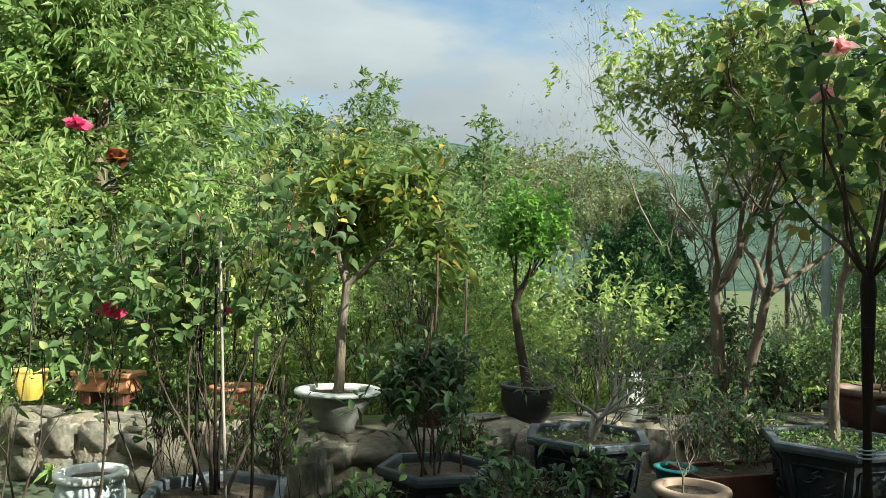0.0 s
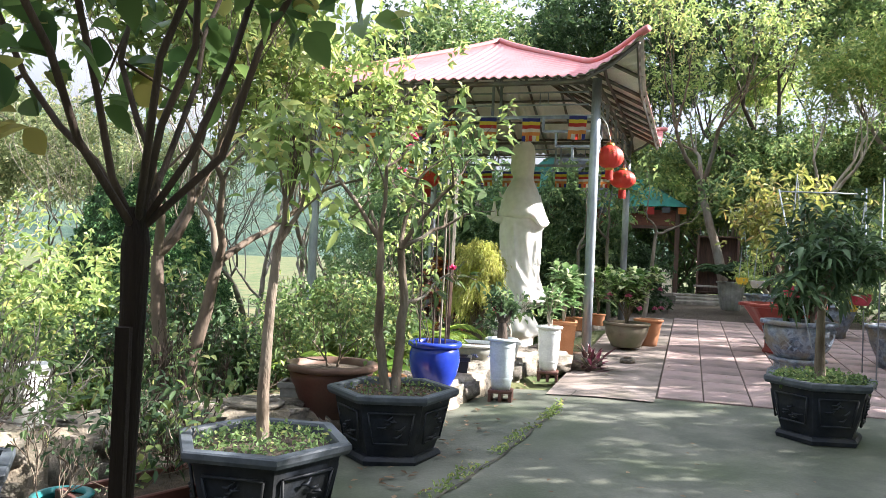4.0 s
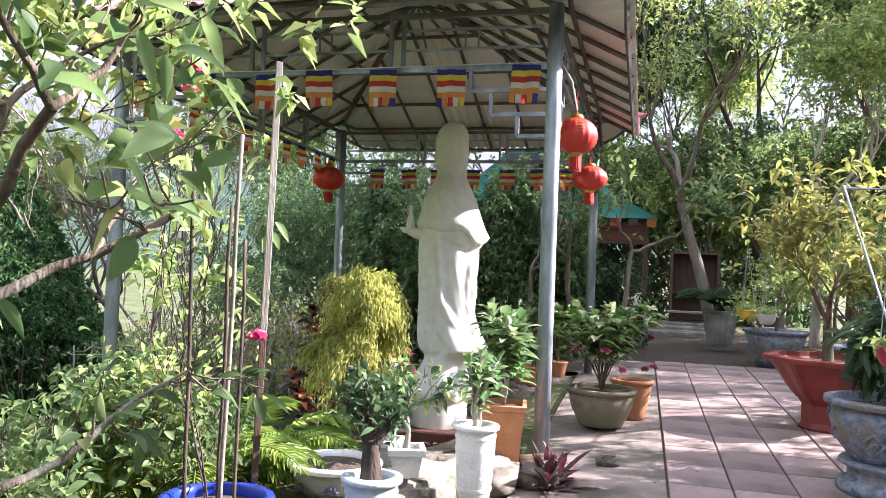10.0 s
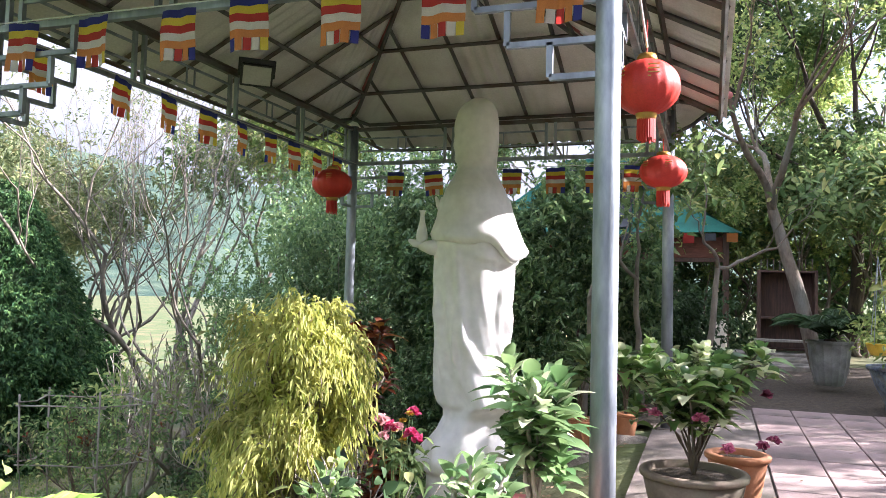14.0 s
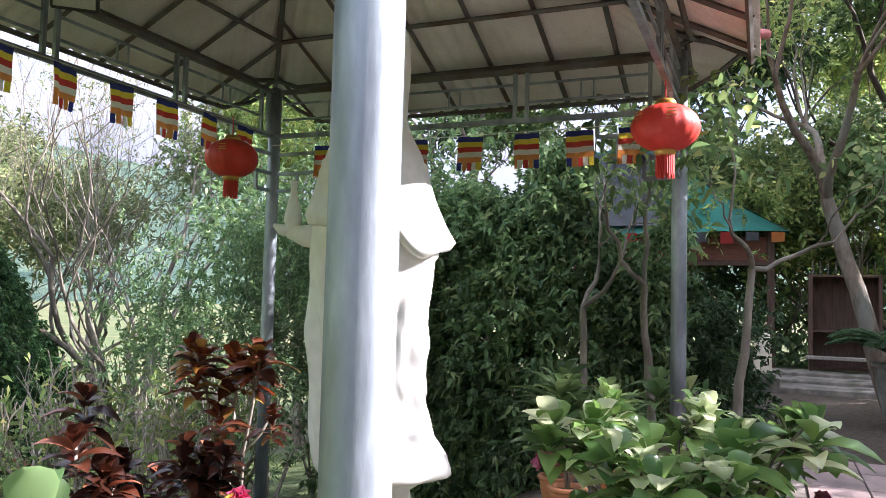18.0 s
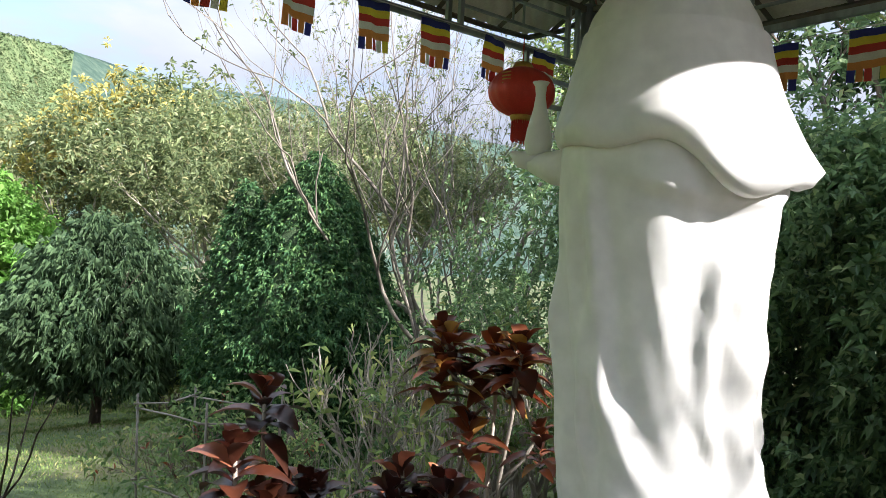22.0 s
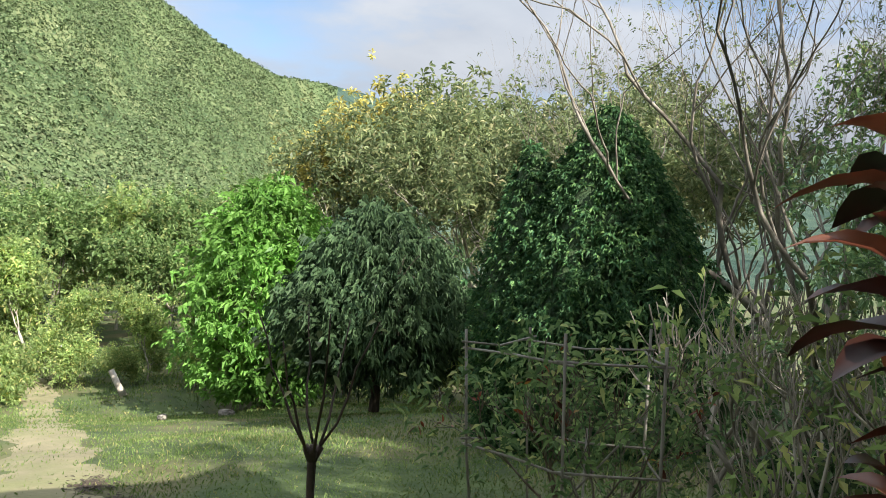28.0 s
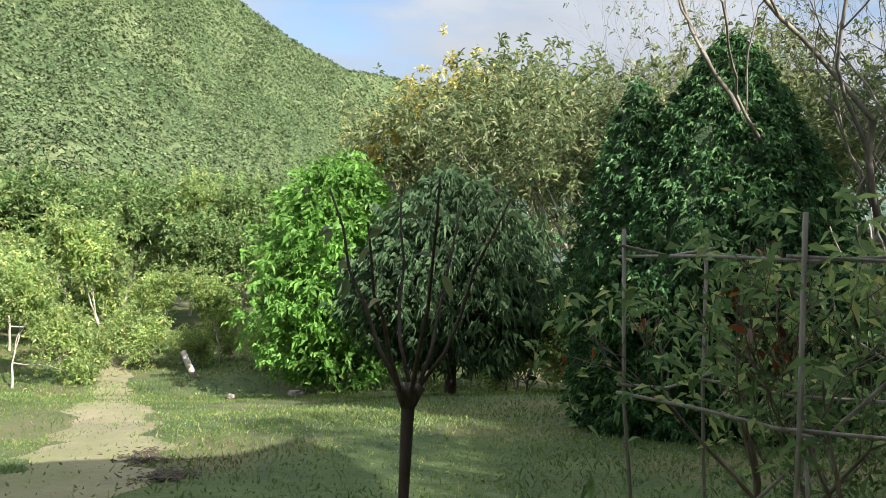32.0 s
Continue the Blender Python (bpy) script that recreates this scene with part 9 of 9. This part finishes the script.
# weeds in the crack of the yard
rng = np.random.default_rng(620)
n = 520
f = rng.uniform(0, 1, n) ** 1.0
cx, cy = np.interp(f, [0, 0.5, 1], [-1.55, -1.32, -1.2]) + rng.normal(size=n) * 0.03 * (1.6 - f), np.interp(f, [0, 1], [5.6, 8.8]) + rng.normal(size=n) * 0.05
keep = lump(cx, cy, 3.0, 1) > -0.15
v, q, t = leaf_soup(np.stack([cx, cy, yard_z(cx, cy) + rng.uniform(0, 0.03, n)], -1)[keep], (rng.normal(size=(n, 3)) + np.array([0, 0, 0.8]))[keep], 0.045, 0.018, rng)
tagged(new("weeds", fast("weeds", v, q, t, L_LIGHT)), "small weeds growing along a crack in the cement", "weeds", kind="stuff")
s = Soup()
f = np.linspace(0, 1, 40)
cx, cy = np.interp(f, [0, 0.5, 1], [-1.62, -1.32, -1.2]) + 0.012 * np.sin(f * 47) , np.interp(f, [0, 1], [4.6, 9.0])
for a in range(39):
    w = 0.008
    s.add([(cx[a] - w, cy[a], yz(cx[a], cy[a]) + 0.012), (cx[a] + w, cy[a], yz(cx[a], cy[a]) + 0.012), (cx[a + 1] + w, cy[a + 1], yz(cx[a + 1], cy[a + 1]) + 0.012), (cx[a + 1] - w, cy[a + 1], yz(cx[a + 1], cy[a + 1]) + 0.012)], [(0, 1, 2, 3)])
part("crack", s.mesh("crack", M_JOINT), M_JOINT, pavement, "dark crack in the cement")
# dirt track across the meadow, a cut log, stones and ash heaps
M_TRACK = mat("pale_dirt_track", (0.19, 0.17, 0.095), (0.29, 0.25, 0.15), 1.2, 0.95, c3=(0.20, 0.20, 0.09), stain=0.7, fine=14, bump=0.4, bump_dist=0.03)
s = Soup()
f = np.linspace(0, 1, 80)
tx = np.interp(f, np.linspace(0, 1, len(tr_pts)), [p[0] for p in tr_pts])
ty = np.interp(f, np.linspace(0, 1, len(tr_pts)), [p[1] for p in tr_pts])
kk = np.ones(9) / 9
tx, ty = np.convolve(np.pad(tx, 4, mode="edge"), kk, "valid"), np.convolve(np.pad(ty, 4, mode="edge"), kk, "valid")
dx, dy = np.gradient(tx), np.gradient(ty)
ln = np.hypot(dx, dy)
v = []
for k in range(80):
    wd = 0.80 + 0.18 * math.sin(k * 0.9) + 0.1 * math.sin(k * 2.3)
    for u in (-1, -0.5, 0, 0.5, 1):
        x, y = tx[k] - dy[k] / ln[k] * u * wd, ty[k] + dx[k] / ln[k] * u * wd
        v.append((x, y, float(ground_z(x, y)) + 0.03 - 0.04 * abs(u) ** 3))
i, j = np.meshgrid(np.arange(79), np.arange(4), indexing="ij")
s.add(v, np.stack([i * 5 + j, i * 5 + j + 1, (i + 1) * 5 + j + 1, (i + 1) * 5 + j], -1).reshape(-1, 4))
tagged(new("road", s.mesh("road", M_TRACK, True)), "pale worn dirt track across the meadow", "path", kind="structure")
s = Soup()
lz = float(ground_z(-40, 11.2))
tube(s, [(-40, 11.2, lz), (-40.2, 10.9, lz + 0.5), (-40.5, 10.6, lz + 1.1)], [0.16, 0.14, 0.13], 9)
tagged(new("log", s.mesh("log", M_BARKPALE, True)), "short pale cut log leaning in the grass", "log")
for x, y, k in ((-29.5, 14.4, 0.35), (-27, 12.3, 0.2), (-33, 12.6, 0.25)):
    b = lay_stone(x, y, float(ground_z(x, y)) + 0.08, k * 1.4, k, k * 0.8, 30, None, "rock")
    tagged(b, "pale stone lying in the meadow grass", "rock")
M_PALESTONE = mat("pale_river_stone", (0.42, 0.41, 0.39), (0.58, 0.57, 0.54), 3, 0.9, c3=(0.30, 0.30, 0.28), stain=1.0)
for k in range(9):
    x, y = -61.5 + rngw.uniform(-2.0, 2.0), 3.2 + 0.45 * k
    b = lay_stone(x, y, float(ground_z(x, y)) + 0.25, rngw.uniform(0.9, 1.9), rngw.uniform(0.7, 1.2), rngw.uniform(0.5, 0.9), rngw.uniform(0, 180), None, "boulder")
    b.data = b.data.copy()
    b.data.materials[0] = M_PALESTONE
    tagged(b, "pale boulder on the river bank beyond the meadow", "rock", "river boulders")
scatter_leaves("leaf_litter", 1500, (-9.5, -7.2, 12.2, 13.6), 642, L_DRY, 0.06, "dry leaves and twigs on bare earth by the cage", 0.03)
scatter_leaves("ash_heap", 420, (-14.3, -13.1, 10.7, 11.3), 640, M_SOIL, 0.08, "dark heap of burnt leaves on the meadow", 0.03, None, True)
scatter_leaves("ash_heap", 380, (-12.9, -11.9, 11.0, 11.6), 641, M_SOIL, 0.08, "dark heap of burnt leaves on the meadow", 0.03, None, True)
